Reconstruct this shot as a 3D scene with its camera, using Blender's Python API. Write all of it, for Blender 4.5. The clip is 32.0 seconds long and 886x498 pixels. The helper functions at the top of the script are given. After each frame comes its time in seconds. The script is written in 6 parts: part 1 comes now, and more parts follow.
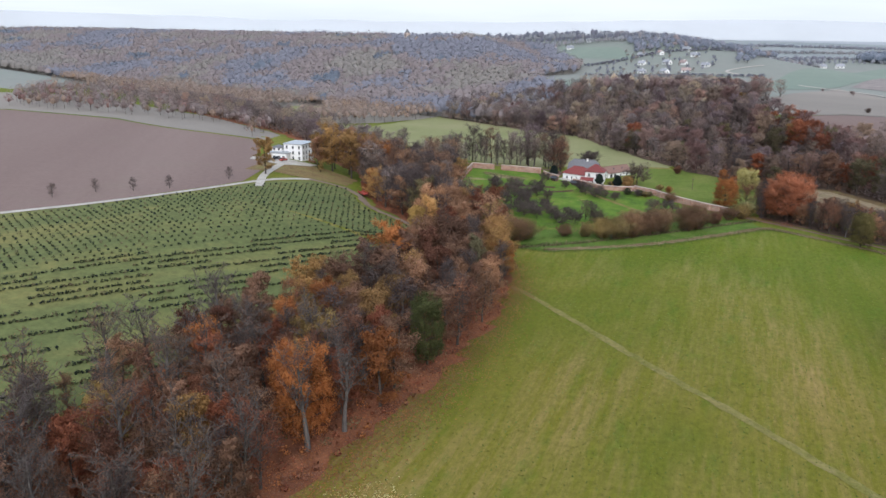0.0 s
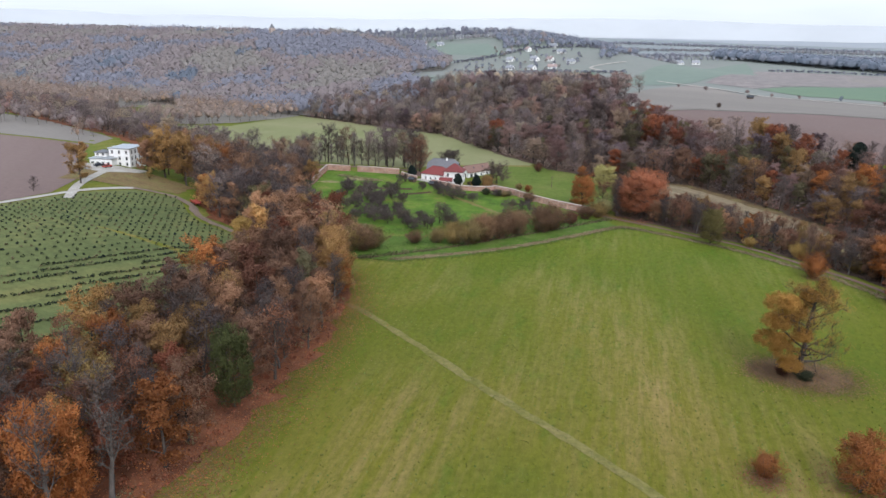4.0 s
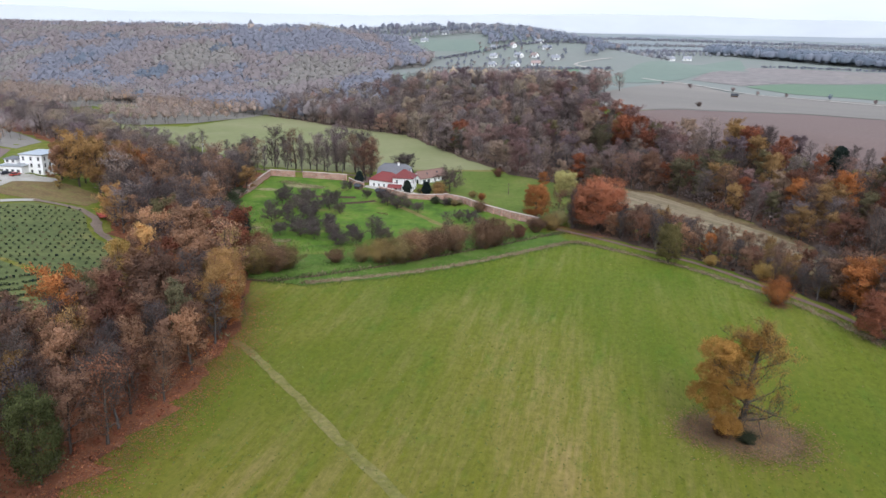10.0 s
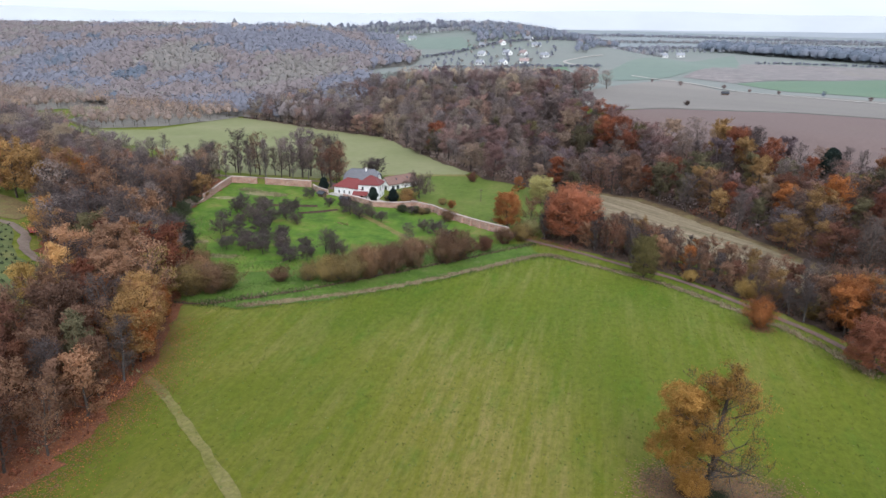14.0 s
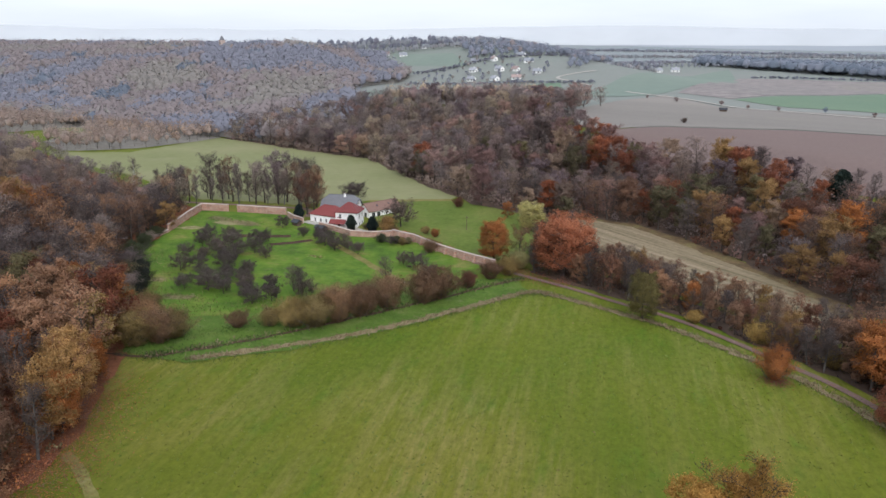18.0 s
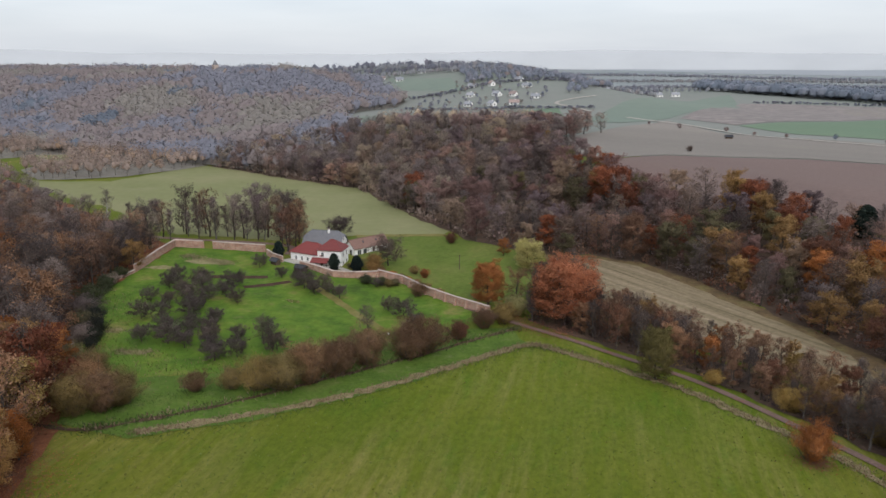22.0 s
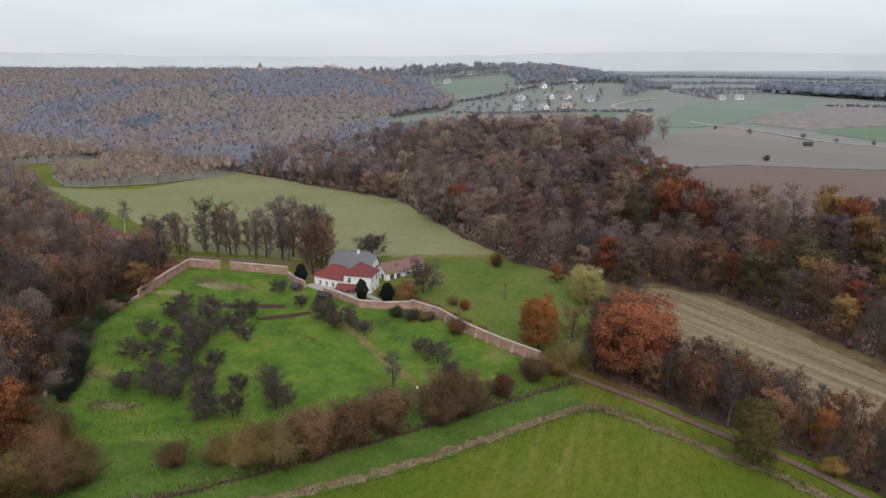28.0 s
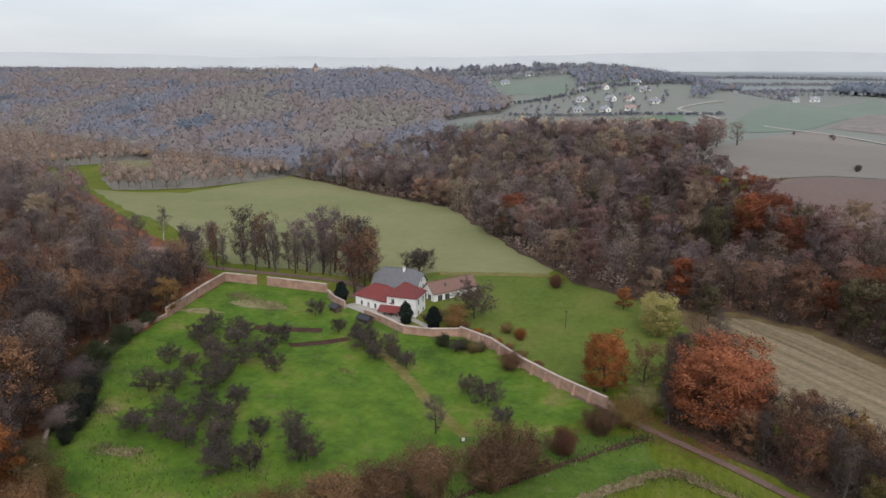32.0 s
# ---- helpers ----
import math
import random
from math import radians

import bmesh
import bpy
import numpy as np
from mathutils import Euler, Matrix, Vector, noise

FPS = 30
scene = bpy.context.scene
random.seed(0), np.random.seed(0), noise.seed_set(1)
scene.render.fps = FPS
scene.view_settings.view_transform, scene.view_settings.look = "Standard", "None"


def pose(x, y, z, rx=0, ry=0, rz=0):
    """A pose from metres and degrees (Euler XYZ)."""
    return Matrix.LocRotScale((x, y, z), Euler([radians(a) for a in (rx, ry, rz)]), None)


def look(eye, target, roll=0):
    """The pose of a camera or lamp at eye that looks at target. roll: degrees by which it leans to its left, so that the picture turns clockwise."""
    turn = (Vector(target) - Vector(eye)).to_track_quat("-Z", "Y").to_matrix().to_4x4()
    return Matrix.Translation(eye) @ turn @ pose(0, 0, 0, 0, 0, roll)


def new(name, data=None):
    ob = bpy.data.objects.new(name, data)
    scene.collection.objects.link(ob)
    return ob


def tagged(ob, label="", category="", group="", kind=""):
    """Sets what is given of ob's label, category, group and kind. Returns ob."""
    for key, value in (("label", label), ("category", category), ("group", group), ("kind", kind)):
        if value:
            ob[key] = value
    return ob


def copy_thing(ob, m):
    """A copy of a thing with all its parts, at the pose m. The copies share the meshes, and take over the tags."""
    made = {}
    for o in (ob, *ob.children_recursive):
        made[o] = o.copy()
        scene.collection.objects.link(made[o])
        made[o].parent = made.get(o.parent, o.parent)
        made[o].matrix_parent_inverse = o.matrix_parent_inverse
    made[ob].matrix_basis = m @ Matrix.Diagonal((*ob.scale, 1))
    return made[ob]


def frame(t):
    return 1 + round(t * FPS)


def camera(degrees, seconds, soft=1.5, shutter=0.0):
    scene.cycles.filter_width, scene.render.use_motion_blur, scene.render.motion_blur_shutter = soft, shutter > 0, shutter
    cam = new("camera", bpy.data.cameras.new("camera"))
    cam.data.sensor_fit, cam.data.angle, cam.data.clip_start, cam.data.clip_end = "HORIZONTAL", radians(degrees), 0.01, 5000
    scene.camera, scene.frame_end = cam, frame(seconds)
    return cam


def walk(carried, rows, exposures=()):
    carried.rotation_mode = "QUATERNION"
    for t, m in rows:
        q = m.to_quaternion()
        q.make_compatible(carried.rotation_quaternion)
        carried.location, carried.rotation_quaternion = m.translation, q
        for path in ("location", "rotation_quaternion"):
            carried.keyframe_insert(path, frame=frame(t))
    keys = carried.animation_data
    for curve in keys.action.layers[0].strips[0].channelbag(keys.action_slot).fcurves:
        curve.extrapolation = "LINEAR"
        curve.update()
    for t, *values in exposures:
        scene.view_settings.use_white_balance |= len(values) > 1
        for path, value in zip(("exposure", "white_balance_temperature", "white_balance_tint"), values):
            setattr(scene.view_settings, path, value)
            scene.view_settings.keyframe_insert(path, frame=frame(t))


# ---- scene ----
cam = camera(61.5, 32.0)
PATH = [
    (0, (-11.949, -2.003, 75.601), (-12.858, -0.314, 75.034), 0.7),
    (1, (-10.756, 5.64, 74.228), (-11.571, 7.378, 73.664), 0.7),
    (2, (-10.103, 12.065, 74.278), (-10.808, 13.849, 73.71), 0.8),
    (3, (-8.8, 18.256, 73.972), (-9.439, 20.064, 73.405), 1.0),
    (3.5, (-8.086, 20.96, 73.999), (-8.719, 22.77, 73.431), 1.1),
    (5.5, (-4.103, 33.013, 73.773), (-4.737, 34.822, 73.199), 1.1),
    (6, (-2.966, 35.639, 73.782), (-3.601, 37.447, 73.209), 1.1),
    (7, (-0.778, 41.289, 73.872), (-1.412, 43.096, 73.297), 1.1),
    (8, (1.595, 47.537, 73.763), (0.96, 49.343, 73.186), 1.1),
    (9, (3.686, 53.293, 73.624), (3.052, 55.1, 73.047), 1.1),
    (10, (6.146, 59.097, 73.828), (5.511, 60.903, 73.249), 1.0),
    (11, (8.3, 64.889, 73.834), (7.667, 66.695, 73.254), 1.1),
    (12, (10.348, 70.84, 73.747), (9.715, 72.646, 73.166), 1.0),
    (13, (11.47, 76.476, 73.65), (10.838, 78.282, 73.068), 0.8),
    (13.5, (11.705, 79.611, 73.492), (11.073, 81.416, 72.908), 0.7),
    (15.5, (11.291, 91.311, 73.482), (10.661, 93.118, 72.899), 0.4),
    (16, (11.005, 93.77, 73.502), (10.377, 95.579, 72.924), 0.4),
    (17, (10.034, 99.218, 73.957), (9.407, 101.032, 73.393), 0.3),
    (18, (9.207, 106.016, 73.658), (8.579, 107.835, 73.112), 0.2),
    (19, (8.114, 112.039, 73.808), (7.484, 113.862, 73.28), 0.1),
    (20, (6.853, 117.913, 73.886), (6.223, 119.742, 73.376), 0.2),
    (21, (5.525, 123.879, 74.036), (4.895, 125.712, 73.544), 0.1),
    (22, (4.313, 129.801, 74.005), (3.682, 131.635, 73.518), 0.2),
    (23, (3.092, 135.642, 73.874), (2.458, 137.476, 73.388), 0.2),
    (24, (1.598, 141.654, 73.733), (0.959, 143.487, 73.248), 0.1),
    (25, (-0.197, 147.865, 73.434), (-0.859, 149.689, 72.95), 0.0),
    (25.5, (-1.526, 151.093, 73.226), (-2.203, 152.912, 72.743), 0.1),
    (27.5, (-5.732, 162.842, 72.853), (-6.47, 164.638, 72.372), 0.1),
    (28, (-6.399, 165.446, 72.877), (-7.152, 167.235, 72.396), 0.0),
    (29, (-8.437, 170.976, 73.129), (-9.223, 172.751, 72.647), -0.0),
    (30, (-10.85, 176.835, 73.175), (-11.669, 178.594, 72.693), 0.1),
    (31, (-13.082, 182.364, 72.817), (-13.935, 184.108, 72.337), 0.0),
    (32, (-15.834, 188.296, 72.805), (-16.72, 190.024, 72.325), -0.0),
]
EXPOSURES = [(0, 0.12, 5720, 10.5), (6, 0.18, 5670, 10.5), (9, 0.21, 5620, 10.5), (12, 0.26, 5620, 10.5), (16, 0.21, 5680, 10.5), (19, -0.02, 5900, 10.5), (22, -0.26, 6050, 10.5), (24, -0.3, 6100, 10.5), (32, -0.3, 6100, 10.5)]
walk(cam, [(t, look(eye, target, roll)) for t, eye, target, roll in PATH], EXPOSURES)


import itertools
from mathutils.geometry import delaunay_2d_cdt

# world: x to the right of the flight line, y along it, z up from the meadow

# ---------- light ----------
world = bpy.data.worlds.new("overcast_sky")
scene.world = world
world.use_nodes = True
wn, wl = world.node_tree.nodes, world.node_tree.links
wn.clear()
w_out = wn.new("ShaderNodeOutputWorld")
w_bg = wn.new("ShaderNodeBackground")
w_bg2 = wn.new("ShaderNodeBackground")
w_add = wn.new("ShaderNodeAddShader")
sky = wn.new("ShaderNodeTexSky")
sky.sky_type = "NISHITA"
sky.sun_disc = False
sky.sun_elevation, sky.sun_rotation = radians(32), radians(150)
sky.dust_density, sky.air_density = 3.0, 1.0
w_bg.inputs["Strength"].default_value = 0.05
wl.new(sky.outputs[0], w_bg.inputs["Color"])
# the cloud layer: pale grey with faint darker bands
w_tc = wn.new("ShaderNodeTexCoord")
w_map = wn.new("ShaderNodeMapping")
w_map.inputs["Scale"].default_value = (1.5, 1.5, 9.0)
w_noise = wn.new("ShaderNodeTexNoise")
w_noise.inputs["Scale"].default_value = 2.2
w_noise.inputs["Detail"].default_value = 5
w_ramp = wn.new("ShaderNodeValToRGB")
w_ramp.color_ramp.elements[0].position, w_ramp.color_ramp.elements[1].position = 0.35, 0.6
w_ramp.color_ramp.elements[0].color = (0.8, 0.81, 0.818, 1)
w_ramp.color_ramp.elements[1].color = (0.885, 0.885, 0.88, 1)
wl.new(w_tc.outputs["Generated"], w_map.inputs["Vector"])
wl.new(w_map.outputs[0], w_noise.inputs["Vector"])
wl.new(w_noise.outputs[0], w_ramp.inputs[0])
wl.new(w_ramp.outputs[0], w_bg2.inputs["Color"])
w_up = wn.new("ShaderNodeSeparateXYZ")
w_rise = wn.new("ShaderNodeMapRange")
w_rise.inputs["From Min"].default_value, w_rise.inputs["From Max"].default_value = 0.0, 1.0
w_rise.inputs["To Min"].default_value, w_rise.inputs["To Max"].default_value = 0.93, 1.3
wl.new(w_tc.outputs["Generated"], w_up.inputs[0])
wl.new(w_up.outputs["Z"], w_rise.inputs["Value"])
wl.new(w_rise.outputs[0], w_bg2.inputs["Strength"])
wl.new(w_bg.outputs[0], w_add.inputs[0])
wl.new(w_bg2.outputs[0], w_add.inputs[1])
wl.new(w_add.outputs[0], w_out.inputs["Surface"])

sun_data = bpy.data.lights.new("sun", "SUN")
sun_data.energy, sun_data.angle, sun_data.color = 1.5, radians(20), (1.0, 0.96, 0.9)
sun = new("sun", sun_data)
sun.matrix_world = look((0, 0, 300), (-70, 110, 180))


# ---------- terrain ----------
def sstep(a, b, v):
    k = np.clip((np.asarray(v, float) - a) / (b - a), 0, 1)
    return k * k * (3 - 2 * k)


RIM = np.array([(-1800, 560), (-900, 655), (-520, 640), (-335, 590), (-190, 535), (-105, 455), (-30, 418), (20, 385), (90, 320), (180, 230), (330, 120), (900, -100)], float)


def rim_distance(x, y):
    """Signed distance to the foot of the wooded slope, positive on the hill side."""
    x, y = np.asarray(x, float), np.asarray(y, float)
    best, side = np.full(x.shape, 1e9), np.zeros(x.shape)
    for (ax, ay), (bx, by) in zip(RIM[:-1], RIM[1:]):
        ux, uy = bx - ax, by - ay
        k = np.clip(((x - ax) * ux + (y - ay) * uy) / (ux * ux + uy * uy), 0, 1)
        d = np.hypot(x - ax - k * ux, y - ay - k * uy)
        s = np.sign(ux * (y - ay) - uy * (x - ax))
        near = d < best
        best, side = np.where(near, d, best), np.where(near, s, side)
    return best * side


def height(x, y):
    x, y = np.asarray(x, float), np.asarray(y, float)
    d = rim_distance(x, y)
    across = 0.89 * x + 0.456 * y
    hill = sstep(130, -10, across)
    near_rise = 1 - sstep(280, 520, across)
    plateau = 24 * sstep(-5, 110, d) + near_rise * 41 * sstep(300, 620, d) - near_rise * 30 * sstep(760, 1700, d) + (1 - near_rise) * 14 * sstep(500, 1600, d)
    ridge = 58 * sstep(-10, 420, d) - 26 * sstep(520, 1300, d)
    z = (1 - hill) * plateau + hill * ridge
    xw = 95 + 105 * np.clip((y - 200) / 130, 0, 1.6)
    west = -x - xw
    fade = 1 - sstep(300, 460, y - 0.35 * (-x - 245))
    z = z + (14 * sstep(-5, 110, west) + 8 * sstep(150, 520, west)) * fade
    # the hollow of the garden and the brook in front of it
    z = z - 2.2 * np.exp(-(((x + 60) / 75) ** 2 + ((y - 350) / 45) ** 2))
    # long swells of the far country
    far = sstep(700, 2200, np.hypot(x, y - 100))
    z = z + far * (5 * np.sin(x / 310 + y / 900) + 5 * np.sin(y / 420 - x / 700))
    z = z + 0.35 * np.sin(x / 23) * np.sin(y / 31)
    return z


def gz(x, y):
    return float(height(x, y))


# ---------- materials ----------
def material(name, build):
    m = bpy.data.materials.new(name)
    m.use_nodes = True
    nt = m.node_tree
    bsdf = nt.nodes["Principled BSDF"]
    build(nt, bsdf)
    return m


def node(nt, kind, **values):
    n = nt.nodes.new(kind)
    for k, v in values.items():
        n.inputs[k.replace("_", " ")].default_value = v
    return n


def ramp(nt, fac, stops):
    r = nt.nodes.new("ShaderNodeValToRGB")
    els = r.color_ramp.elements
    while len(els) < len(stops):
        els.new(0.5)
    for e, (p, c) in zip(els, stops):
        e.position, e.color = p, (*c, 1)
    nt.links.new(fac, r.inputs[0])
    return r.outputs[0]


def mixed(nt, fac, a, b, blend="MIX"):
    n = nt.nodes.new("ShaderNodeMix")
    n.data_type, n.blend_type = "RGBA", blend
    for socket, value in ((n.inputs[0], fac), (n.inputs[6], a), (n.inputs[7], b)):
        if isinstance(value, (int, float)):
            socket.default_value = value
        elif isinstance(value, tuple):
            socket.default_value = (*value, 1)
        else:
            nt.links.new(value, socket)
    return n.outputs[2]


def noise_tex(nt, scale, detail=4, stretch=None, turn=0.0, rough=0.55):
    tc = nt.nodes.new("ShaderNodeNewGeometry")
    n = node(nt, "ShaderNodeTexNoise", Scale=scale, Detail=detail, Roughness=rough)
    if stretch:
        mp = nt.nodes.new("ShaderNodeMapping")
        mp.inputs["Scale"].default_value = stretch
        rot = nt.nodes.new("ShaderNodeMapping")
        rot.inputs["Rotation"].default_value = (0, 0, radians(turn))
        nt.links.new(tc.outputs["Position"], rot.inputs["Vector"])
        nt.links.new(rot.outputs[0], mp.inputs["Vector"])
        nt.links.new(mp.outputs[0], n.inputs["Vector"])
    else:
        nt.links.new(tc.outputs["Position"], n.inputs["Vector"])
    return n.outputs[0]


def bumped(nt, bsdf, height_out, strength, distance):
    b = node(nt, "ShaderNodeBump", Strength=strength, Distance=distance)
    nt.links.new(height_out, b.inputs["Height"])
    nt.links.new(b.outputs[0], bsdf.inputs["Normal"])


def ground_material(name, stops, broad=0.02, fine=0.6, patch=(0.3, 0.3, 0.25), patch_amount=0.5, stretch=None, turn=0.0, bump=0.4, grain=0.5):
    def build(nt, bsdf):
        base = ramp(nt, noise_tex(nt, broad, 6, stretch, turn, 0.62), stops)
        specks = ramp(nt, noise_tex(nt, fine, 5, None, 0, 0.7), [(0.35, (0.55, 0.55, 0.55)), (0.65, (1.25, 1.25, 1.2))])
        col = mixed(nt, grain, base, specks, "MULTIPLY")
        spots = ramp(nt, noise_tex(nt, broad * 2.7, 7, None, 0, 0.7), [(0.55, (0, 0, 0)), (0.72, (1, 1, 1))])
        sep = node(nt, "ShaderNodeMath")
        sep.operation = "MULTIPLY"
        nt.links.new(spots, sep.inputs[0])
        sep.inputs[1].default_value = patch_amount
        col = mixed(nt, sep.outputs[0], col, patch)
        nt.links.new(col, bsdf.inputs["Base Color"])
        bsdf.inputs["Roughness"].default_value = 0.95
        bsdf.inputs["Specular IOR Level"].default_value = 0.1
        bumped(nt, bsdf, noise_tex(nt, fine * 2, 6), bump, 0.3)
    return material(name, build)


def meadow_build(nt, bsdf):
    broad = ramp(nt, noise_tex(nt, 0.014, 4, (1.0, 0.6, 1.0), -7, 0.55), [(0.36, (0.086, 0.1, 0.009)), (0.5, (0.114, 0.112, 0.012)), (0.66, (0.15, 0.124, 0.02))])
    wide = ramp(nt, noise_tex(nt, 0.3, 7, (1.0, 0.09, 1.0), -7, 0.72), [(0.42, (0, 0, 0)), (0.68, (0.6, 0.6, 0.6))])
    thin = ramp(nt, noise_tex(nt, 1.1, 7, (1.0, 0.09, 1.0), -7, 0.75), [(0.47, (0, 0, 0)), (0.7, (0.34, 0.34, 0.34))])
    lines = mixed(nt, 1.0, wide, thin, "ADD")
    where = ramp(nt, noise_tex(nt, 0.016, 4, (1.0, 0.5, 1.0), -7, 0.55), [(0.4, (0.1, 0.1, 0.1)), (0.62, (1, 1, 1))])
    col = mixed(nt, mixed(nt, 1.0, lines, where, "MULTIPLY"), broad, (0.275, 0.185, 0.088))
    fresh = ramp(nt, noise_tex(nt, 0.16, 6, (1.0, 0.4, 1.0), -7, 0.7), [(0.54, (0, 0, 0)), (0.7, (0.6, 0.6, 0.6))])
    col = mixed(nt, fresh, col, (0.078, 0.112, 0.012))
    place = nt.nodes.new("ShaderNodeNewGeometry")
    split = nt.nodes.new("ShaderNodeSeparateXYZ")
    nt.links.new(place.outputs["Position"], split.inputs[0])
    # The grass turns greener along y, from 150 to 285 m.
    greener = node(nt, "ShaderNodeMapRange", From_Min=150.0, From_Max=285.0, To_Min=0.0, To_Max=0.85)
    nt.links.new(split.outputs["Y"], greener.inputs["Value"])
    col = mixed(nt, greener.outputs[0], col, mixed(nt, 1.0, col, (0.8, 1.08, 0.75), "MULTIPLY"))
    clump = ramp(nt, noise_tex(nt, 0.8, 9, (1.0, 0.6, 1.0), -7, 0.82), [(0.36, (0.7, 0.72, 0.66)), (0.62, (1.2, 1.17, 1.16))])
    col = mixed(nt, 0.85, col, clump, "MULTIPLY")
    tuft = ramp(nt, noise_tex(nt, 0.75, 8, None, 0, 0.8), [(0.61, (0, 0, 0)), (0.67, (0.7, 0.7, 0.7))])
    col = mixed(nt, tuft, col, (0.06, 0.078, 0.016))
    nt.links.new(col, bsdf.inputs["Base Color"])
    bsdf.inputs["Roughness"].default_value = 0.95
    bsdf.inputs["Specular IOR Level"].default_value = 0.1
    bumped(nt, bsdf, noise_tex(nt, 0.9, 6), 0.3, 0.25)


GRASS = material("meadow_grass", meadow_build)
LAWN = ground_material("garden_grass", [(0.3, (0.045, 0.075, 0.014)), (0.44, (0.074, 0.132, 0.016)), (0.57, (0.104, 0.16, 0.02)), (0.67, (0.165, 0.165, 0.045)), (0.78, (0.21, 0.18, 0.085))], 0.07, 0.5, (0.19, 0.165, 0.075), 0.4, bump=0.2)
LUSH = ground_material("lush_ditch_grass", [(0.3, (0.056, 0.098, 0.016)), (0.55, (0.082, 0.13, 0.02)), (0.75, (0.125, 0.15, 0.04))], 0.1, 1.0, (0.2, 0.18, 0.1), 0.4)
PALE = ground_material("pale_meadow", [(0.3, (0.16, 0.17, 0.072)), (0.5, (0.188, 0.19, 0.088)), (0.75, (0.225, 0.21, 0.112))], 0.015, 0.2, (0.25, 0.22, 0.14), 0.25, bump=0.05, grain=0.15)
SIDEGRASS = ground_material("side_meadow_grass", [(0.3, (0.082, 0.116, 0.02)), (0.5, (0.105, 0.135, 0.026)), (0.72, (0.145, 0.15, 0.042))], 0.04, 0.5, (0.16, 0.15, 0.06), 0.35, bump=0.2, grain=0.4)
ROUGH = ground_material("plantation_rough_grass", [(0.3, (0.078, 0.096, 0.036)), (0.5, (0.11, 0.124, 0.046)), (0.72, (0.175, 0.158, 0.056))], 0.035, 0.5, (0.24, 0.2, 0.07), 0.45, (1.0, 0.25, 1.0), 23)
TRACK = ground_material("trodden_grass", [(0.3, (0.125, 0.122, 0.026)), (0.7, (0.195, 0.165, 0.062))], 0.15, 0.8, (0.25, 0.205, 0.115), 0.5)
STRAW = ground_material("mown_straw", [(0.35, (0.135, 0.108, 0.062)), (0.5, (0.2, 0.158, 0.098)), (0.65, (0.27, 0.21, 0.14))], 0.45, 0.8, (0.25, 0.18, 0.12), 0.4, (1.0, 0.03, 1.0), -49)
LITTER = ground_material("leaf_litter", [(0.3, (0.085, 0.036, 0.022)), (0.5, (0.175, 0.07, 0.036)), (0.7, (0.26, 0.11, 0.056))], 0.12, 1.2, (0.1, 0.08, 0.04), 0.5)
BARKBED = ground_material("brown_leaf_carpet", [(0.3, (0.13, 0.085, 0.04)), (0.5, (0.17, 0.12, 0.055)), (0.7, (0.16, 0.15, 0.05))], 0.15, 1.2, (0.1, 0.13, 0.03), 0.6)
PLOUGH = ground_material("ploughed_soil", [(0.3, (0.15, 0.108, 0.096)), (0.5, (0.17, 0.122, 0.108)), (0.7, (0.19, 0.14, 0.124))], 0.012, 0.5, (0.17, 0.14, 0.11), 0.3, (1.0, 0.08, 1.0), -40, grain=0.2)
WOODFLOOR = ground_material("dark_wood_floor", [(0.3, (0.06, 0.042, 0.032)), (0.55, (0.1, 0.068, 0.05)), (0.75, (0.15, 0.09, 0.06))], 0.15, 1.0, (0.05, 0.05, 0.03), 0.5)
# Floor under the far woods, paled to carry their haze.
HILLFLOOR = ground_material("hazed_hill_floor", [(0.3, (0.19, 0.175, 0.15)), (0.7, (0.225, 0.205, 0.175))], 0.02, 0.2, (0.15, 0.15, 0.14), 0.3, bump=0.1)
STUBBLE = ground_material("stubble_field", [(0.3, (0.185, 0.165, 0.145)), (0.5, (0.21, 0.187, 0.163)), (0.7, (0.24, 0.212, 0.185))], 0.012, 0.4, (0.24, 0.23, 0.17), 0.3, (1.0, 0.05, 1.0), -70, grain=0.15)
# CROP to MILKBROWN: distance haze is put into the base colours.
CROP = ground_material("winter_crop", [(0.3, (0.125, 0.178, 0.118)), (0.7, (0.15, 0.198, 0.132))], 0.01, 0.3, (0.17, 0.19, 0.12), 0.3, grain=0.15)
COUNTRY = ground_material("hazed_far_country", [(0.3, (0.18, 0.2, 0.17)), (0.5, (0.2, 0.208, 0.185)), (0.7, (0.22, 0.215, 0.195))], 0.004, 0.1, (0.17, 0.2, 0.165), 0.5, bump=0.03, grain=0.1)
HAZECOUNTRY = ground_material("hazed_plain", [(0.3, (0.2, 0.222, 0.225)), (0.5, (0.225, 0.242, 0.24)), (0.7, (0.26, 0.262, 0.25))], 0.003, 0.05, (0.24, 0.28, 0.28), 0.5, bump=0.02, grain=0.05)
MILKGREEN = ground_material("hazed_winter_crop", [(0.3, (0.16, 0.195, 0.16)), (0.7, (0.185, 0.215, 0.175))], 0.01, 0.1, (0.2, 0.21, 0.17), 0.3, bump=0.05, grain=0.1)
MILKBROWN = ground_material("hazed_far_soil", [(0.3, (0.21, 0.185, 0.175)), (0.7, (0.245, 0.212, 0.198))], 0.008, 0.1, (0.2, 0.21, 0.17), 0.3, (1.0, 0.1, 1.0), -60, bump=0.05)
DRYPATCH = ground_material("pale_dry_grass", [(0.3, (0.13, 0.135, 0.04)), (0.5, (0.22, 0.19, 0.095)), (0.7, (0.3, 0.25, 0.15))], 0.5, 1.6, (0.1, 0.13, 0.03), 0.6)
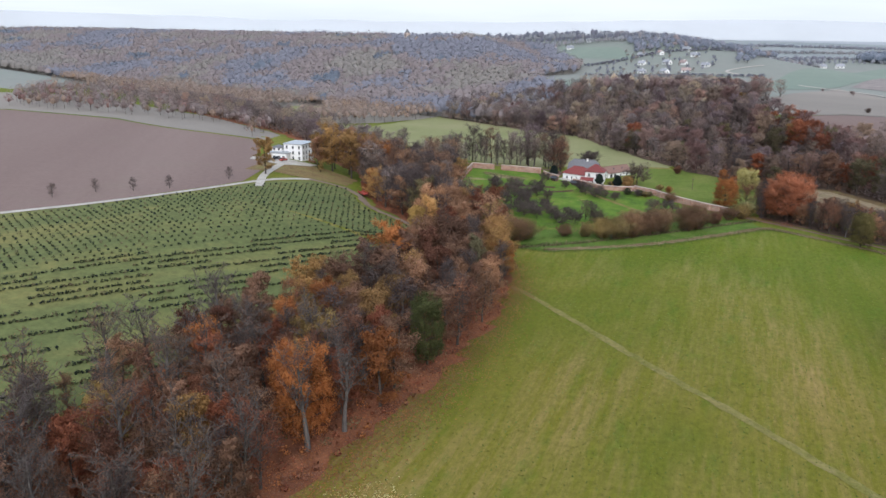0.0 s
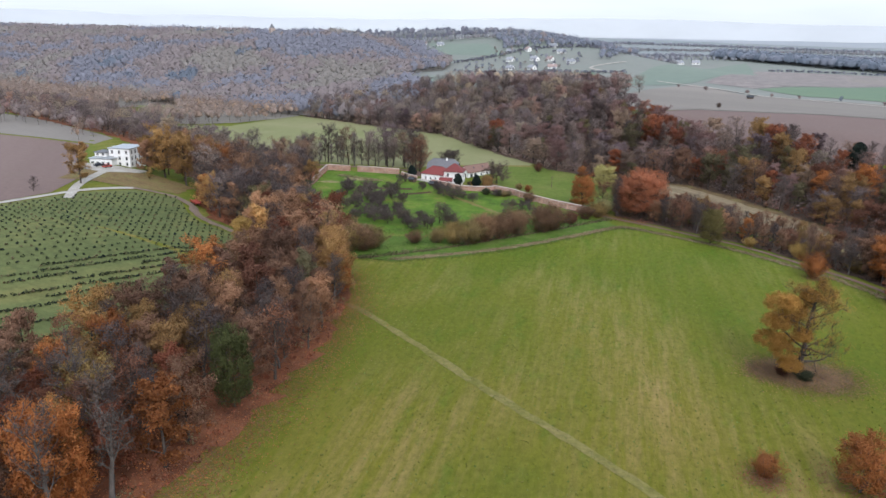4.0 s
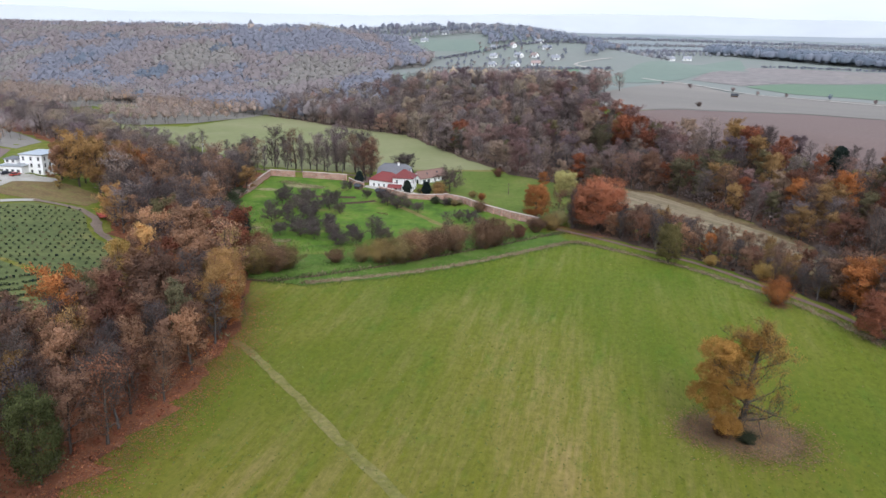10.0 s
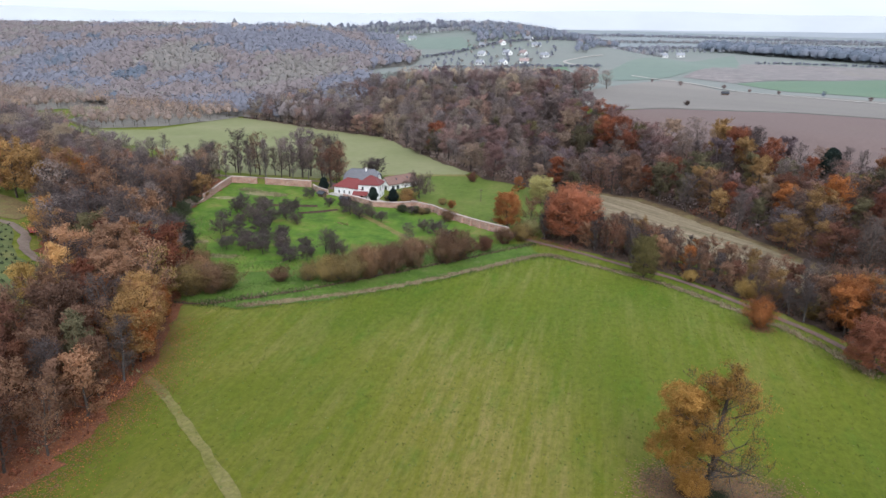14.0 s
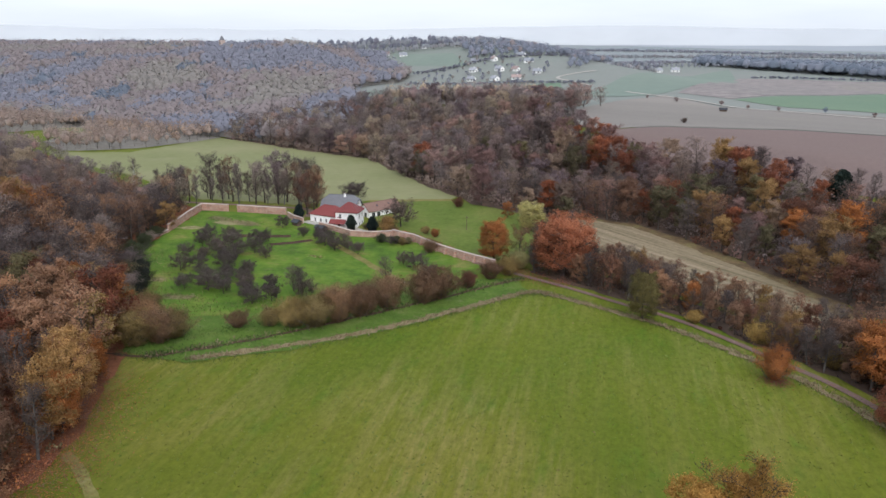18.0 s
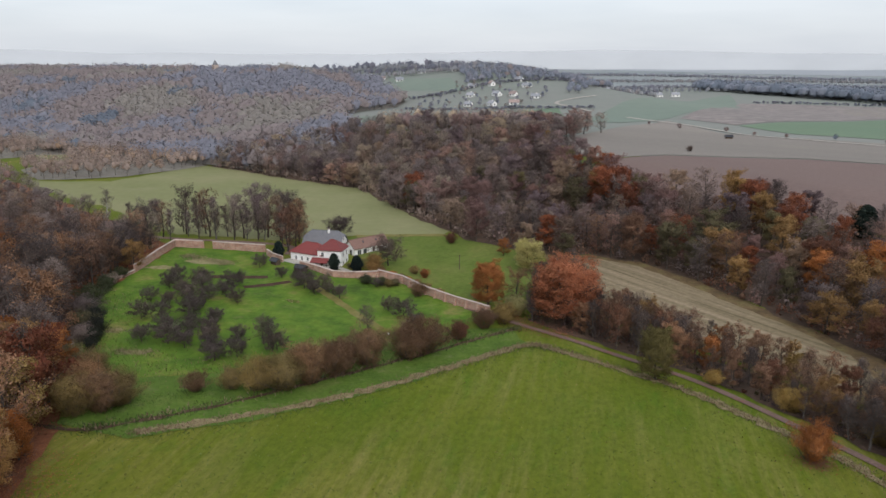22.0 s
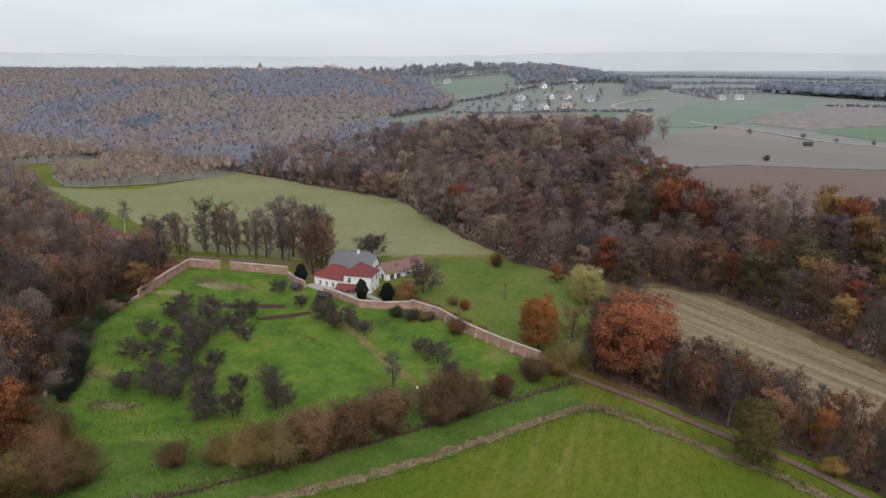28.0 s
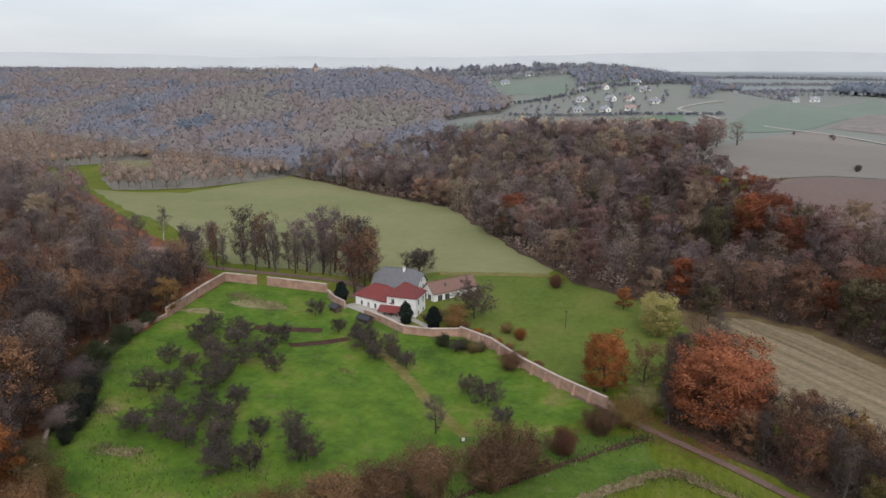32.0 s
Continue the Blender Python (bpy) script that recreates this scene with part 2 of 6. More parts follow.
EARTH = ground_material("garden_soil", [(0.3, (0.05, 0.028, 0.02)), (0.7, (0.085, 0.05, 0.036))], 0.3, 1.5, (0.1, 0.08, 0.04), 0.3)
DIRT = ground_material("trodden_brown_earth", [(0.3, (0.15, 0.11, 0.085)), (0.7, (0.23, 0.175, 0.14))], 0.2, 1.5, (0.14, 0.13, 0.06), 0.5)
GRAVEL = ground_material("gravel", [(0.3, (0.31, 0.285, 0.25)), (0.7, (0.44, 0.41, 0.365))], 0.2, 2.0, (0.25, 0.2, 0.14), 0.4)
LANE = ground_material("lane_asphalt", [(0.3, (0.14, 0.092, 0.076)), (0.7, (0.195, 0.135, 0.112))], 0.12, 2.0, (0.2, 0.09, 0.055), 0.95)


def leaf_material(name, a, b, c, sheer=0.42, even=False):
    # Blue raised slightly, a touch of haze in every leaf colour.
    a, b, c = [(r, g, bl * 1.06 + 0.008) for r, g, bl in (a, b, c)]

    def build(nt, bsdf):
        g = nt.nodes.new("ShaderNodeNewGeometry")
        o = nt.nodes.new("ShaderNodeObjectInfo")
        col = ramp(nt, g.outputs["Random Per Island"], [(0.0, a), (0.5, b), (1.0, c)])
        tint = ramp(nt, o.outputs["Random"], [(0.0, (0.72, 0.7, 0.72)), (0.5, (1.0, 1.0, 1.0)), (1.0, (1.22, 1.16, 1.02))])
        col = mixed(nt, 1.0, col, tint, "MULTIPLY")
        # even flattens the tone, as haze lowers contrast in far woods
        patchy = ramp(nt, noise_tex(nt, 0.09, 2), [(0.35, (0.93, 0.93, 0.93) if even else (0.76, 0.75, 0.75)), (0.65, (1.06, 1.06, 1.06) if even else (1.2, 1.2, 1.2))])
        col = mixed(nt, 1.0, col, patchy, "MULTIPLY")
        nt.links.new(col, bsdf.inputs["Base Color"])
        bsdf.inputs["Roughness"].default_value = 0.8
        bsdf.inputs["Specular IOR Level"].default_value = 0.1
        thin = nt.nodes.new("ShaderNodeBsdfTranslucent")
        nt.links.new(col, thin.inputs["Color"])
        both = nt.nodes.new("ShaderNodeMixShader")
        both.inputs[0].default_value = sheer
        nt.links.new(bsdf.outputs[0], both.inputs[1])
        nt.links.new(thin.outputs[0], both.inputs[2])
        nt.links.new(both.outputs[0], nt.nodes["Material Output"].inputs["Surface"])
    return material(name, build)


RUST = leaf_material("rust_leaves", (0.214, 0.077, 0.039), (0.276, 0.105, 0.049), (0.351, 0.141, 0.064))
ORANGE = leaf_material("orange_leaves", (0.32, 0.123, 0.039), (0.414, 0.17, 0.049), (0.498, 0.222, 0.066))
YELLOW = leaf_material("yellow_leaves", (0.31, 0.218, 0.069), (0.393, 0.273, 0.084), (0.477, 0.34, 0.116))
OCHRE = leaf_material("ochre_leaves", (0.288, 0.182, 0.067), (0.367, 0.228, 0.081), (0.459, 0.282, 0.102))
OLIVE = leaf_material("olive_leaves", (0.144, 0.133, 0.064), (0.192, 0.169, 0.08), (0.252, 0.212, 0.103))
GREEN = leaf_material("dull_green_leaves", (0.045, 0.06, 0.026), (0.068, 0.082, 0.034), (0.1, 0.11, 0.045))
MAROON = leaf_material("maroon_leaves", (0.163, 0.081, 0.046), (0.218, 0.104, 0.057), (0.273, 0.136, 0.072))
BROWN = leaf_material("brown_leaves", (0.194, 0.114, 0.067), (0.245, 0.146, 0.085), (0.31, 0.185, 0.106))
GREY = leaf_material("grey_twigs", (0.106, 0.082, 0.067), (0.138, 0.107, 0.086), (0.175, 0.137, 0.11))
PALEGREEN = leaf_material("pale_willow_leaves", (0.389, 0.366, 0.142), (0.484, 0.443, 0.171), (0.578, 0.519, 0.224))
FIR = leaf_material("fir_needles", (0.018, 0.029, 0.02), (0.028, 0.041, 0.027), (0.04, 0.054, 0.034))
# Far woods: haze is painted into pale, cool leaf colours.
FARWOOD = leaf_material("hazed_bare_wood", (0.278, 0.277, 0.292), (0.3, 0.298, 0.312), (0.324, 0.321, 0.334), even=True)
FARRUST = leaf_material("hazed_autumn_wood", (0.318, 0.272, 0.245), (0.345, 0.292, 0.258), (0.374, 0.316, 0.276), even=True)
FAROCHRE = leaf_material("hazed_ochre_wood", (0.328, 0.3, 0.25), (0.355, 0.322, 0.264), (0.384, 0.347, 0.284), even=True)
FARFIR = leaf_material("hazed_fir_wood", (0.19, 0.218, 0.24), (0.21, 0.238, 0.26), (0.232, 0.26, 0.28), even=True)
PINKBROWN = leaf_material("pinkish_brown_leaves", (0.275, 0.163, 0.094), (0.334, 0.196, 0.111), (0.391, 0.234, 0.133))
BUSHOLIVE = leaf_material("olive_brown_bush_leaves", (0.225, 0.168, 0.062), (0.29, 0.215, 0.078), (0.355, 0.262, 0.1))
BUSHBROWN = leaf_material("brown_bush_leaves", (0.225, 0.138, 0.07), (0.28, 0.17, 0.086), (0.336, 0.208, 0.106))
# Slope and valley palette: near colours greyed and lightened to carry haze.
MISTY_RUST = leaf_material("misty_rust_leaves", (0.25, 0.158, 0.128), (0.305, 0.19, 0.15), (0.36, 0.226, 0.176))
MISTY_OCHRE = leaf_material("misty_ochre_leaves", (0.285, 0.214, 0.152), (0.342, 0.253, 0.176), (0.399, 0.292, 0.199))
MISTY_PLUM = leaf_material("misty_plum_leaves", (0.225, 0.168, 0.156), (0.27, 0.202, 0.185), (0.315, 0.237, 0.214))
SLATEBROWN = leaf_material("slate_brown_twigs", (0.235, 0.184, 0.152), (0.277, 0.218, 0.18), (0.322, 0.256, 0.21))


def bark_material(name, dark, light):
    def build(nt, bsdf):
        col = ramp(nt, noise_tex(nt, 3.0, 6, (1, 1, 0.25)), [(0.35, dark), (0.65, light)])
        nt.links.new(col, bsdf.inputs["Base Color"])
        bsdf.inputs["Roughness"].default_value = 0.9
        bumped(nt, bsdf, noise_tex(nt, 8.0, 5, (1, 1, 0.2)), 0.6, 0.05)
    return material(name, build)


BARK = bark_material("dark_bark", (0.035, 0.026, 0.02), (0.085, 0.066, 0.052))
BARK_GREY = bark_material("grey_bark", (0.06, 0.051, 0.045), (0.125, 0.108, 0.095))
BIRCH = bark_material("birch_bark", (0.2, 0.19, 0.17), (0.6, 0.58, 0.54))
TWIG = bark_material("twig_bark", (0.06, 0.047, 0.04), (0.12, 0.096, 0.08))

# Ridge trees: haze is put into this blue-grey.
HAZERIDGE = leaf_material("ridge_wood", (0.25, 0.268, 0.29), (0.275, 0.292, 0.312), (0.3, 0.316, 0.335), even=True)
OAKLEAF = leaf_material("oak_leaves", (0.38, 0.21, 0.05), (0.5, 0.285, 0.066), (0.62, 0.365, 0.088))
IVY = leaf_material("dark_ivy_leaves", (0.03, 0.036, 0.022), (0.044, 0.05, 0.03), (0.062, 0.068, 0.04))
MARGIN = ground_material("brown_field_margin", [(0.3, (0.085, 0.06, 0.035)), (0.5, (0.14, 0.095, 0.05)), (0.7, (0.17, 0.14, 0.06))], 0.15, 1.0, (0.09, 0.1, 0.035), 0.5)
# Slope colours lightened further, with more haze put in.
HAZEBROWN = leaf_material("hazed_brown_slope_twigs", (0.292, 0.24, 0.208), (0.326, 0.266, 0.228), (0.362, 0.296, 0.25), even=True)
HAZERUST = leaf_material("hazed_rust_slope_leaves", (0.355, 0.24, 0.19), (0.405, 0.27, 0.208), (0.455, 0.305, 0.232), even=True)
HAZEOCHRE = leaf_material("hazed_ochre_slope_leaves", (0.36, 0.295, 0.21), (0.406, 0.332, 0.23), (0.453, 0.366, 0.258), even=True)
# Belt wood: pink-brown and ochre leaves lightened to hold haze in their colour.
BLUSH = leaf_material("hazed_blush_leaves", (0.335, 0.197, 0.108), (0.4, 0.232, 0.125), (0.465, 0.274, 0.144))
GOLD = leaf_material("hazed_golden_leaves", (0.462, 0.292, 0.113), (0.542, 0.339, 0.131), (0.636, 0.396, 0.153))
BRIGHT = leaf_material("bright_orange_leaves", (0.43, 0.16, 0.045), (0.53, 0.21, 0.055), (0.62, 0.27, 0.075))
OLDGREEN = leaf_material("old_green_leaves", (0.075, 0.088, 0.026), (0.108, 0.12, 0.034), (0.15, 0.158, 0.045))
COPPER = leaf_material("copper_leaves", (0.31, 0.125, 0.062), (0.39, 0.16, 0.078), (0.47, 0.205, 0.1))
LANEOLIVE = leaf_material("dull_olive_leaves", (0.19, 0.165, 0.052), (0.245, 0.21, 0.066), (0.31, 0.265, 0.088))
DRYMARGIN = ground_material("dry_grass_margin", [(0.3, (0.13, 0.115, 0.045)), (0.5, (0.2, 0.16, 0.085)), (0.7, (0.28, 0.22, 0.13))], 0.4, 1.5, (0.1, 0.11, 0.035), 0.7)


# ---------- mesh helpers ----------
def mesh_from(name, verts, faces, mats, idx=None, smooth=False):
    me = bpy.data.meshes.new(name)
    me.from_pydata([tuple(v) for v in verts] if not isinstance(verts, np.ndarray) else verts.tolist(), [], faces if isinstance(faces, list) else faces.tolist())
    for m in mats:
        me.materials.append(m)
    if idx is not None:
        me.polygons.foreach_set("material_index", np.asarray(idx, np.int32))
    if smooth:
        me.polygons.foreach_set("use_smooth", np.ones(len(me.polygons), bool))
    me.update()
    return me


def part(name, bm, mat, parent=None, label=""):
    """Links a bmesh or a mesh as one object under a thing or a part."""
    if isinstance(bm, bmesh.types.BMesh):
        me = bpy.data.meshes.new(name)
        bm.normal_update()
        bm.to_mesh(me)
        bm.free()
        me.materials.append(mat)
    else:
        me = bm
    ob = new(name, me)
    if parent:
        ob.parent = parent
    return tagged(ob, label)


def box(bm, x0, y0, z0, x1, y1, z1, bevel=0.0):
    m = Matrix.LocRotScale(((x0 + x1) / 2, (y0 + y1) / 2, (z0 + z1) / 2), None, (abs(x1 - x0), abs(y1 - y0), abs(z1 - z0)))
    r = bmesh.ops.create_cube(bm, size=1, matrix=m)
    if bevel:
        edges = list({e for v in r["verts"] for e in v.link_edges})
        bmesh.ops.bevel(bm, geom=edges, offset=bevel, segments=1, affect="EDGES")
    return bm


def boxed(*args, **kw):
    return box(bmesh.new(), *args, **kw)


def drape(name, outline, mat, lift=0.12, step=6.0, label="", category="ground", parent=None, jag=0.0):
    """A piece of ground cover that follows the terrain inside an outline."""
    pts = []
    rng = random.Random(len(outline) * 7 + int(abs(outline[0][0])))
    for (ax, ay), (bx, by) in zip(outline, outline[1:] + outline[:1]):
        n = max(1, int(math.hypot(bx - ax, by - ay) / (step * 0.7)))
        for i in range(n):
            k = i / n
            pts.append((ax + (bx - ax) * k + rng.uniform(-jag, jag), ay + (by - ay) * k + rng.uniform(-jag, jag)))
    n = len(pts)
    x0, x1 = min(p[0] for p in pts), max(p[0] for p in pts)
    y0, y1 = min(p[1] for p in pts), max(p[1] for p in pts)
    co = [Vector(p) for p in pts]
    x = x0 + step * 0.5
    while x < x1:
        y = y0 + step * 0.5
        while y < y1:
            if inside(pts, x, y):
                co.append(Vector((x, y)))
            y += step
        x += step
    flat, _, tris, _, _, _ = delaunay_2d_cdt(co, [(i, (i + 1) % n) for i in range(n)], [], 1, 0.001)
    hs = height(np.array([v.x for v in flat]), np.array([v.y for v in flat]))
    bm = bmesh.new()
    vs = [bm.verts.new((v.x, v.y, h + lift)) for v, h in zip(flat, hs)]
    for t in tris:
        bm.faces.new([vs[i] for i in t])
    bmesh.ops.recalc_face_normals(bm, faces=bm.faces[:])
    for f in bm.faces:
        f.smooth = True
    if bm.faces and sum(f.normal.z for f in bm.faces) < 0:
        bmesh.ops.reverse_faces(bm, faces=bm.faces[:])
    ob = part(name, bm, mat, parent)
    return tagged(ob, label, category, kind="structure")


def band(line, width, jag=0.0):
    """The outline of a strip of that width along a line."""
    left, right = [], []
    for i, (x, y) in enumerate(line):
        ax, ay = line[max(i - 1, 0)]
        bx, by = line[min(i + 1, len(line) - 1)]
        n = math.hypot(bx - ax, by - ay)
        nx, ny = -(by - ay) / n, (bx - ax) / n
        w = width / 2 if isinstance(width, (int, float)) else width[i] / 2
        left.append((x + nx * w, y + ny * w))
        right.append((x - nx * w, y - ny * w))
    return left + right[::-1]


def smooth_line(line, n=2):
    for _ in range(n):
        out = [line[0]]
        for (ax, ay), (bx, by) in zip(line[:-1], line[1:]):
            out += [(ax * 0.75 + bx * 0.25, ay * 0.75 + by * 0.25), (ax * 0.25 + bx * 0.75, ay * 0.25 + by * 0.75)]
        line = out + [line[-1]]
    return line


def inside(poly, x, y):
    hit = False
    for (ax, ay), (bx, by) in zip(poly, poly[1:] + poly[:1]):
        if (ay > y) != (by > y) and x < (bx - ax) * (y - ay) / (by - ay) + ax:
            hit = not hit
    return hit


def scatter(poly, gap, rng, most=100000, tries=30):
    """Random places in an outline, none nearer to another than gap."""
    x0, x1 = min(p[0] for p in poly), max(p[0] for p in poly)
    y0, y1 = min(p[1] for p in poly), max(p[1] for p in poly)
    cells, out = {}, []
    n = int((x1 - x0) * (y1 - y0) / gap / gap * tries / 6)
    for _ in range(n):
        x, y = rng.uniform(x0, x1), rng.uniform(y0, y1)
        if not inside(poly, x, y):
            continue
        cx, cy = int(x // gap), int(y // gap)
        if any((x - px) ** 2 + (y - py) ** 2 < gap * gap for i in (-1, 0, 1) for j in (-1, 0, 1) for px, py in cells.get((cx + i, cy + j), ())):
            continue
        cells.setdefault((cx, cy), []).append((x, y))
        out.append((x, y))
        if len(out) >= most:
            break
    return out


# ---------- the ground ----------
def spaced(lo, hi, a, b, fine, most):
    """Grid lines, fine between a and b and wider towards the ends."""
    mid = list(np.arange(a, b + 0.1, fine))
    left, step, c = [], fine, a
    while c > lo:
        step = min(step * 1.06, most)
        c -= step
        left.append(c)
    right, step, c = [], fine, b
    while c < hi:
        step = min(step * 1.06, most)
        c += step
        right.append(c)
    return np.array(left[::-1] + mid + right)


GX, GY = spaced(-4300, 4300, -330, 110, 5.0, 90), spaced(-900, 4600, 0, 640, 5.0, 90)
gx, gy = np.meshgrid(GX, GY)
gv = np.stack([gx.ravel(), gy.ravel(), height(gx, gy).ravel()], -1)
nx_, ny_ = len(GX), len(GY)
ii = (np.arange(ny_ - 1)[:, None] * nx_ + np.arange(nx_ - 1)[None]).ravel()
gf = np.stack([ii, ii + 1, ii + nx_ + 1, ii + nx_], -1)
cxm, cym = gv[gf].mean(1)[:, 0], gv[gf].mean(1)[:, 1]
dm = rim_distance(cxm, cym)
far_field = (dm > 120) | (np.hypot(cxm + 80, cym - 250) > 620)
# Beyond 1500 m the ground takes the plain colour paled with haze.
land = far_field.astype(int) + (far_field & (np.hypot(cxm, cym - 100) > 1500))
ground = new("ground", mesh_from("ground", gv, gf, [GRASS, COUNTRY, HAZECOUNTRY], land, True))
tagged(ground, "rolling autumn countryside of grass and distant fields", "ground", kind="structure")

GARDEN = [(-196, 374), (-184, 337), (-180, 312), (-156, 280), (-136, 262), (-120, 262), (-103, 272), (-90, 288), (-74, 312), (-62, 322), (-53, 340), (-79, 355), (-91, 363), (-102, 367), (-109, 363), (-117, 361), (-126, 366), (-135, 368), (-152, 375), (-157, 380)]
drape("garden_lawn", GARDEN, LAWN, 0.1, 5, "bright green walled garden lawn", "lawn")
DITCH = [(-118, 238), (-100, 237), (-81, 253), (-61, 276), (-46, 301), (-36, 318), (-44, 330), (-56, 326), (-62, 322), (-74, 312), (-90, 288), (-103, 272), (-120, 262), (-135, 260), (-125, 245)]
drape("ditch_bank", DITCH, LUSH, 0.14, 4, "lush green grass along the brook bank", "grass", jag=0.6)
FAR_MEADOW = [(-400, 480), (-346, 503), (-336, 584), (-285, 584), (-186, 532), (-108, 457), (-97, 441), (-101, 432), (-117, 424), (-135, 416), (-164, 400), (-211, 394), (-290, 434), (-330, 447)]
drape("far_meadow", FAR_MEADOW, PALE, 0.1, 8, "pale olive mown meadow behind the manor", "meadow", jag=1.8)
drape("manor_meadow", [(-147, 411), (-134, 415), (-117, 423), (-98, 431.5), (-84, 426), (-70, 420), (-54, 415), (-44, 398), (-37, 378), (-48, 362), (-56, 352), (-66, 353), (-80, 361), (-92, 369), (-104, 374), (-112, 378), (-118, 385), (-128, 398)], SIDEGRASS, 0.07, 6, "green mown meadow beside the manor", "meadow", jag=1.0)
drape("meadow_track", band(smooth_line([(-134, 416), (-117, 424), (-98, 431)]), 5.0), TRACK, 0.16, 4, "trodden grass between the two meadows", "grass", jag=0.8)
MARGINS = [(-52, 416), (-30, 422), (-12, 415), (2, 402), (12, 391), (22, 379), (32, 367), (42, 354), (54, 337), (60, 300), (48, 302), (24, 321), (0, 335), (-20, 350), (-34, 374), (-44, 396)]
drape("field_margin", MARGINS, MARGIN, 0.08, 6, "brown dry grass around the straw field", "grass", jag=0.6)
STRIP = [(-46, 411), (-30, 415.5), (-14, 408.5), (-2, 397), (8, 386), (17, 375), (27, 364), (37, 352), (46, 338), (50, 318), (40, 314), (22, 330), (-4, 347), (-20, 364), (-36, 390)]
drape("straw_field", STRIP, STRAW, 0.15, 6, "pale mown straw field with swath rows", "field", jag=0.6)
BELT = [(-88, 0), (-87, 60), (-85, 100), (-84, 130), (-88, 165), (-94, 195), (-103, 210), (-112, 228), (-122, 245), (-136, 262), (-156, 280), (-180, 312), (-184, 337), (-196, 374), (-240, 400), (-300, 425), (-380, 465), (-470, 500), (-500, 430), (-380, 380), (-290, 340), (-260, 310), (-222, 300), (-205, 278), (-190, 258), (-176, 246), (-164, 243), (-150, 236), (-140, 214), (-133, 195), (-132, 170), (-134, 120), (-136, 60), (-136, 0)]
drape("wood_floor", BELT, LITTER, 0.13, 6, "rust-brown fallen leaves on the wood floor", "leaf litter", jag=2.2)
FIELD_W = [(-266, 138), (-247.5, 172), (-232, 213), (-229, 226), (-236, 242), (-245, 260), (-264, 272), (-300, 318), (-440, 335), (-530, 315), (-560, 220), (-420, 40), (-330, 0), (-300, 80)]
drape("ploughed_field", FIELD_W, PLOUGH, 0.12, 12, "brown ploughed field beyond the plantation", "field")
FIELD_W2 = [(-445, 338), (-300, 321), (-310, 345), (-420, 400), (-600, 420), (-700, 330), (-700, 150), (-565, 222), (-533, 318)]
drape("pale_field", FIELD_W2, STUBBLE, 0.12, 14, "pale stubble field on the rise", "field")
PLANTATION = [(-136, 20), (-134, 120), (-132, 170), (-134, 196), (-142, 214), (-153, 233), (-164, 236), (-175, 238), (-185, 245), (-193, 253), (-201, 259), (-214, 252), (-226, 214), (-242, 173), (-260, 142), (-285, 80), (-300, 20)]
drape("plantation_grass", PLANTATION, ROUGH, 0.1, 7, "rough grass between young plantation rows", "grass")
FIELD_E = [(-36, 488), (-44, 530), (-14, 560), (60, 570), (200, 520), (330, 420), (300, 300), (200, 340), (110, 400), (30, 450), (-5, 470)]
drape("ploughed_field", FIELD_E, PLOUGH, 0.2, 8, "brown ploughed field on the plateau", "field")
FIELD_E2 = [(-44, 533), (-14, 563), (60, 573), (200, 523), (420, 470), (420, 560), (150, 660), (20, 715), (-25, 820), (-60, 735), (-90, 615), (-70, 560)]
drape("stubble_field", FIELD_E2, STUBBLE, 0.24, 10, "grey-beige stubble field on the plateau", "field")
FIELD_G = [(32, 782), (69, 724), (126, 698), (300, 630), (360, 800), (167, 910)]
drape("green_field", FIELD_G, CROP, 0.25, 15, "green winter crop field on the plateau", "field")
drape("green_field", [(-103, 776), (-61, 791), (-25, 836), (44, 1027), (39, 1343), (-77, 940)], MILKGREEN, 0.25, 15, "haze-pale green crop field beyond the wood", "field")
drape("bare_field", [(-15, 836), (30, 786), (160, 915), (380, 805), (500, 900), (200, 1095), (48, 1134)], MILKBROWN, 0.25, 15, "haze-pale brown bare field on the plain", "field")
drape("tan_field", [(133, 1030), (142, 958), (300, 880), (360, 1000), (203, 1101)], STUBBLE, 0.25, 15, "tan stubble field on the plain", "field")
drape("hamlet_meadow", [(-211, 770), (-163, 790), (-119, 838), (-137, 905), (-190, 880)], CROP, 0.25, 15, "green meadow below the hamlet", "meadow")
drape("ridge_meadow", [(-423, 1126), (-363, 1040), (-273, 1023), (-323, 1108)], MILKGREEN, 0.25, 15, "haze-pale green meadow on the village slope", "meadow")
drape("farm_meadow", [(-305, 753), (-281, 702), (-208, 702), (-225, 790), (-266, 829)], MILKGREEN, 0.25, 15, "haze-pale green meadow at the white farmhouse", "meadow")

LANE_LINE = smooth_line([(-62, 345), (-52, 340), (-41, 334), (-27, 327), (-9, 316), (7, 308), (21, 296), (32, 285), (42, 276), (52, 262), (64, 240), (74, 200), (80, 120), (84, 0)])
drape("lane", band(LANE_LINE, 2.0), LANE, 0.2, 4, "narrow asphalt lane with fallen leaves", "road")
drape("plantation_road", band(smooth_line([(-300, 60), (-262, 142), (-244, 174), (-228, 215), (-220, 246), (-216, 255)]), 3.2), GRAVEL, 0.2, 4, "pale gravel road beside the plantation", "road")
drape("dirt_track", band(smooth_line([(-217, 254), (-204, 261), (-192, 256.5), (-183, 247), (-174, 241), (-163, 239.5), (-150, 235)]), 3.0), DIRT, 0.22, 3, "brown dirt track along the wood", "track", jag=0.4)
drape("hamlet_road", band(smooth_line([(-100, 880), (-122, 912), (-142, 926), (-147, 938), (-136, 955), (-110, 980)]), 4.0), GRAVEL, 0.45, 8, "pale road bend below the hamlet", "road")
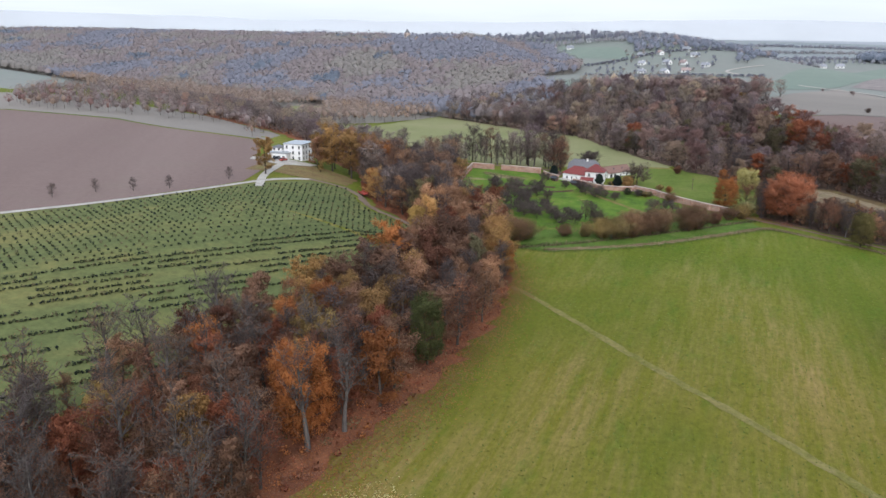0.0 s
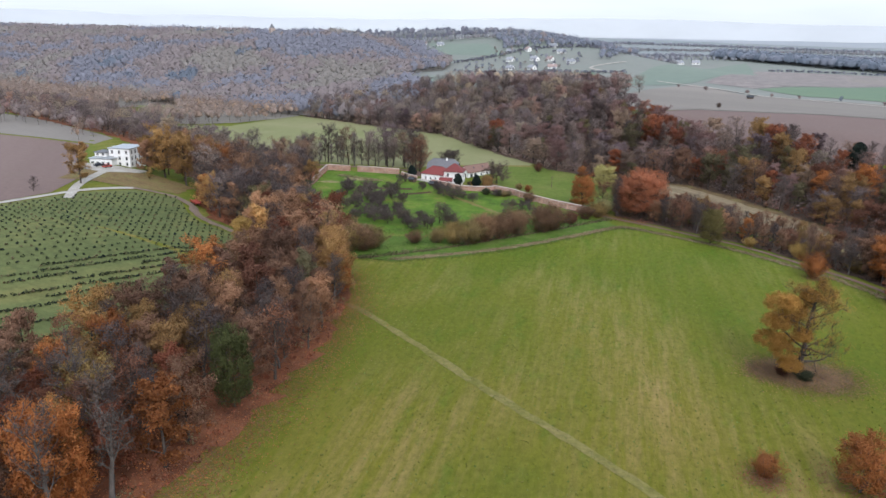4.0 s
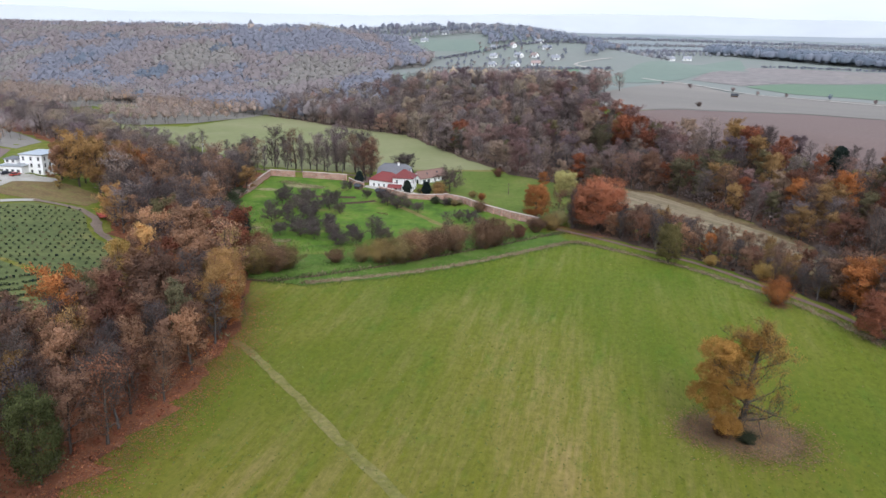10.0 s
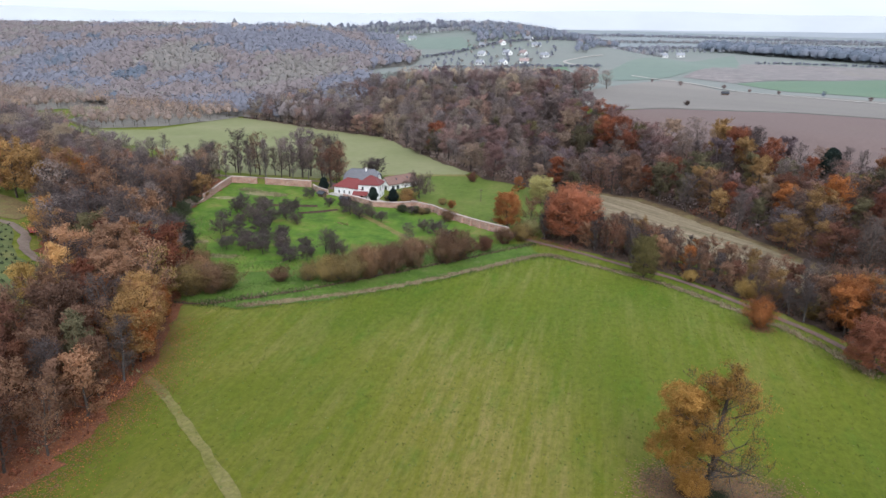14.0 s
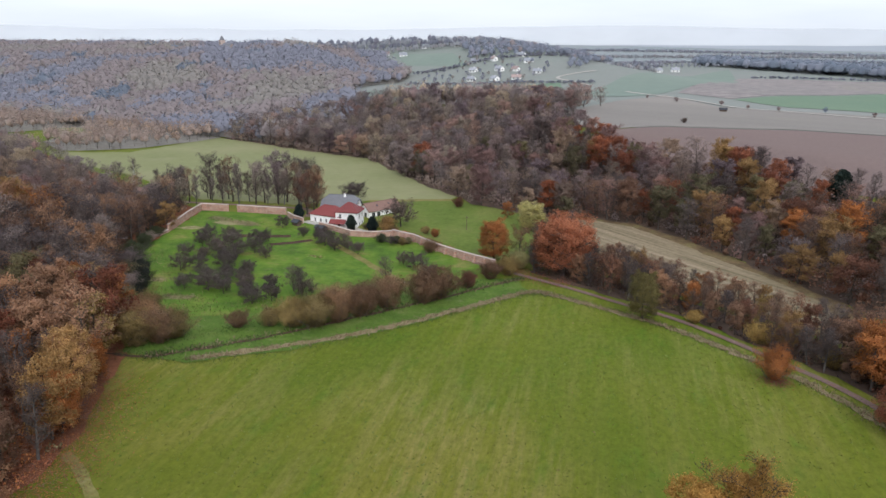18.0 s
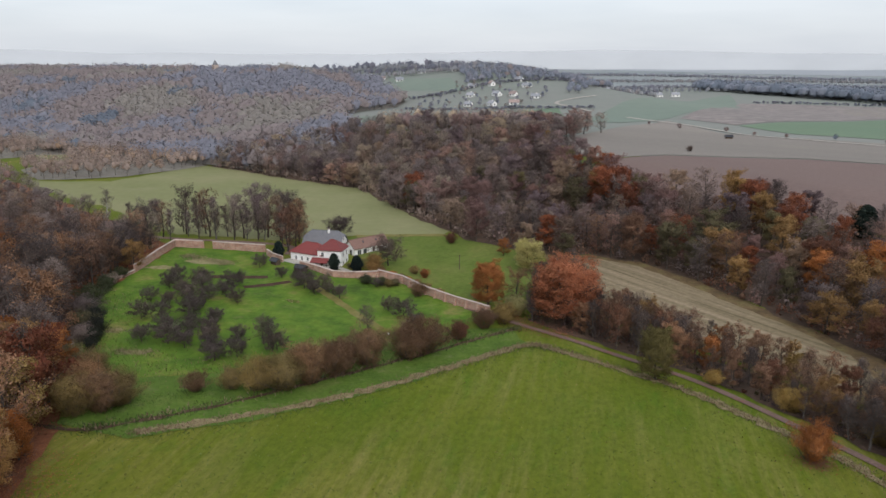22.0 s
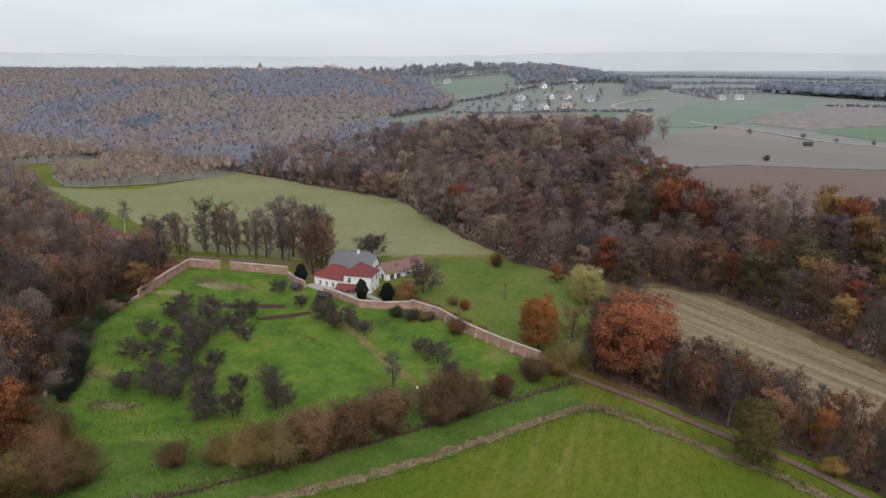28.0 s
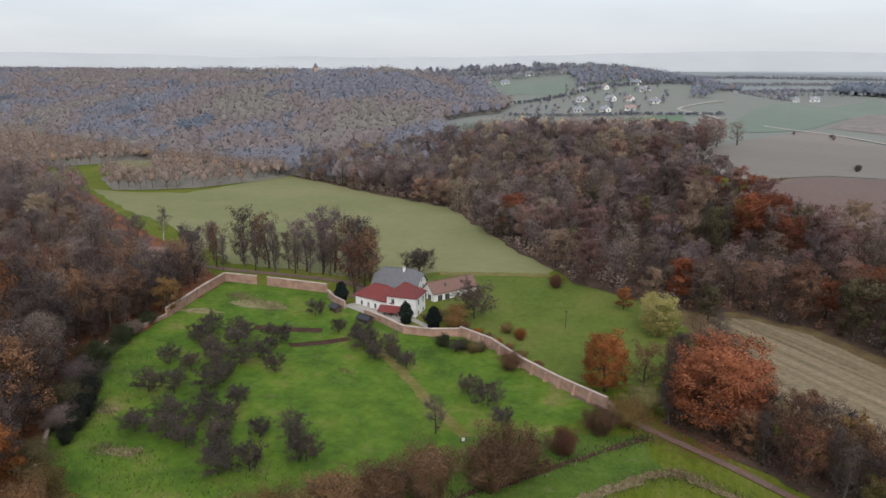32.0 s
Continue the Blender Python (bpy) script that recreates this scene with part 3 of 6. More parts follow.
drape("plateau_road", band(smooth_line([(420, 520), (150, 640), (41, 699), (16, 740), (-12, 793), (-41, 822), (-62, 842)]), 4.0), GRAVEL, 0.45, 10, "pale country road on the plateau", "road")


# ---------- trees ----------
def branching(seed, tall, spread, bare_below=0.3, limbs=13, depth=3, lean=0.05, up=0.55, twigs=5):
    """Segments of a tree: (start, end, start radius, end radius, level)."""
    rng = random.Random(seed)
    segs, tips = [], []
    p, r = Vector((0, 0, -0.3)), tall * 0.018 + 0.06
    axis = Vector((rng.uniform(-lean, lean), rng.uniform(-lean, lean), 1)).normalized()
    nodes, n = [], 8
    for i in range(n):
        q = p + axis * (tall * 0.86 / n) + Vector((rng.uniform(-1, 1), rng.uniform(-1, 1), 0)) * tall * 0.012
        r2 = r * (0.86 if i < 5 else 0.7)
        segs.append((p, q, r, r2, 0))
        p, r = q, r2
        nodes.append((q.copy(), r))

    def grow(a, way, length, rad, level):
        steps = 3 if level == 1 else 2
        for i in range(steps):
            b = a + way * (length / steps)
            way = (way + Vector((rng.uniform(-0.3, 0.3), rng.uniform(-0.3, 0.3), rng.uniform(-0.1, 0.25)))).normalized()
            segs.append((a, b, rad, rad * 0.72, level))
            a, rad = b, rad * 0.72
            if level < depth:
                for _ in range(2 if level == 1 else twigs // 2):
                    side = Vector((rng.uniform(-1, 1), rng.uniform(-1, 1), rng.uniform(-0.25, 0.8))).normalized()
                    grow(a, (way * 0.75 + side).normalized(), length * rng.uniform(0.34, 0.5), rad * 0.55, level + 1)
        tips.append((a.copy(), level))

    for i in range(limbs):
        k = bare_below + (1 - bare_below) * ((i + rng.random()) / limbs)
        at = nodes[min(int(k * n), n - 1)][0].lerp(nodes[max(min(int(k * n) - 1, n - 1), 0)][0], rng.random())
        rad = nodes[min(int(k * n), n - 1)][1] * 0.5
        ang = i * 2.4 + rng.uniform(-0.4, 0.4)
        shape = math.sin(math.pi * min(0.97, 0.25 + 0.72 * (k - bare_below) / (1 - bare_below))) ** 0.7
        out = Vector((math.cos(ang), math.sin(ang), up * (0.4 + k))).normalized()
        grow(at, out, spread * (0.5 + 0.6 * shape) * rng.uniform(0.8, 1.1), rad, 1)
    tips.append((nodes[-1][0], 1))
    return segs, tips


def wood_mesh(name, segs, mats, thick=1.0, least=0.016):
    """Trunk, limbs and twigs as tapered tubes."""
    verts, faces, idx = [], [], []
    for a, b, ra, rb, level in segs:
        n = (7, 5, 3, 3, 3)[level]
        way = (b - a).normalized()
        side = way.orthogonal().normalized()
        other = way.cross(side)
        base = len(verts)
        ra, rb = max(ra * thick, least), max(rb * thick, least * 0.75)
        for c, rad in ((a, ra), (b, rb)):
            for i in range(n):
                t = 2 * math.pi * i / n
                verts.append(c + side * (math.cos(t) * rad) + other * (math.sin(t) * rad))
        for i in range(n):
            j = (i + 1) % n
            faces.append((base + i, base + j, base + n + j, base + n + i))
            idx.append(min(len(mats) - 1, level // 2))
    return mesh_from(name, verts, faces, mats, idx, True)


def leaf_quads(centres, size, rng, flat=0.5, slim=1.0):
    """Small bent leaf clumps, one quad each, at the given centres."""
    n = len(centres)
    a = rng.normal(size=(n, 3))
    a /= np.linalg.norm(a, axis=1)[:, None]
    b = rng.normal(size=(n, 3))
    b[:, 2] *= flat
    b = np.cross(a, b)
    b /= np.linalg.norm(b, axis=1)[:, None] + 1e-9
    s = size * rng.uniform(0.55, 1.25, (n, 1))
    a, b = a * s, b * s * slim * rng.uniform(0.5, 0.9, (n, 1))
    v = np.stack([centres - a, centres + b * 0.9 + a * 0.1, centres + a, centres - b], 1).reshape(-1, 3)
    f = np.arange(4 * n).reshape(-1, 4)
    return v, f


def crown_mesh(name, tips, count, cluster, size, seed, mat, slim=1.0):
    rng = np.random.default_rng(seed)
    pts = np.array([tuple(t[0]) for t in tips])
    pick = rng.integers(0, len(pts), count)
    c = pts[pick] + rng.normal(size=(count, 3)) * np.array([1, 1, 0.75]) * cluster
    v, f = leaf_quads(c, size, rng, 0.5, slim)
    out = (c - pts.mean(0)) / (pts.std(0) * 1.7 + 0.3)
    out /= np.linalg.norm(out, axis=1)[:, None] + 0.3
    out += 0.35 * (c - pts[pick]) / cluster + rng.normal(size=(count, 3)) * 0.25
    out[:, 2] += 0.15
    v, f, out = facing(v, f, out)
    me = mesh_from(name, v, f, [mat], None, True)
    return rounded(me, np.repeat(out, 4, axis=0))


def rounded(me, out):
    """Shades a cloud of leaves as one rounded mass."""
    out /= np.linalg.norm(out, axis=1)[:, None] + 1e-9
    me.normals_split_custom_set_from_vertices(out.tolist())
    return me


def facing(v, f, out):
    """Turns each leaf so that its face looks outward."""
    q = v.reshape(-1, 4, 3)
    back = (np.cross(q[:, 1] - q[:, 0], q[:, 2] - q[:, 1]) * out).sum(1) < 0
    q[back] = q[back][:, ::-1]
    return q.reshape(-1, 3), f, out


def make_tree(kind, seed, tall, spread, leaves, cluster=0.9, leaf=0.34, limbs=13, depth=3, bare_below=0.3, up=0.55, thick=1.0, bark=None, leaf_mat=None, low=0.0, twigs=5, slim=1.0, least=0.016, fill=0):
    """A template: an Empty with trunk, and crown where it has leaves."""
    segs, tips = branching(seed, tall, spread, bare_below, limbs, depth, 0.06, up, twigs)
    if fill:
        r = random.Random(seed)
        tips = [t for t in tips if math.hypot(t[0].x, t[0].y) < spread * 0.95]
        for _ in range(fill):
            t, k = r.uniform(0, 6.28), r.uniform(-0.85, 1.0)
            ring = spread * math.sqrt(1 - k * k * 0.97) * r.uniform(0.75, 1.0) * (1 + 0.1 * math.sin(3 * t + seed) + 0.08 * math.sin(5 * t + 4 * k))
            tips.append((Vector((math.cos(t) * ring, math.sin(t) * ring, tall * (0.52 + 0.42 * k))), 2))
    root = new(kind)
    part("trunk", wood_mesh("trunk", segs, [bark or BARK, TWIG], thick, least), None, root)
    if leaves:
        part("crown", crown_mesh("crown", [t for t in tips if t[0].z > low * tall], leaves, cluster, leaf, seed, leaf_mat or RUST, slim), None, root)
    root["tall"] = tall
    return root


def make_fir(kind, seed, tall, spread, plump=0):
    rng = np.random.default_rng(seed)
    root = new(kind)
    part("trunk", wood_mesh("trunk", [(Vector((0, 0, -0.3)), Vector((0, 0, tall * 0.5)), 0.25, 0.15, 0), (Vector((0, 0, tall * 0.5)), Vector((0, 0, tall)), 0.15, 0.03, 0)], [BARK]), None, root)
    c = []
    for i in range(4200):
        k = rng.random() ** 0.7
        z = tall * (1 - 0.94 * k)
        tier = 0.75 + 0.25 * math.sin(z * 5.0)
        rad = spread * k * tier * rng.random() ** 0.4
        if plump:
            k = rng.random()
            z = tall * (0.99 - 0.95 * k)
            rad = spread * math.sin(math.pi * min(0.93, 0.06 + 0.8 * k ** 0.75)) * (0.9 + 0.14 * math.sin(z * 2.1) + 0.1 * rng.normal()) * rng.random() ** 0.3
        t = rng.uniform(0, 2 * math.pi)
        c.append((rad * math.cos(t), rad * math.sin(t), z - rad * 0.25))
    v, f = leaf_quads(np.array(c), 0.26, rng, 0.3)
    part("crown", mesh_from("crown", v, f, [FIR]), None, root)
    root["tall"] = tall
    return root


def make_bush(kind, seed, tall, spread, leaves, mat, leaf=0.22):
    rng = random.Random(seed)
    nr = np.random.default_rng(seed)
    root = new(kind)
    segs, tips = [], []
    for i in range(26):
        ang, tilt = rng.uniform(0, 6.28), rng.uniform(0.15, 1.1)
        a = Vector((rng.uniform(-0.2, 0.2) * spread, rng.uniform(-0.2, 0.2) * spread, -0.2))
        way = Vector((math.cos(ang) * tilt, math.sin(ang) * tilt, 1)).normalized()
        length = tall * rng.uniform(0.7, 1.0)
        rad = 0.06
        for s in range(4):
            b = a + way * length / 4
            segs.append((a, b, rad, rad * 0.7, 1 if s < 2 else 2))
            way = (way + Vector((rng.uniform(-0.25, 0.25), rng.uniform(-0.25, 0.25), 0.0))).normalized()
            a, rad = b, rad * 0.7
            if s:
                for _ in range(4):
                    side = (way + Vector((rng.uniform(-1, 1), rng.uniform(-1, 1), rng.uniform(-0.2, 0.6)))).normalized()
                    e = a + side * length * rng.uniform(0.15, 0.3)
                    segs.append((a, e, rad * 0.6, rad * 0.3, 3))
                    tips.append((e, 2))
        tips.append((a, 2))
    for _ in range(300):
        t, k = rng.uniform(0, 6.28), rng.random()
        rad = spread * 0.62 * math.sqrt(1 - (2 * k - 1) ** 2 * 0.92) * rng.uniform(0.62, 1.06) * (1 + 0.2 * math.sin(3 * t + seed) + 0.12 * math.sin(7 * k + seed))
        tips.append((Vector((math.cos(t) * rad, math.sin(t) * rad, 0.25 + k * tall * 0.9)), 2))
    part("stem", wood_mesh("stem", segs, [TWIG]), None, root)
    if leaves:
        part("crown", crown_mesh("crown", tips, leaves, tall * 0.06, leaf, seed, mat, 0.38), None, root)
    root["tall"] = tall
    return root


TEMPLATES = []


def template(ob):
    TEMPLATES.append(ob)
    return ob


def plant(tmpl, x, y, tall, label, rng, mat=None, group="", wide=1.0, turn=None, category="tree", sink=0.0):
    """Sets a copy of a template at a place, scaled to a height, with leaves of a material."""
    s = tall / tmpl["tall"]
    ob = copy_thing(tmpl, pose(x, y, gz(x, y) - sink, 0, 0, rng.uniform(0, 360) if turn is None else turn))
    ob.matrix_basis = ob.matrix_basis @ Matrix.Diagonal((s * wide, s * wide, s, 1))
    del ob["tall"]
    if mat:
        for c in ob.children:
            if c.name.startswith("crown"):
                c.material_slots[0].link = "OBJECT"
                c.material_slots[0].material = mat
    return tagged(ob, label, category, group)


LEAFY = [template(make_tree("beech_tree", 11, 18, 4.2, 7500, 0.42, 0.23, limbs=17, bare_below=0.2, up=0.75)), template(make_tree("maple_tree", 12, 18, 4.8, 8000, 0.45, 0.23, limbs=18, bare_below=0.16, up=0.65)),
         template(make_tree("lime_tree", 13, 18, 3.8, 7000, 0.42, 0.23, limbs=16, bare_below=0.12, up=0.85)), template(make_tree("cherry_tree", 14, 18, 5.2, 8500, 0.48, 0.23, limbs=19, bare_below=0.12, up=0.5))]
SPARSE = [template(make_tree("alder_tree", 21, 18, 4.2, 2200, 0.5, 0.2, limbs=18, depth=3, bare_below=0.15, up=0.8, leaf_mat=BROWN, twigs=8)), template(make_tree("hornbeam_tree", 22, 18, 4.6, 2800, 0.5, 0.2, limbs=19, depth=3, bare_below=0.12, up=0.7, leaf_mat=BROWN, twigs=8))]
BARE = [template(make_tree("bare_tree", 31, 18, 4.0, 2600, 0.5, 0.5, limbs=18, depth=3, bare_below=0.25, up=1.0, twigs=9, bark=BARK_GREY, leaf_mat=GREY, slim=0.13, least=0.03)), template(make_tree("ash_tree", 32, 18, 4.4, 2600, 0.5, 0.5, limbs=19, depth=3, bare_below=0.2, up=0.85, twigs=9, leaf_mat=GREY, slim=0.13, least=0.03)),
        template(make_tree("poplar_tree", 33, 18, 3.2, 2400, 0.5, 0.5, limbs=19, depth=3, bare_below=0.15, up=1.2, twigs=9, bark=BARK_GREY, leaf_mat=GREY, slim=0.13, least=0.03))]
BIRCHES = template(make_tree("birch_tree", 35, 15, 2.8, 900, 0.5, 0.4, limbs=18, depth=3, bare_below=0.3, up=1.0, twigs=8, bark=BIRCH, leaf_mat=GREY, slim=0.13, least=0.03))
FIRS = [template(make_fir("fir_tree", 41, 14, 3.2)), template(make_fir("yew_tree", 42, 7, 2.3, 1))]
BUSHES = [template(make_bush("bush", 51, 5, 3.4, 21000, OLIVE, 0.115)), template(make_bush("bush", 52, 5, 3.2, 21000, BROWN, 0.115)), template(make_bush("bush", 53, 5, 3.6, 21000, MAROON, 0.115))]
APPLE = [template(make_tree("fruit_tree", 61, 5.5, 2.9, 3400, 0.3, 0.3, limbs=16, depth=3, bare_below=0.22, up=0.5, thick=1.4, leaf_mat=GREY, twigs=9, slim=0.22, least=0.03)), template(make_tree("fruit_tree", 62, 5.5, 3.3, 3600, 0.3, 0.3, limbs=16, depth=3, bare_below=0.22, up=0.42, thick=1.4, leaf_mat=GREY, twigs=9, slim=0.22, least=0.03))]

BIG = [template(make_tree("broad_tree", 15, 18, 7.2, 26000, 0.55, 0.2, limbs=26, bare_below=0.06, up=0.42, thick=1.2, fill=260)), template(make_tree("broad_tree", 16, 18, 6.4, 23000, 0.55, 0.2, limbs=24, bare_below=0.08, up=0.5, thick=1.2, fill=240))]
OLD = [template(make_tree("old_bare_tree", 36, 20, 5.2, 500, 0.5, 0.55, limbs=16, depth=3, bare_below=0.35, up=0.8, twigs=6, bark=BARK, leaf_mat=GREY, slim=0.12, thick=1.5, least=0.045)), template(make_tree("old_bare_tree", 37, 20, 4.6, 500, 0.5, 0.55, limbs=15, depth=3, bare_below=0.4, up=1.0, twigs=6, bark=BARK_GREY, leaf_mat=GREY, slim=0.12, thick=1.6, least=0.045))]
COLOURS = [(RUST, "rust-red"), (ORANGE, "orange"), (OCHRE, "ochre"), (BROWN, "brown"), (MAROON, "dark red-brown"), (OLIVE, "olive"), (YELLOW, "yellow"), (PINKBROWN, "pinkish-brown")]


MISTY = [(MISTY_RUST, "rust-brown"), (RUST, "rust-red"), (MISTY_OCHRE, "ochre"), (SLATEBROWN, "grey-brown"), (MISTY_PLUM, "plum-brown"), (OLIVE, "olive"), (OCHRE, "golden"), (MISTY_RUST, "rust-brown")]


HAZIER = [(HAZERUST, "rust-brown"), (MISTY_RUST, "rust-brown"), (HAZEOCHRE, "pale ochre"), (HAZEBROWN, "pale grey-brown"), (MISTY_PLUM, "plum-brown"), (MISTY_OCHRE, "ochre"), (HAZEOCHRE, "pale golden"), (HAZEBROWN, "grey-brown")]


def wood(poly, gap, tall, weights, rng, place, bare=0.35, avoid=(), wide=(0.9, 1.2), colours=COLOURS, twigs=(GREY, GREY, BROWN), thin=(BROWN, MAROON, GREY, OCHRE)):
    """Fills an outline with single trees of mixed kinds; weights and bare may depend on the place."""
    for x, y in scatter(poly, gap, rng):
        if any(math.hypot(x - ax, y - ay) < ar for ax, ay, ar in avoid):
            continue
        h = rng.uniform(*tall)
        k = rng.random()
        if place == "slope wood" and x > -60 + 60 * (rng.random() - 0.5) and y < 430:
            colours_here, twigs_here, thin_here = rng.choice([COLOURS, COLOURS, MISTY]), (SLATEBROWN, GREY, BROWN), (MISTY_RUST, MAROON, BROWN)
        else:
            colours_here, twigs_here, thin_here = colours, twigs, thin
        # Far trees swap to leaf colours with more haze mixed in.
        hues, stems, few = (HAZIER, (HAZEBROWN, HAZEBROWN, SLATEBROWN), (HAZEBROWN, HAZERUST, HAZEOCHRE)) if math.hypot(x + 10, y - 160) > 250 + 150 * rng.random() and x < -100 else (colours_here, twigs_here, thin_here)
        share = bare(x, y) if callable(bare) else bare
        if k < share * 0.6:
            plant(rng.choice(BARE), x, y, h, f"bare grey-brown tree in the {place}", rng, rng.choice(stems), f"trees of the {place}", rng.uniform(*wide))
        elif k < share:
            plant(rng.choice(SPARSE), x, y, h, f"thinning brown tree in the {place}", rng, rng.choice(few), f"trees of the {place}", rng.uniform(*wide))
        else:
            mat, word = rng.choices(hues, weights(x, y) if callable(weights) else weights)[0]
            plant(rng.choice(LEAFY), x, y, h, f"{word} autumn tree in the {place}", rng, mat, f"trees of the {place}", rng.uniform(*wide))


def clumps(name, places, talls, mats, picks, seed, quads=46, size=1.5, label="", category="forest", lift=0.52, plump=0.36, rise=0.46, loose=0.6, dome=0.0, calm=0.0):
    """Many crowns or shrubs, each a cloud of small leaf clumps, joined into one object."""
    nr = np.random.default_rng(seed)
    n = len(places)
    xy = np.array(places)
    z = height(xy[:, 0], xy[:, 1])
    talls = np.asarray(talls)[:, None]
    way = nr.normal(size=(n, quads, 3))
    way /= np.linalg.norm(way, axis=2)[:, :, None]
    if dome:
        way[:, :, 2] = np.where(way[:, :, 2] < -0.25, -way[:, :, 2], way[:, :, 2])
    rad = nr.uniform(0.75 if dome else 0.55, 1.22 if dome else 1.05, (n, quads, 1)) * (0.8 + 0.35 * nr.random((n, 1, 1)))
    girth = nr.uniform(0.8, 1.25, (n, 1))
    plump = plump * girth
    c = way * rad * (np.stack([talls * plump, talls * plump, talls * rise], -1))
    c[:, :, 0] += xy[:, :1]
    c[:, :, 1] += xy[:, 1:]
    c[:, :, 2] += z[:, None] + talls * lift
    out = way + nr.normal(size=way.shape) * loose
    out /= np.linalg.norm(out, axis=2)[:, :, None]
    a = np.cross(out, nr.normal(size=way.shape))
    a /= np.linalg.norm(a, axis=2)[:, :, None]
    b = np.cross(out, a)
    s = size * nr.uniform(0.55, 1.25, (n, quads, 1))
    v = np.stack([c - a * s, c - b * s * 0.8, c + a * s, c + b * s * 0.8], 2).reshape(-1, 3)
    f = np.arange(len(v)).reshape(-1, 4)
    idx = np.repeat(np.asarray(picks), quads)
    faces = f.tolist()
    soft = np.repeat(way * (1 - 0.5 * calm) + nr.normal(size=way.shape) * (0.45 - 0.25 * calm if dome else 0.2) + np.array([0, 0, 0.25 + 0.75 * calm]), 4, axis=1).reshape(-1, 3)
    if dome:
        bm = bmesh.new()
        bmesh.ops.create_icosphere(bm, subdivisions=1, radius=1)
        unit = np.array([tuple(x.co) for x in bm.verts])
        tri = np.array([[x.index for x in t.verts] for t in bm.faces])
        bm.free()
        lump = dome * (1 + nr.normal(size=(n, len(unit), 1)) * 0.13)
        cv = unit[None] * lump * np.stack([talls * plump, talls * plump, talls * rise], -1)
        cv[:, :, 0] += xy[:, :1]
        cv[:, :, 1] += xy[:, 1:]
        cv[:, :, 2] += z[:, None] + talls * lift
        cf = (np.arange(n)[:, None, None] * len(unit) + tri[None] + len(v)).reshape(-1, 3)
        v = np.concatenate([v, cv.reshape(-1, 3)])
        faces += cf.tolist()
        idx = np.concatenate([idx, np.repeat(np.asarray(picks), len(tri))])
        ring = np.array([(0.012, 0, 0), (-0.006, 0.01, 0), (-0.006, -0.01, 0), (0.008, 0, 0.5), (-0.004, 0.007, 0.5), (-0.004, -0.007, 0.5)])
        stem = ring[None] * talls[:, :, None] + np.column_stack([xy, z])[:, None]
        side = np.array([(0, 1, 4, 3), (1, 2, 5, 4), (2, 0, 3, 5)])
        faces += (np.arange(n)[:, None, None] * 6 + side[None] + len(v)).reshape(-1, 4).tolist()
        v = np.concatenate([v, stem.reshape(-1, 3)])
        idx = np.concatenate([idx, np.full(3 * n, len(mats))])
        mats = mats + [BARK_GREY]
        soft = np.concatenate([soft, np.tile(unit, (n, 1)) * (1 - 0.5 * calm) + (0, 0, 0.75 * calm) + nr.normal(size=(n * len(unit), 3)) * (0.3 - 0.15 * calm), np.tile(ring * (50, 50, 0) + (0.2, 0, 0), (n, 1))])
    me = mesh_from(name, v, faces, mats, idx, True)
    ob = new(name, rounded(me, soft))
    return tagged(ob, label, category, kind="stuff")


# ---------- the belt wood beside the meadow ----------
rng = random.Random(5)
NEAR_BELT = [(-86, 0), (-87, 60), (-85, 100), (-85, 130), (-88, 165), (-95, 195), (-107, 212), (-118, 235), (-128, 250), (-138, 258), (-154, 274), (-168, 290), (-182, 308), (-187, 325), (-196, 352), (-203, 368), (-222, 305), (-205, 278), (-190, 260), (-176, 248), (-164, 245), (-148, 238), (-138, 214), (-131, 195), (-130, 170), (-131, 120), (-132, 60), (-132, 0)]
BELT_A = [(-89.5, 0), (-89.5, 60), (-89, 112), (-130, 118), (-131, 60), (-131, 0)]
BELT_B = [(-86, 112), (-86, 130), (-89, 165), (-96, 195), (-105, 212), (-138, 214), (-129, 195), (-128, 170), (-129, 118)]
BELT_C = [(-107, 212), (-118, 235), (-128, 250), (-138, 258), (-154, 274), (-168, 290), (-182, 308), (-187, 325), (-196, 352), (-203, 368), (-222, 305), (-205, 280), (-190, 262), (-177, 250), (-164, 246), (-149, 239), (-137, 214)]
for x, y in scatter(BELT_A, 8.6, rng):
    plant(rng.choice(OLD), x, y, rng.uniform(17, 22), "old bare grey tree in the belt wood", rng, rng.choice([GREY, MAROON, BROWN]), "old trees of the belt wood", rng.uniform(0.9, 1.15))
SPOT = [(-96, 97, 7), (-90, 94, 6), (-92, 138, 7.5), (-88, 136, 7)]
wood(BELT_A, 5.2, (11, 18), (5, 1.6, 1.6, 5, 4, 0.6, 0.6, 1.5), rng, "belt wood", 0.5, SPOT, (0.75, 1.0), twigs=(BROWN, MAROON, GREY), thin=(MAROON, RUST, BROWN))
wood(BELT_B, 5.2, (13.5, 18.5), (3.5, 2, 3, 4, 1.4, 0.8, 0.6, 3), rng, "belt wood", 0.42, SPOT, (0.8, 1.05))
wood(BELT_C, 5.8, (14, 22), lambda x, y: (1.2, 2, 5, 4, 0.6, 1.0, 0.8, 6), rng, "belt wood", lambda x, y: 0.3 if y < 264 else 0.88, (), (0.9, 1.15), twigs=(GREY, GREY, SLATEBROWN), thin=(SLATEBROWN, GREY, BROWN, PINKBROWN), colours=[(RUST, "rust-red"), (ORANGE, "orange"), (GOLD, "golden ochre"), (BLUSH, "blush-brown"), (MAROON, "dark red-brown"), (OLIVE, "olive"), (YELLOW, "yellow"), (BLUSH, "pinkish-brown")])
plant(BIG[0], -95, 97, 18.5, "bright orange autumn tree at the wood edge", rng, BRIGHT, wide=0.8)
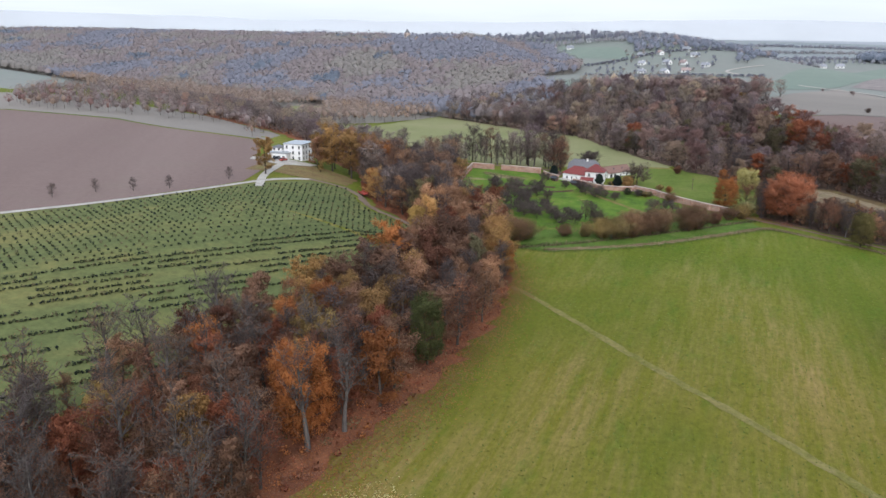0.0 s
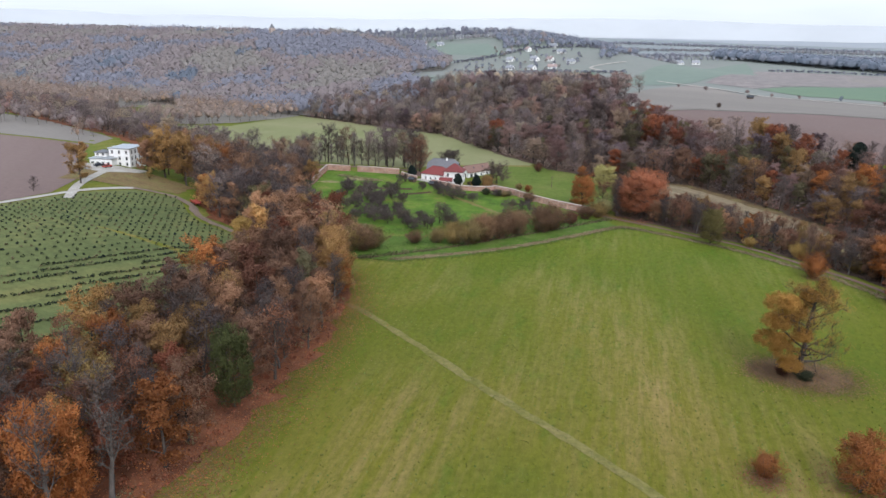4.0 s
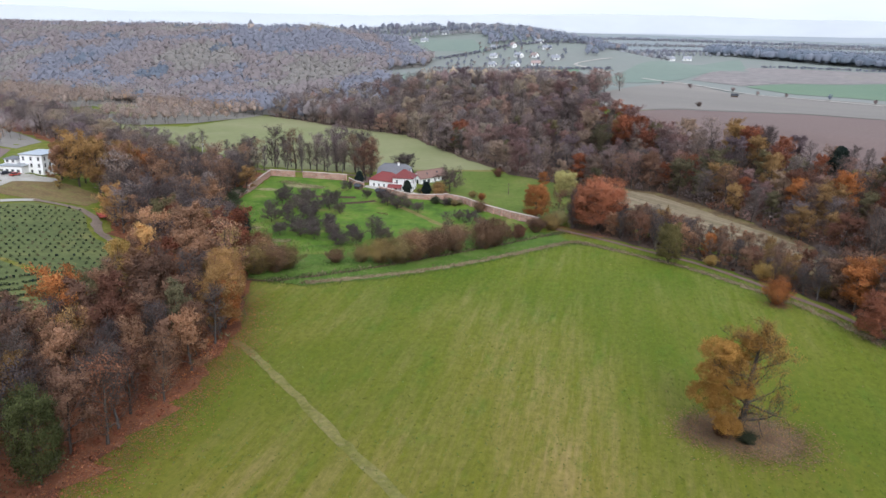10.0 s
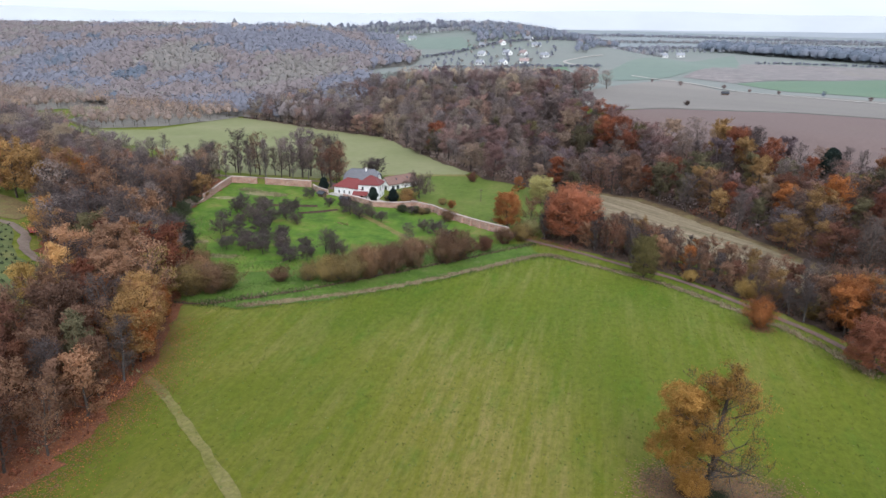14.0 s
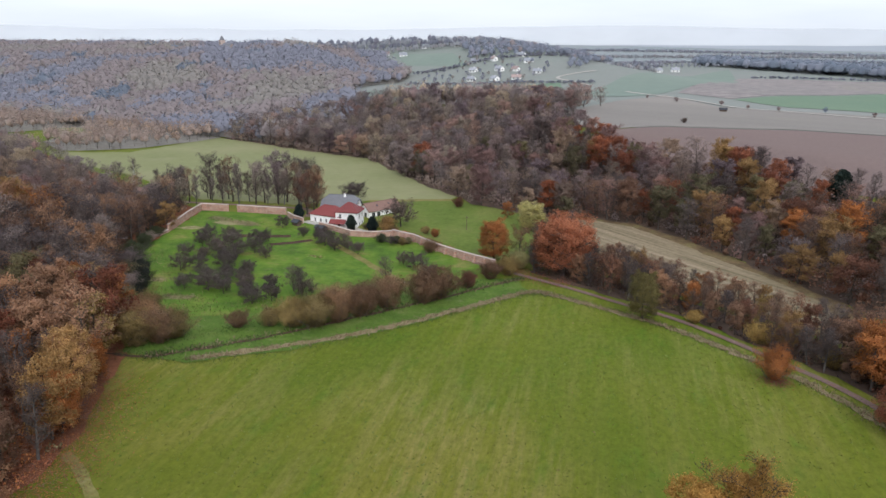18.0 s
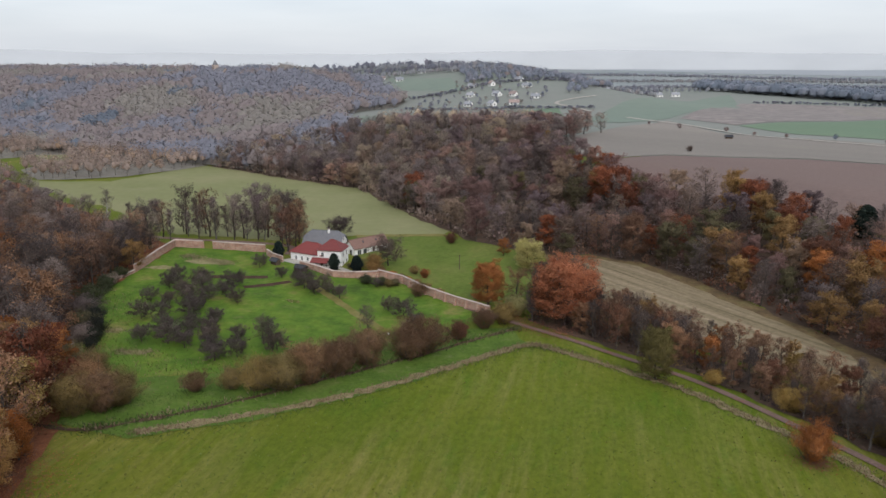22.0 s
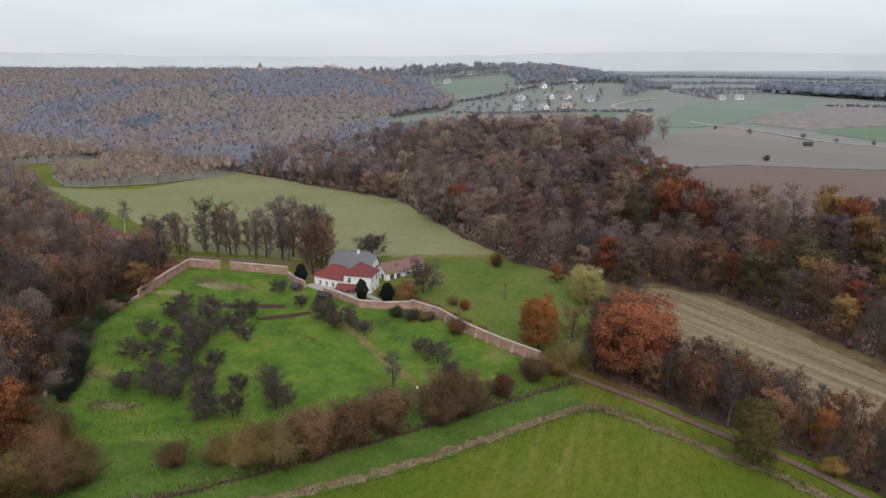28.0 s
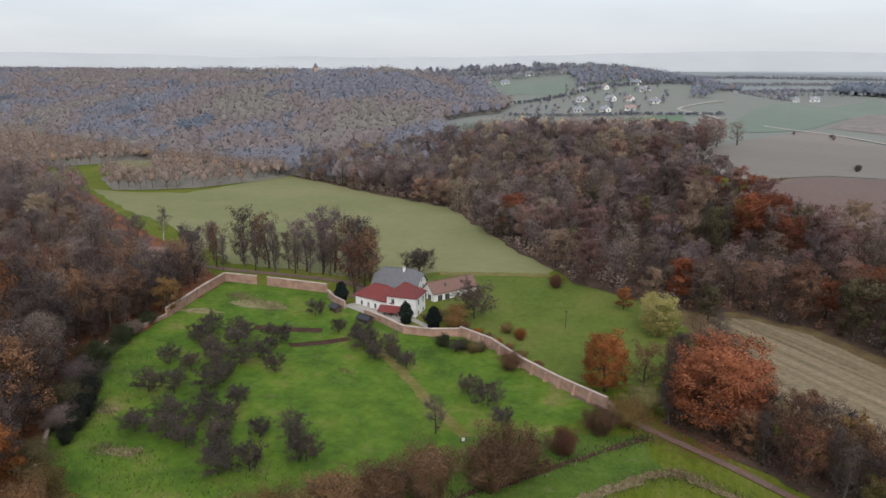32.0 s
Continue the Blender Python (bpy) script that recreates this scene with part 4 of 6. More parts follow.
plant(BIG[0], -90.8, 137.5, 16.5, "dull green tree at the wood edge", rng, OLDGREEN, wide=0.62)
hp = [p for p in scatter(NEAR_BELT, 2.6, rng)]
clumps("undergrowth", hp, [rng.uniform(1.4, 5.5) for _ in hp], [RUST, MAROON, OLIVE, ORANGE], [rng.choices([0, 1, 2, 3], (4, 4, 1, 2))[0] for _ in hp], 8, 34, 0.24, "rust and brown undergrowth between the trunks", "shrubs", 0.4, 0.55, 0.42)
VILLA_WOOD = [(-206, 332), (-200, 370), (-240, 388), (-290, 402), (-350, 425), (-430, 460), (-480, 470), (-490, 430), (-380, 385), (-290, 345), (-262, 318), (-226, 308)]
wood(VILLA_WOOD, 7.4, (10, 16.5), (1, 0.6, 2.5, 5, 1.5, 2, 0.8, 1), rng, "valley wood", 0.75, [(-236, 378, 9)], (0.95, 1.2), MISTY, (SLATEBROWN, GREY), (SLATEBROWN, SLATEBROWN, MISTY_OCHRE, MISTY_PLUM))
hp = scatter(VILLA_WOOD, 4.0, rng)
clumps("undergrowth", hp, [rng.uniform(2, 5.5) for _ in hp], [MISTY_OCHRE, SLATEBROWN, OLIVE, MISTY_PLUM], [rng.choices([0, 1, 2, 3], (2, 6, 1, 2))[0] for _ in hp], 18, 30, 0.4, "brown undergrowth of the valley wood", "shrubs", 0.4, 0.5, 0.42)

# ---------- the wooded slope ----------
SLOPE = [(-330, 583), (-190, 531), (-150, 490), (-118, 455.5), (-98, 438), (-87, 427), (-76, 423), (-62, 416), (-46, 417), (-34, 420), (-13, 413.5), (1, 401), (11, 390), (21, 378), (31, 367), (41, 354), (52, 336), (64, 322), (84, 298), (108, 284), (155, 335), (78, 412), (32, 455), (-5, 474), (-36, 492), (-52, 525), (-75, 556), (-92, 608), (-150, 640), (-230, 650), (-330, 640)]
drape("slope_floor", SLOPE, WOODFLOOR, 0.13, 10, "dark leaf-strewn floor of the slope wood", "leaf litter", jag=1.5)
wood(SLOPE, 7.4, (12, 18.5), lambda x, y: (5, 3, 3.5, 3, 2.5, 2.4, 1.6, 2.5) if x > -90 else (2, 1.2, 4, 5, 3, 2.6, 1.4, 1.2), rng, "slope wood", lambda x, y: 0.8 if x < -150 else 0.55 if x < -70 else 0.42, (), (0.95, 1.3), MISTY, (SLATEBROWN, GREY), (SLATEBROWN, SLATEBROWN, MISTY_OCHRE, MISTY_PLUM))
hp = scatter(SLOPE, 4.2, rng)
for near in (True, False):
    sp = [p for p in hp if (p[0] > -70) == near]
    clumps("undergrowth", sp, [rng.uniform(3, 9) for _ in sp], [BROWN, MAROON, SLATEBROWN, MISTY_RUST] if near else [HAZEBROWN, MISTY_PLUM, SLATEBROWN, HAZEOCHRE], [rng.choices([0, 1, 2, 3], (4, 3, 4, 1))[0] for _ in sp], 28 + near, 60, 0.42, "brown undergrowth of the slope wood", "shrubs", 0.45, 0.42, 0.45)

# ---------- the lane belt ----------
LANE_BELT = [(-40, 339), (-27, 331), (-9, 320), (7, 312), (21, 300), (33, 289), (43, 280), (54, 266), (66, 246), (78, 252), (76, 274), (58, 290), (44, 301), (30, 312), (14, 322), (0, 330), (-14, 339), (-24, 350), (-34, 374), (-46, 366)]
drape("lane_wood_floor", LANE_BELT, WOODFLOOR, 0.15, 5, "dark leaf-strewn floor of the lane belt", "leaf litter", jag=0.8)
LANE_WEST = [(-40, 339), (-27, 331), (-9, 320), (4, 314), (8, 331), (-12, 343), (-24, 350), (-34, 374), (-46, 366)]
LANE_MID = [(4, 314), (21, 300), (33, 289), (38, 285), (50, 304), (34, 318), (18, 328), (8, 331)]
LANE_EAST = [(38, 285), (43, 280), (54, 266), (66, 246), (82, 250), (84, 278), (62, 300), (46, 299)]
lane_avoid = [(-29, 341, 8), (-1.5, 303, 5), (52, 281, 4), (60, 273, 4)]
wood(LANE_WEST, 3.3, (9.5, 13), (2, 0.6, 1, 5, 4, 0.6, 0.2, 1), rng, "lane belt", 0.8, lane_avoid, (0.85, 1.1), COLOURS, (GREY, GREY, BROWN), (MAROON, BROWN, GREY))
wood(LANE_MID, 3.8, (7.5, 11), (3, 2, 1.5, 4, 3, 1, 1.5, 2), rng, "lane belt", 0.72, lane_avoid, (0.8, 1.05), COLOURS, (GREY, GREY, BROWN), (MAROON, BROWN, PINKBROWN))
wood(LANE_EAST, 4.2, (10, 14.5), (4, 5, 3, 3, 2, 0.6, 0.6, 3), rng, "lane belt", 0.35, lane_avoid, (0.95, 1.25), COLOURS, (GREY, BROWN), (MAROON, BROWN, OCHRE))
hp = scatter(LANE_BELT, 2.6, rng)
clumps("undergrowth", hp, [rng.uniform(1.2, 3.4) if 4 < p[0] < 40 else rng.uniform(1.5, 6) for p in hp], [MAROON, GREY, OLIVE, BROWN, YELLOW], [rng.choices([0, 1, 2, 3, 4], (3, 6, 2, 3, 0.4))[0] for _ in hp], 38, 34, 0.26, "brown undergrowth beside the lane", "shrubs", 0.42, 0.5, 0.45)

# ---------- far woods ----------
rng = random.Random(9)
HILL = [(-1700, 575), (-900, 665), (-700, 668), (-500, 612), (-335, 588), (-262, 566), (-240, 600), (-240, 650), (-278, 700), (-316, 765), (-320, 845), (-318, 900), (-330, 965), (-390, 1030), (-425, 1100), (-480, 1085), (-560, 1040), (-640, 1040), (-800, 1080), (-1500, 1280)]
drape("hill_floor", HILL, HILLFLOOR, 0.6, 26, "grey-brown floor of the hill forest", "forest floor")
hp = scatter(HILL, 7.4, rng, 11000, 16)


def drift(x, y, s, k):
    return noise.noise(Vector((x * s, y * s, k)))


def hill_kind(x, y):
    """Fir stands, then broad drifts of bare, russet and ochre wood."""
    if drift(x, y, 0.02, 4) > 0.46:
        return 3
    k = drift(x, y, 0.006, 1) + 0.5 * drift(x, y, 0.02, 2) + rng.uniform(-0.07, 0.07)
    return 0 if k < -0.1 else 1 if k < 0.2 else 2


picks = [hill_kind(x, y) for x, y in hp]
clumps("hill_forest", hp, [rng.uniform(12, 15.5) + 2.5 * drift(x, y, 0.02, 3) for x, y in hp], [FARWOOD, FARRUST, FAROCHRE, FARFIR], picks, 3, 30, 1.05, "brown and haze-grey deciduous forest on the far hillside", plump=0.46, rise=0.46, loose=0.5, dome=0.74, calm=1.0)
BROW = [(-92, 612), (-150, 640), (-230, 650), (-230, 660), (-196, 680), (-165, 700), (-120, 715), (-70, 720), (-62, 690), (-78, 640)]
hp = scatter(BROW, 6.8, rng, 900, 14)
for x, y in [p for p in hp if p[0] > -112][::2]:
    plant(rng.choice(LEAFY + SPARSE), x, y, rng.uniform(12, 17), "brown autumn tree on the brow", rng, rng.choice([HAZEBROWN, HAZERUST, MISTY_PLUM]), "trees on the brow", rng.uniform(1.1, 1.4))
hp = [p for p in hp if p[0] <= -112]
clumps("brow_forest", hp, [rng.uniform(12, 18) for _ in hp], [HAZEOCHRE, HAZEBROWN, MISTY_PLUM], [rng.choices([0, 1, 2], (2, 5, 4))[0] for _ in hp], 4, 90, 0.5, "brown wood on the brow of the slope", dome=0.68)
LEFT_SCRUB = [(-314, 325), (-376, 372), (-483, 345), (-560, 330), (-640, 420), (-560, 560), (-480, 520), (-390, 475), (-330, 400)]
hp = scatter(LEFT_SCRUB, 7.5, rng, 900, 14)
clumps("valley_scrub", hp, [rng.uniform(7, 14) for _ in hp], [SLATEBROWN, MISTY_RUST, MISTY_OCHRE, HAZEBROWN], [rng.choices([0, 1, 2, 3], (4, 1.5, 2, 4))[0] for _ in hp], 5, 150, 0.38, "grey-brown scrub wood beyond the ploughed field", dome=0.42, calm=0.3)
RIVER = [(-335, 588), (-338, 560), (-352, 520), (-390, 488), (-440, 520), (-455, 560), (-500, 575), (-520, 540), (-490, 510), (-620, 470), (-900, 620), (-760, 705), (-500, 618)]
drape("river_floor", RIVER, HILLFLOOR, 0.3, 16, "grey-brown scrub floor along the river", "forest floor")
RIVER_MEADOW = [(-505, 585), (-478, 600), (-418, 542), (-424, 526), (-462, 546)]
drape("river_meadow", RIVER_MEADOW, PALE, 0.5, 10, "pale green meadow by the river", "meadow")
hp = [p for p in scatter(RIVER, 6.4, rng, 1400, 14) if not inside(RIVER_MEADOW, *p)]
clumps("river_trees", hp, [rng.uniform(8, 15) for _ in hp], [HAZEBROWN, MISTY_OCHRE, SLATEBROWN], [rng.choices([0, 1, 2], (4, 1, 4))[0] for _ in hp], 6, 130, 0.42, "grey-brown trees along the river", dome=0.45, calm=0.5)


def hedge(name, line, gap, tall, mats, seed, label):
    r = random.Random(seed)
    pts = []
    for (ax, ay), (bx, by) in zip(line[:-1], line[1:]):
        n = max(1, int(math.hypot(bx - ax, by - ay) / gap))
        pts += [(ax + (bx - ax) * (i + r.random()) / n + r.uniform(-3, 3), ay + (by - ay) * (i + r.random()) / n + r.uniform(-3, 3)) for i in range(n)]
    clumps(name, pts, [r.uniform(*tall) for _ in pts], mats, [r.randrange(len(mats)) for _ in pts], seed, 44, 0.5, label, "hedge", dome=0.74, calm=1.0)


hedge("field_hedge", [(-300, 880), (-180, 905), (-100, 900)], 1.3, (1.5, 3.6), [HAZERIDGE, FARWOOD], 91, "haze-greyed hedge below the hamlet")
hedge("field_hedge", [(-330, 975), (-290, 1010), (-260, 1050), (-120, 1110)], 1.3, (1.8, 4.5), [HAZERIDGE, FARWOOD], 92, "haze-greyed hedge on the hillside")
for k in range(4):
    hedge("ridge_wood", [(-760 + 20 * k, 1060 + 30 * k), (-560, 1080 + 32 * k), (-400, 1140 + 34 * k), (-250, 1190 + 40 * k), (-60, 1240 + 50 * k)], 3.2, (5, 11 + 1.5 * k), [HAZERIDGE, FARWOOD, HAZERIDGE], 93 + 10 * k, "haze-greyed trees along the village ridge")
hedge("ridge_wood", [(-60, 1380), (160, 1420), (420, 1400), (900, 1300)], 4.5, (5, 10), [HAZERIDGE], 99, "haze-greyed tree line on the far plain")
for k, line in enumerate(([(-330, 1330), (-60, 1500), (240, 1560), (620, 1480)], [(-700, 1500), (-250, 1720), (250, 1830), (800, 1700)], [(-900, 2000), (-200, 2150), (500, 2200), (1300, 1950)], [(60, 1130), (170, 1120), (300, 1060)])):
    hedge("plain_tree_line", line, 1.7, (4, 8 + 2 * k) if k < 3 else (2, 4), [HAZERIDGE, FARWOOD], 121 + k, "haze-greyed tree line between the far fields")
HAMLET_WOOD = [(-285, 1062), (-250, 1078), (-195, 1075), (-150, 1110), (-150, 990), (-130, 985), (-110, 1140), (-180, 1200), (-330, 1170)]
hp = scatter(HAMLET_WOOD, 7.5, rng, 500, 14)
clumps("hamlet_wood", hp, [rng.uniform(6, 12) for _ in hp], [HAZERIDGE, FARWOOD, FARRUST], [rng.choices([0, 1, 2], (5, 3, 1))[0] for _ in hp], 15, 46, 0.7, "haze-greyed wood above the hamlet", plump=0.46, loose=0.5, dome=0.74, calm=1.0)
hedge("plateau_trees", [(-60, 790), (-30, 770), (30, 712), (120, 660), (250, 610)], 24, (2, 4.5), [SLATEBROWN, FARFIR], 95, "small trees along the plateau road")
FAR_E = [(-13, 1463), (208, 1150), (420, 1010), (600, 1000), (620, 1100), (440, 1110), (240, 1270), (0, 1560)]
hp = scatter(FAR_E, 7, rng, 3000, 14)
clumps("plain_forest", hp, [rng.uniform(12, 18) for _ in hp], [HAZERIDGE, FARFIR], [rng.choices([0, 1], (2, 2))[0] for _ in hp], 7, 24, 1.0, "dark haze-greyed forest on the far plain", plump=0.56, dome=0.8, calm=1.0)

HAMLET = [(-300, 905), (-180, 900), (-160, 980), (-200, 1100), (-300, 1090)]
hp = scatter(HAMLET, 13, rng, 100, 14)
clumps("hamlet_trees", hp, [rng.uniform(3.5, 7) for _ in hp], [FARWOOD, FAROCHRE, HAZERIDGE], [rng.choices([0, 1, 2], (4, 2, 2))[0] for _ in hp], 14, 60, 0.5, "garden trees between the hamlet houses", "trees", dome=0.6, calm=1.0)


# ---------- plaster, roofs, masonry ----------
def plaster_material(name, base, stain):
    def build(nt, bsdf):
        col = ramp(nt, noise_tex(nt, 0.6, 6), [(0.4, stain), (0.62, base)])
        nt.links.new(mixed(nt, 0.5, col, base), bsdf.inputs["Base Color"])
        bsdf.inputs["Roughness"].default_value = 0.85
        bumped(nt, bsdf, noise_tex(nt, 6, 4), 0.2, 0.03)
    return material(name, build)


WHITE = plaster_material("white_plaster", (0.8, 0.79, 0.77), (0.68, 0.66, 0.62))


def tile_material(name, a, b):
    def build(nt, bsdf):
        o = nt.nodes.new("ShaderNodeObjectInfo")
        col = ramp(nt, noise_tex(nt, 2.5, 6), [(0.35, a), (0.65, b)])
        tint = ramp(nt, o.outputs["Random"], [(0, (0.8, 0.8, 0.8)), (1, (1.15, 1.12, 1.1))])
        nt.links.new(mixed(nt, 1.0, col, tint, "MULTIPLY"), bsdf.inputs["Base Color"])
        bsdf.inputs["Roughness"].default_value = 0.75
        bumped(nt, bsdf, noise_tex(nt, 12, 3), 0.4, 0.04)
    return material(name, build)


RED_TILE = tile_material("red_roof_tiles", (0.125, 0.024, 0.022), (0.18, 0.034, 0.03))
OLD_TILE = tile_material("weathered_clay_tiles", (0.15, 0.085, 0.065), (0.23, 0.13, 0.1))
SLATE = tile_material("grey_slate", (0.11, 0.11, 0.12), (0.17, 0.17, 0.18))


def brick_build(nt, bsdf):
    tc = nt.nodes.new("ShaderNodeTexCoord")
    mp = nt.nodes.new("ShaderNodeMapping")
    mp.inputs["Rotation"].default_value = (radians(90), 0, 0)
    br = node(nt, "ShaderNodeTexBrick", Scale=1.0, Color1=(0.36, 0.18, 0.13, 1), Color2=(0.44, 0.24, 0.18, 1), Mortar=(0.42, 0.36, 0.3, 1))
    br.inputs["Mortar Size"].default_value, br.inputs["Brick Width"].default_value, br.inputs["Row Height"].default_value = 0.012, 0.29, 0.09
    nt.links.new(tc.outputs["Object"], mp.inputs["Vector"])
    nt.links.new(mp.outputs[0], br.inputs["Vector"])
    stain = ramp(nt, noise_tex(nt, 0.5, 6, None, 0, 0.65), [(0.35, (0.62, 0.58, 0.55)), (0.6, (1.1, 1.08, 1.05))])
    nt.links.new(mixed(nt, 0.85, br.outputs[0], stain, "MULTIPLY"), bsdf.inputs["Base Color"])
    bsdf.inputs["Roughness"].default_value = 0.9
    bumped(nt, bsdf, br.outputs[1], 0.4, 0.02)


BRICK = material("garden_wall_brick", brick_build)
COPING = tile_material("coping_stone", (0.34, 0.27, 0.23), (0.46, 0.38, 0.33))


def glass_like(nt, bsdf):
    bsdf.inputs["Base Color"].default_value = (0.03, 0.035, 0.04, 1)
    bsdf.inputs["Roughness"].default_value = 0.12


PANE = material("window_pane", glass_like)



# Village roofs: clay and slate colours washed pale to show haze.
FAR_TILE = tile_material("hazed_clay_tiles", (0.26, 0.2, 0.185), (0.32, 0.245, 0.22))
FAR_SLATE = tile_material("hazed_slate", (0.24, 0.25, 0.27), (0.3, 0.31, 0.33))
def wood_mat(nt, bsdf):
    col = ramp(nt, noise_tex(nt, 2.0, 5, (1, 1, 0.2)), [(0.3, (0.06, 0.04, 0.028)), (0.7, (0.13, 0.09, 0.065))])
    nt.links.new(col, bsdf.inputs["Base Color"])
    bsdf.inputs["Roughness"].default_value = 0.8


TIMBER = material("weathered_timber", wood_mat)


def plain(name, colour, rough=0.6, metal=0.0):
    def build(nt, bsdf):
        a = tuple(c * 0.85 for c in colour)
        nt.links.new(ramp(nt, noise_tex(nt, 3.0, 4), [(0.35, a), (0.65, colour)]), bsdf.inputs["Base Color"])
        bsdf.inputs["Roughness"].default_value, bsdf.inputs["Metallic"].default_value = rough, metal
    return material(name, build)


FRAME = plain("window_frame_paint", (0.55, 0.53, 0.5))
DARKMETAL = plain("dark_metal", (0.05, 0.05, 0.055), 0.4, 0.6)
CARPAINT = plain("dark_car_paint", (0.02, 0.022, 0.03), 0.25)
REDPAINT = plain("red_paint", (0.35, 0.05, 0.03), 0.5)
RUBBER = plain("tyre_rubber", (0.02, 0.02, 0.02), 0.9)
ZINC = plain("zinc_sheet", (0.4, 0.42, 0.44), 0.35, 0.5)


def long_wall(name, line, tall, thick, label, base_drop=0.4, piece=6.0, buttress=0.0):
    """A free-standing brick wall along a line, in lengths that step with the ground; buttresses on its right-hand side."""
    root = new(name)
    for (ax, ay), (bx, by) in zip(line[:-1], line[1:]):
        n = max(1, round(math.hypot(bx - ax, by - ay) / piece))
        for i in range(n):
            x0, y0 = ax + (bx - ax) * i / n, ay + (by - ay) * i / n
            x1, y1 = ax + (bx - ax) * (i + 1) / n, ay + (by - ay) * (i + 1) / n
            za, zb = gz(x0, y0), gz(x1, y1)
            length = math.hypot(x1 - x0, y1 - y0)
            z0 = min(za, zb) - base_drop
            slope = math.degrees(math.atan2(zb - za, length))
            turn = math.degrees(math.atan2(y1 - y0, x1 - x0))
            body = part("wall_length", boxed(-0.05, -thick / 2, -base_drop, length + 0.05, thick / 2, tall, bevel=0.03), BRICK, root)
            body.matrix_basis = pose(x0, y0, za, 0, -slope, turn)
            bm = bmesh.new()
            w, h = thick / 2 + 0.14, 0.34
            prof = [(-w, 0), (w, 0), (w, 0.08), (0, h), (-w, 0.08)]
            ends = [[bm.verts.new((x, y, z)) for y, z in prof] for x in (-0.05, length + 0.05)]
            for k in range(5):
                bm.faces.new((ends[0][k], ends[0][(k + 1) % 5], ends[1][(k + 1) % 5], ends[1][k]))
            bm.faces.new(ends[0][::-1])
            bm.faces.new(ends[1])
            bmesh.ops.recalc_face_normals(bm, faces=bm.faces[:])
            cap = part("coping", bm, COPING, root)
            cap.matrix_basis = pose(x0, y0, za, 0, -slope, turn) @ pose(0, 0, tall)
            if buttress:
                bb = bmesh.new()
                p2 = [(-thick / 2 - buttress, -base_drop), (-thick / 2, -base_drop), (-thick / 2, tall * 0.92), (-thick / 2 - buttress * 0.3, tall * 0.75)]
                es = [[bb.verts.new((x, y, z)) for y, z in p2] for x in (-0.35, 0.35)]
                for k in range(4):
                    bb.faces.new((es[0][k], es[0][(k + 1) % 4], es[1][(k + 1) % 4], es[1][k]))
                bb.faces.new(es[0][::-1])
                bb.faces.new(es[1])
                bmesh.ops.recalc_face_normals(bb, faces=bb.faces[:])
                bo = part("buttress", bb, BRICK, root)
                bo.matrix_basis = pose(x0, y0, za, 0, 0, turn)
    return tagged(root, label, "wall")


long_wall("garden_wall", [(-196, 374), (-191.5, 359), (-187.5, 348), (-184, 337)], 3.0, 0.6, "long pale red brick garden wall")
long_wall("garden_wall", [(-184, 337), (-181, 314), (-170, 295), (-156, 280), (-136, 261)], 1.1, 0.5, "low overgrown garden wall beside the wood", piece=8)
long_wall("garden_wall", [(-195.6, 374.3), (-183.5, 376.4)], 3.0, 0.6, "brick garden wall with sloped coping")
long_wall("garden_wall", [(-179.5, 377), (-157, 380)], 3.0, 0.6, "brick garden wall with sloped coping")
long_wall("garden_wall", [(-154, 376.5), (-149, 372.5), (-143, 369.8)], 2.4, 0.6, "curved brick wall below the yard", piece=3)
long_wall("terrace_wall", [(-134, 367.2), (-126, 364.8), (-117, 361.2), (-109, 363), (-102, 367)], 2.3, 0.7, "brick terrace wall below the manor", piece=4.5)
long_wall("garden_wall", [(-102, 367), (-91, 363.5), (-79, 355), (-66, 347.5), (-53, 341)], 2.8, 0.6, "brick garden wall with buttresses", piece=4.6, buttress=0.9)


def window(parent, face, u, z, w, h, bars=True):
    """A window set in a wall: a dark pane in a proud frame, with glazing bars and a sill where it is near. face is the wall's plane."""
    bm = bmesh.new()
    t = 0.1
    rims = []
    for y, g in ((-0.06, 0), (-0.06, t), (0.05, t), (0.05, 0)):
        rims.append([bm.verts.new((sx * (w / 2 + g), y, h / 2 + sz * (h / 2 + g))) for sx, sz in ((-1, -1), (1, -1), (1, 1), (-1, 1))])
    for r1, r2 in zip(rims, rims[1:] + rims[:1]):
        for k in range(4):
            bm.faces.new((r1[k], r1[(k + 1) % 4], r2[(k + 1) % 4], r2[k]))
    bmesh.ops.recalc_face_normals(bm, faces=bm.faces[:])
    win = part("window", bm, FRAME, parent)
    win.matrix_basis = face @ pose(u, 0, z)
    part("pane", boxed(-w / 2, -0.02, 0, w / 2, 0.03, h), PANE, win)
    if bars:
        part("glazing_bar", boxed(-0.03, -0.045, 0, 0.03, -0.022, h), FRAME, win)
        part("sill", boxed(-w / 2 - 0.18, -0.16, -t - 0.09, w / 2 + 0.18, 0.02, -t - 0.002, bevel=0.02), COPING, win)
    return win


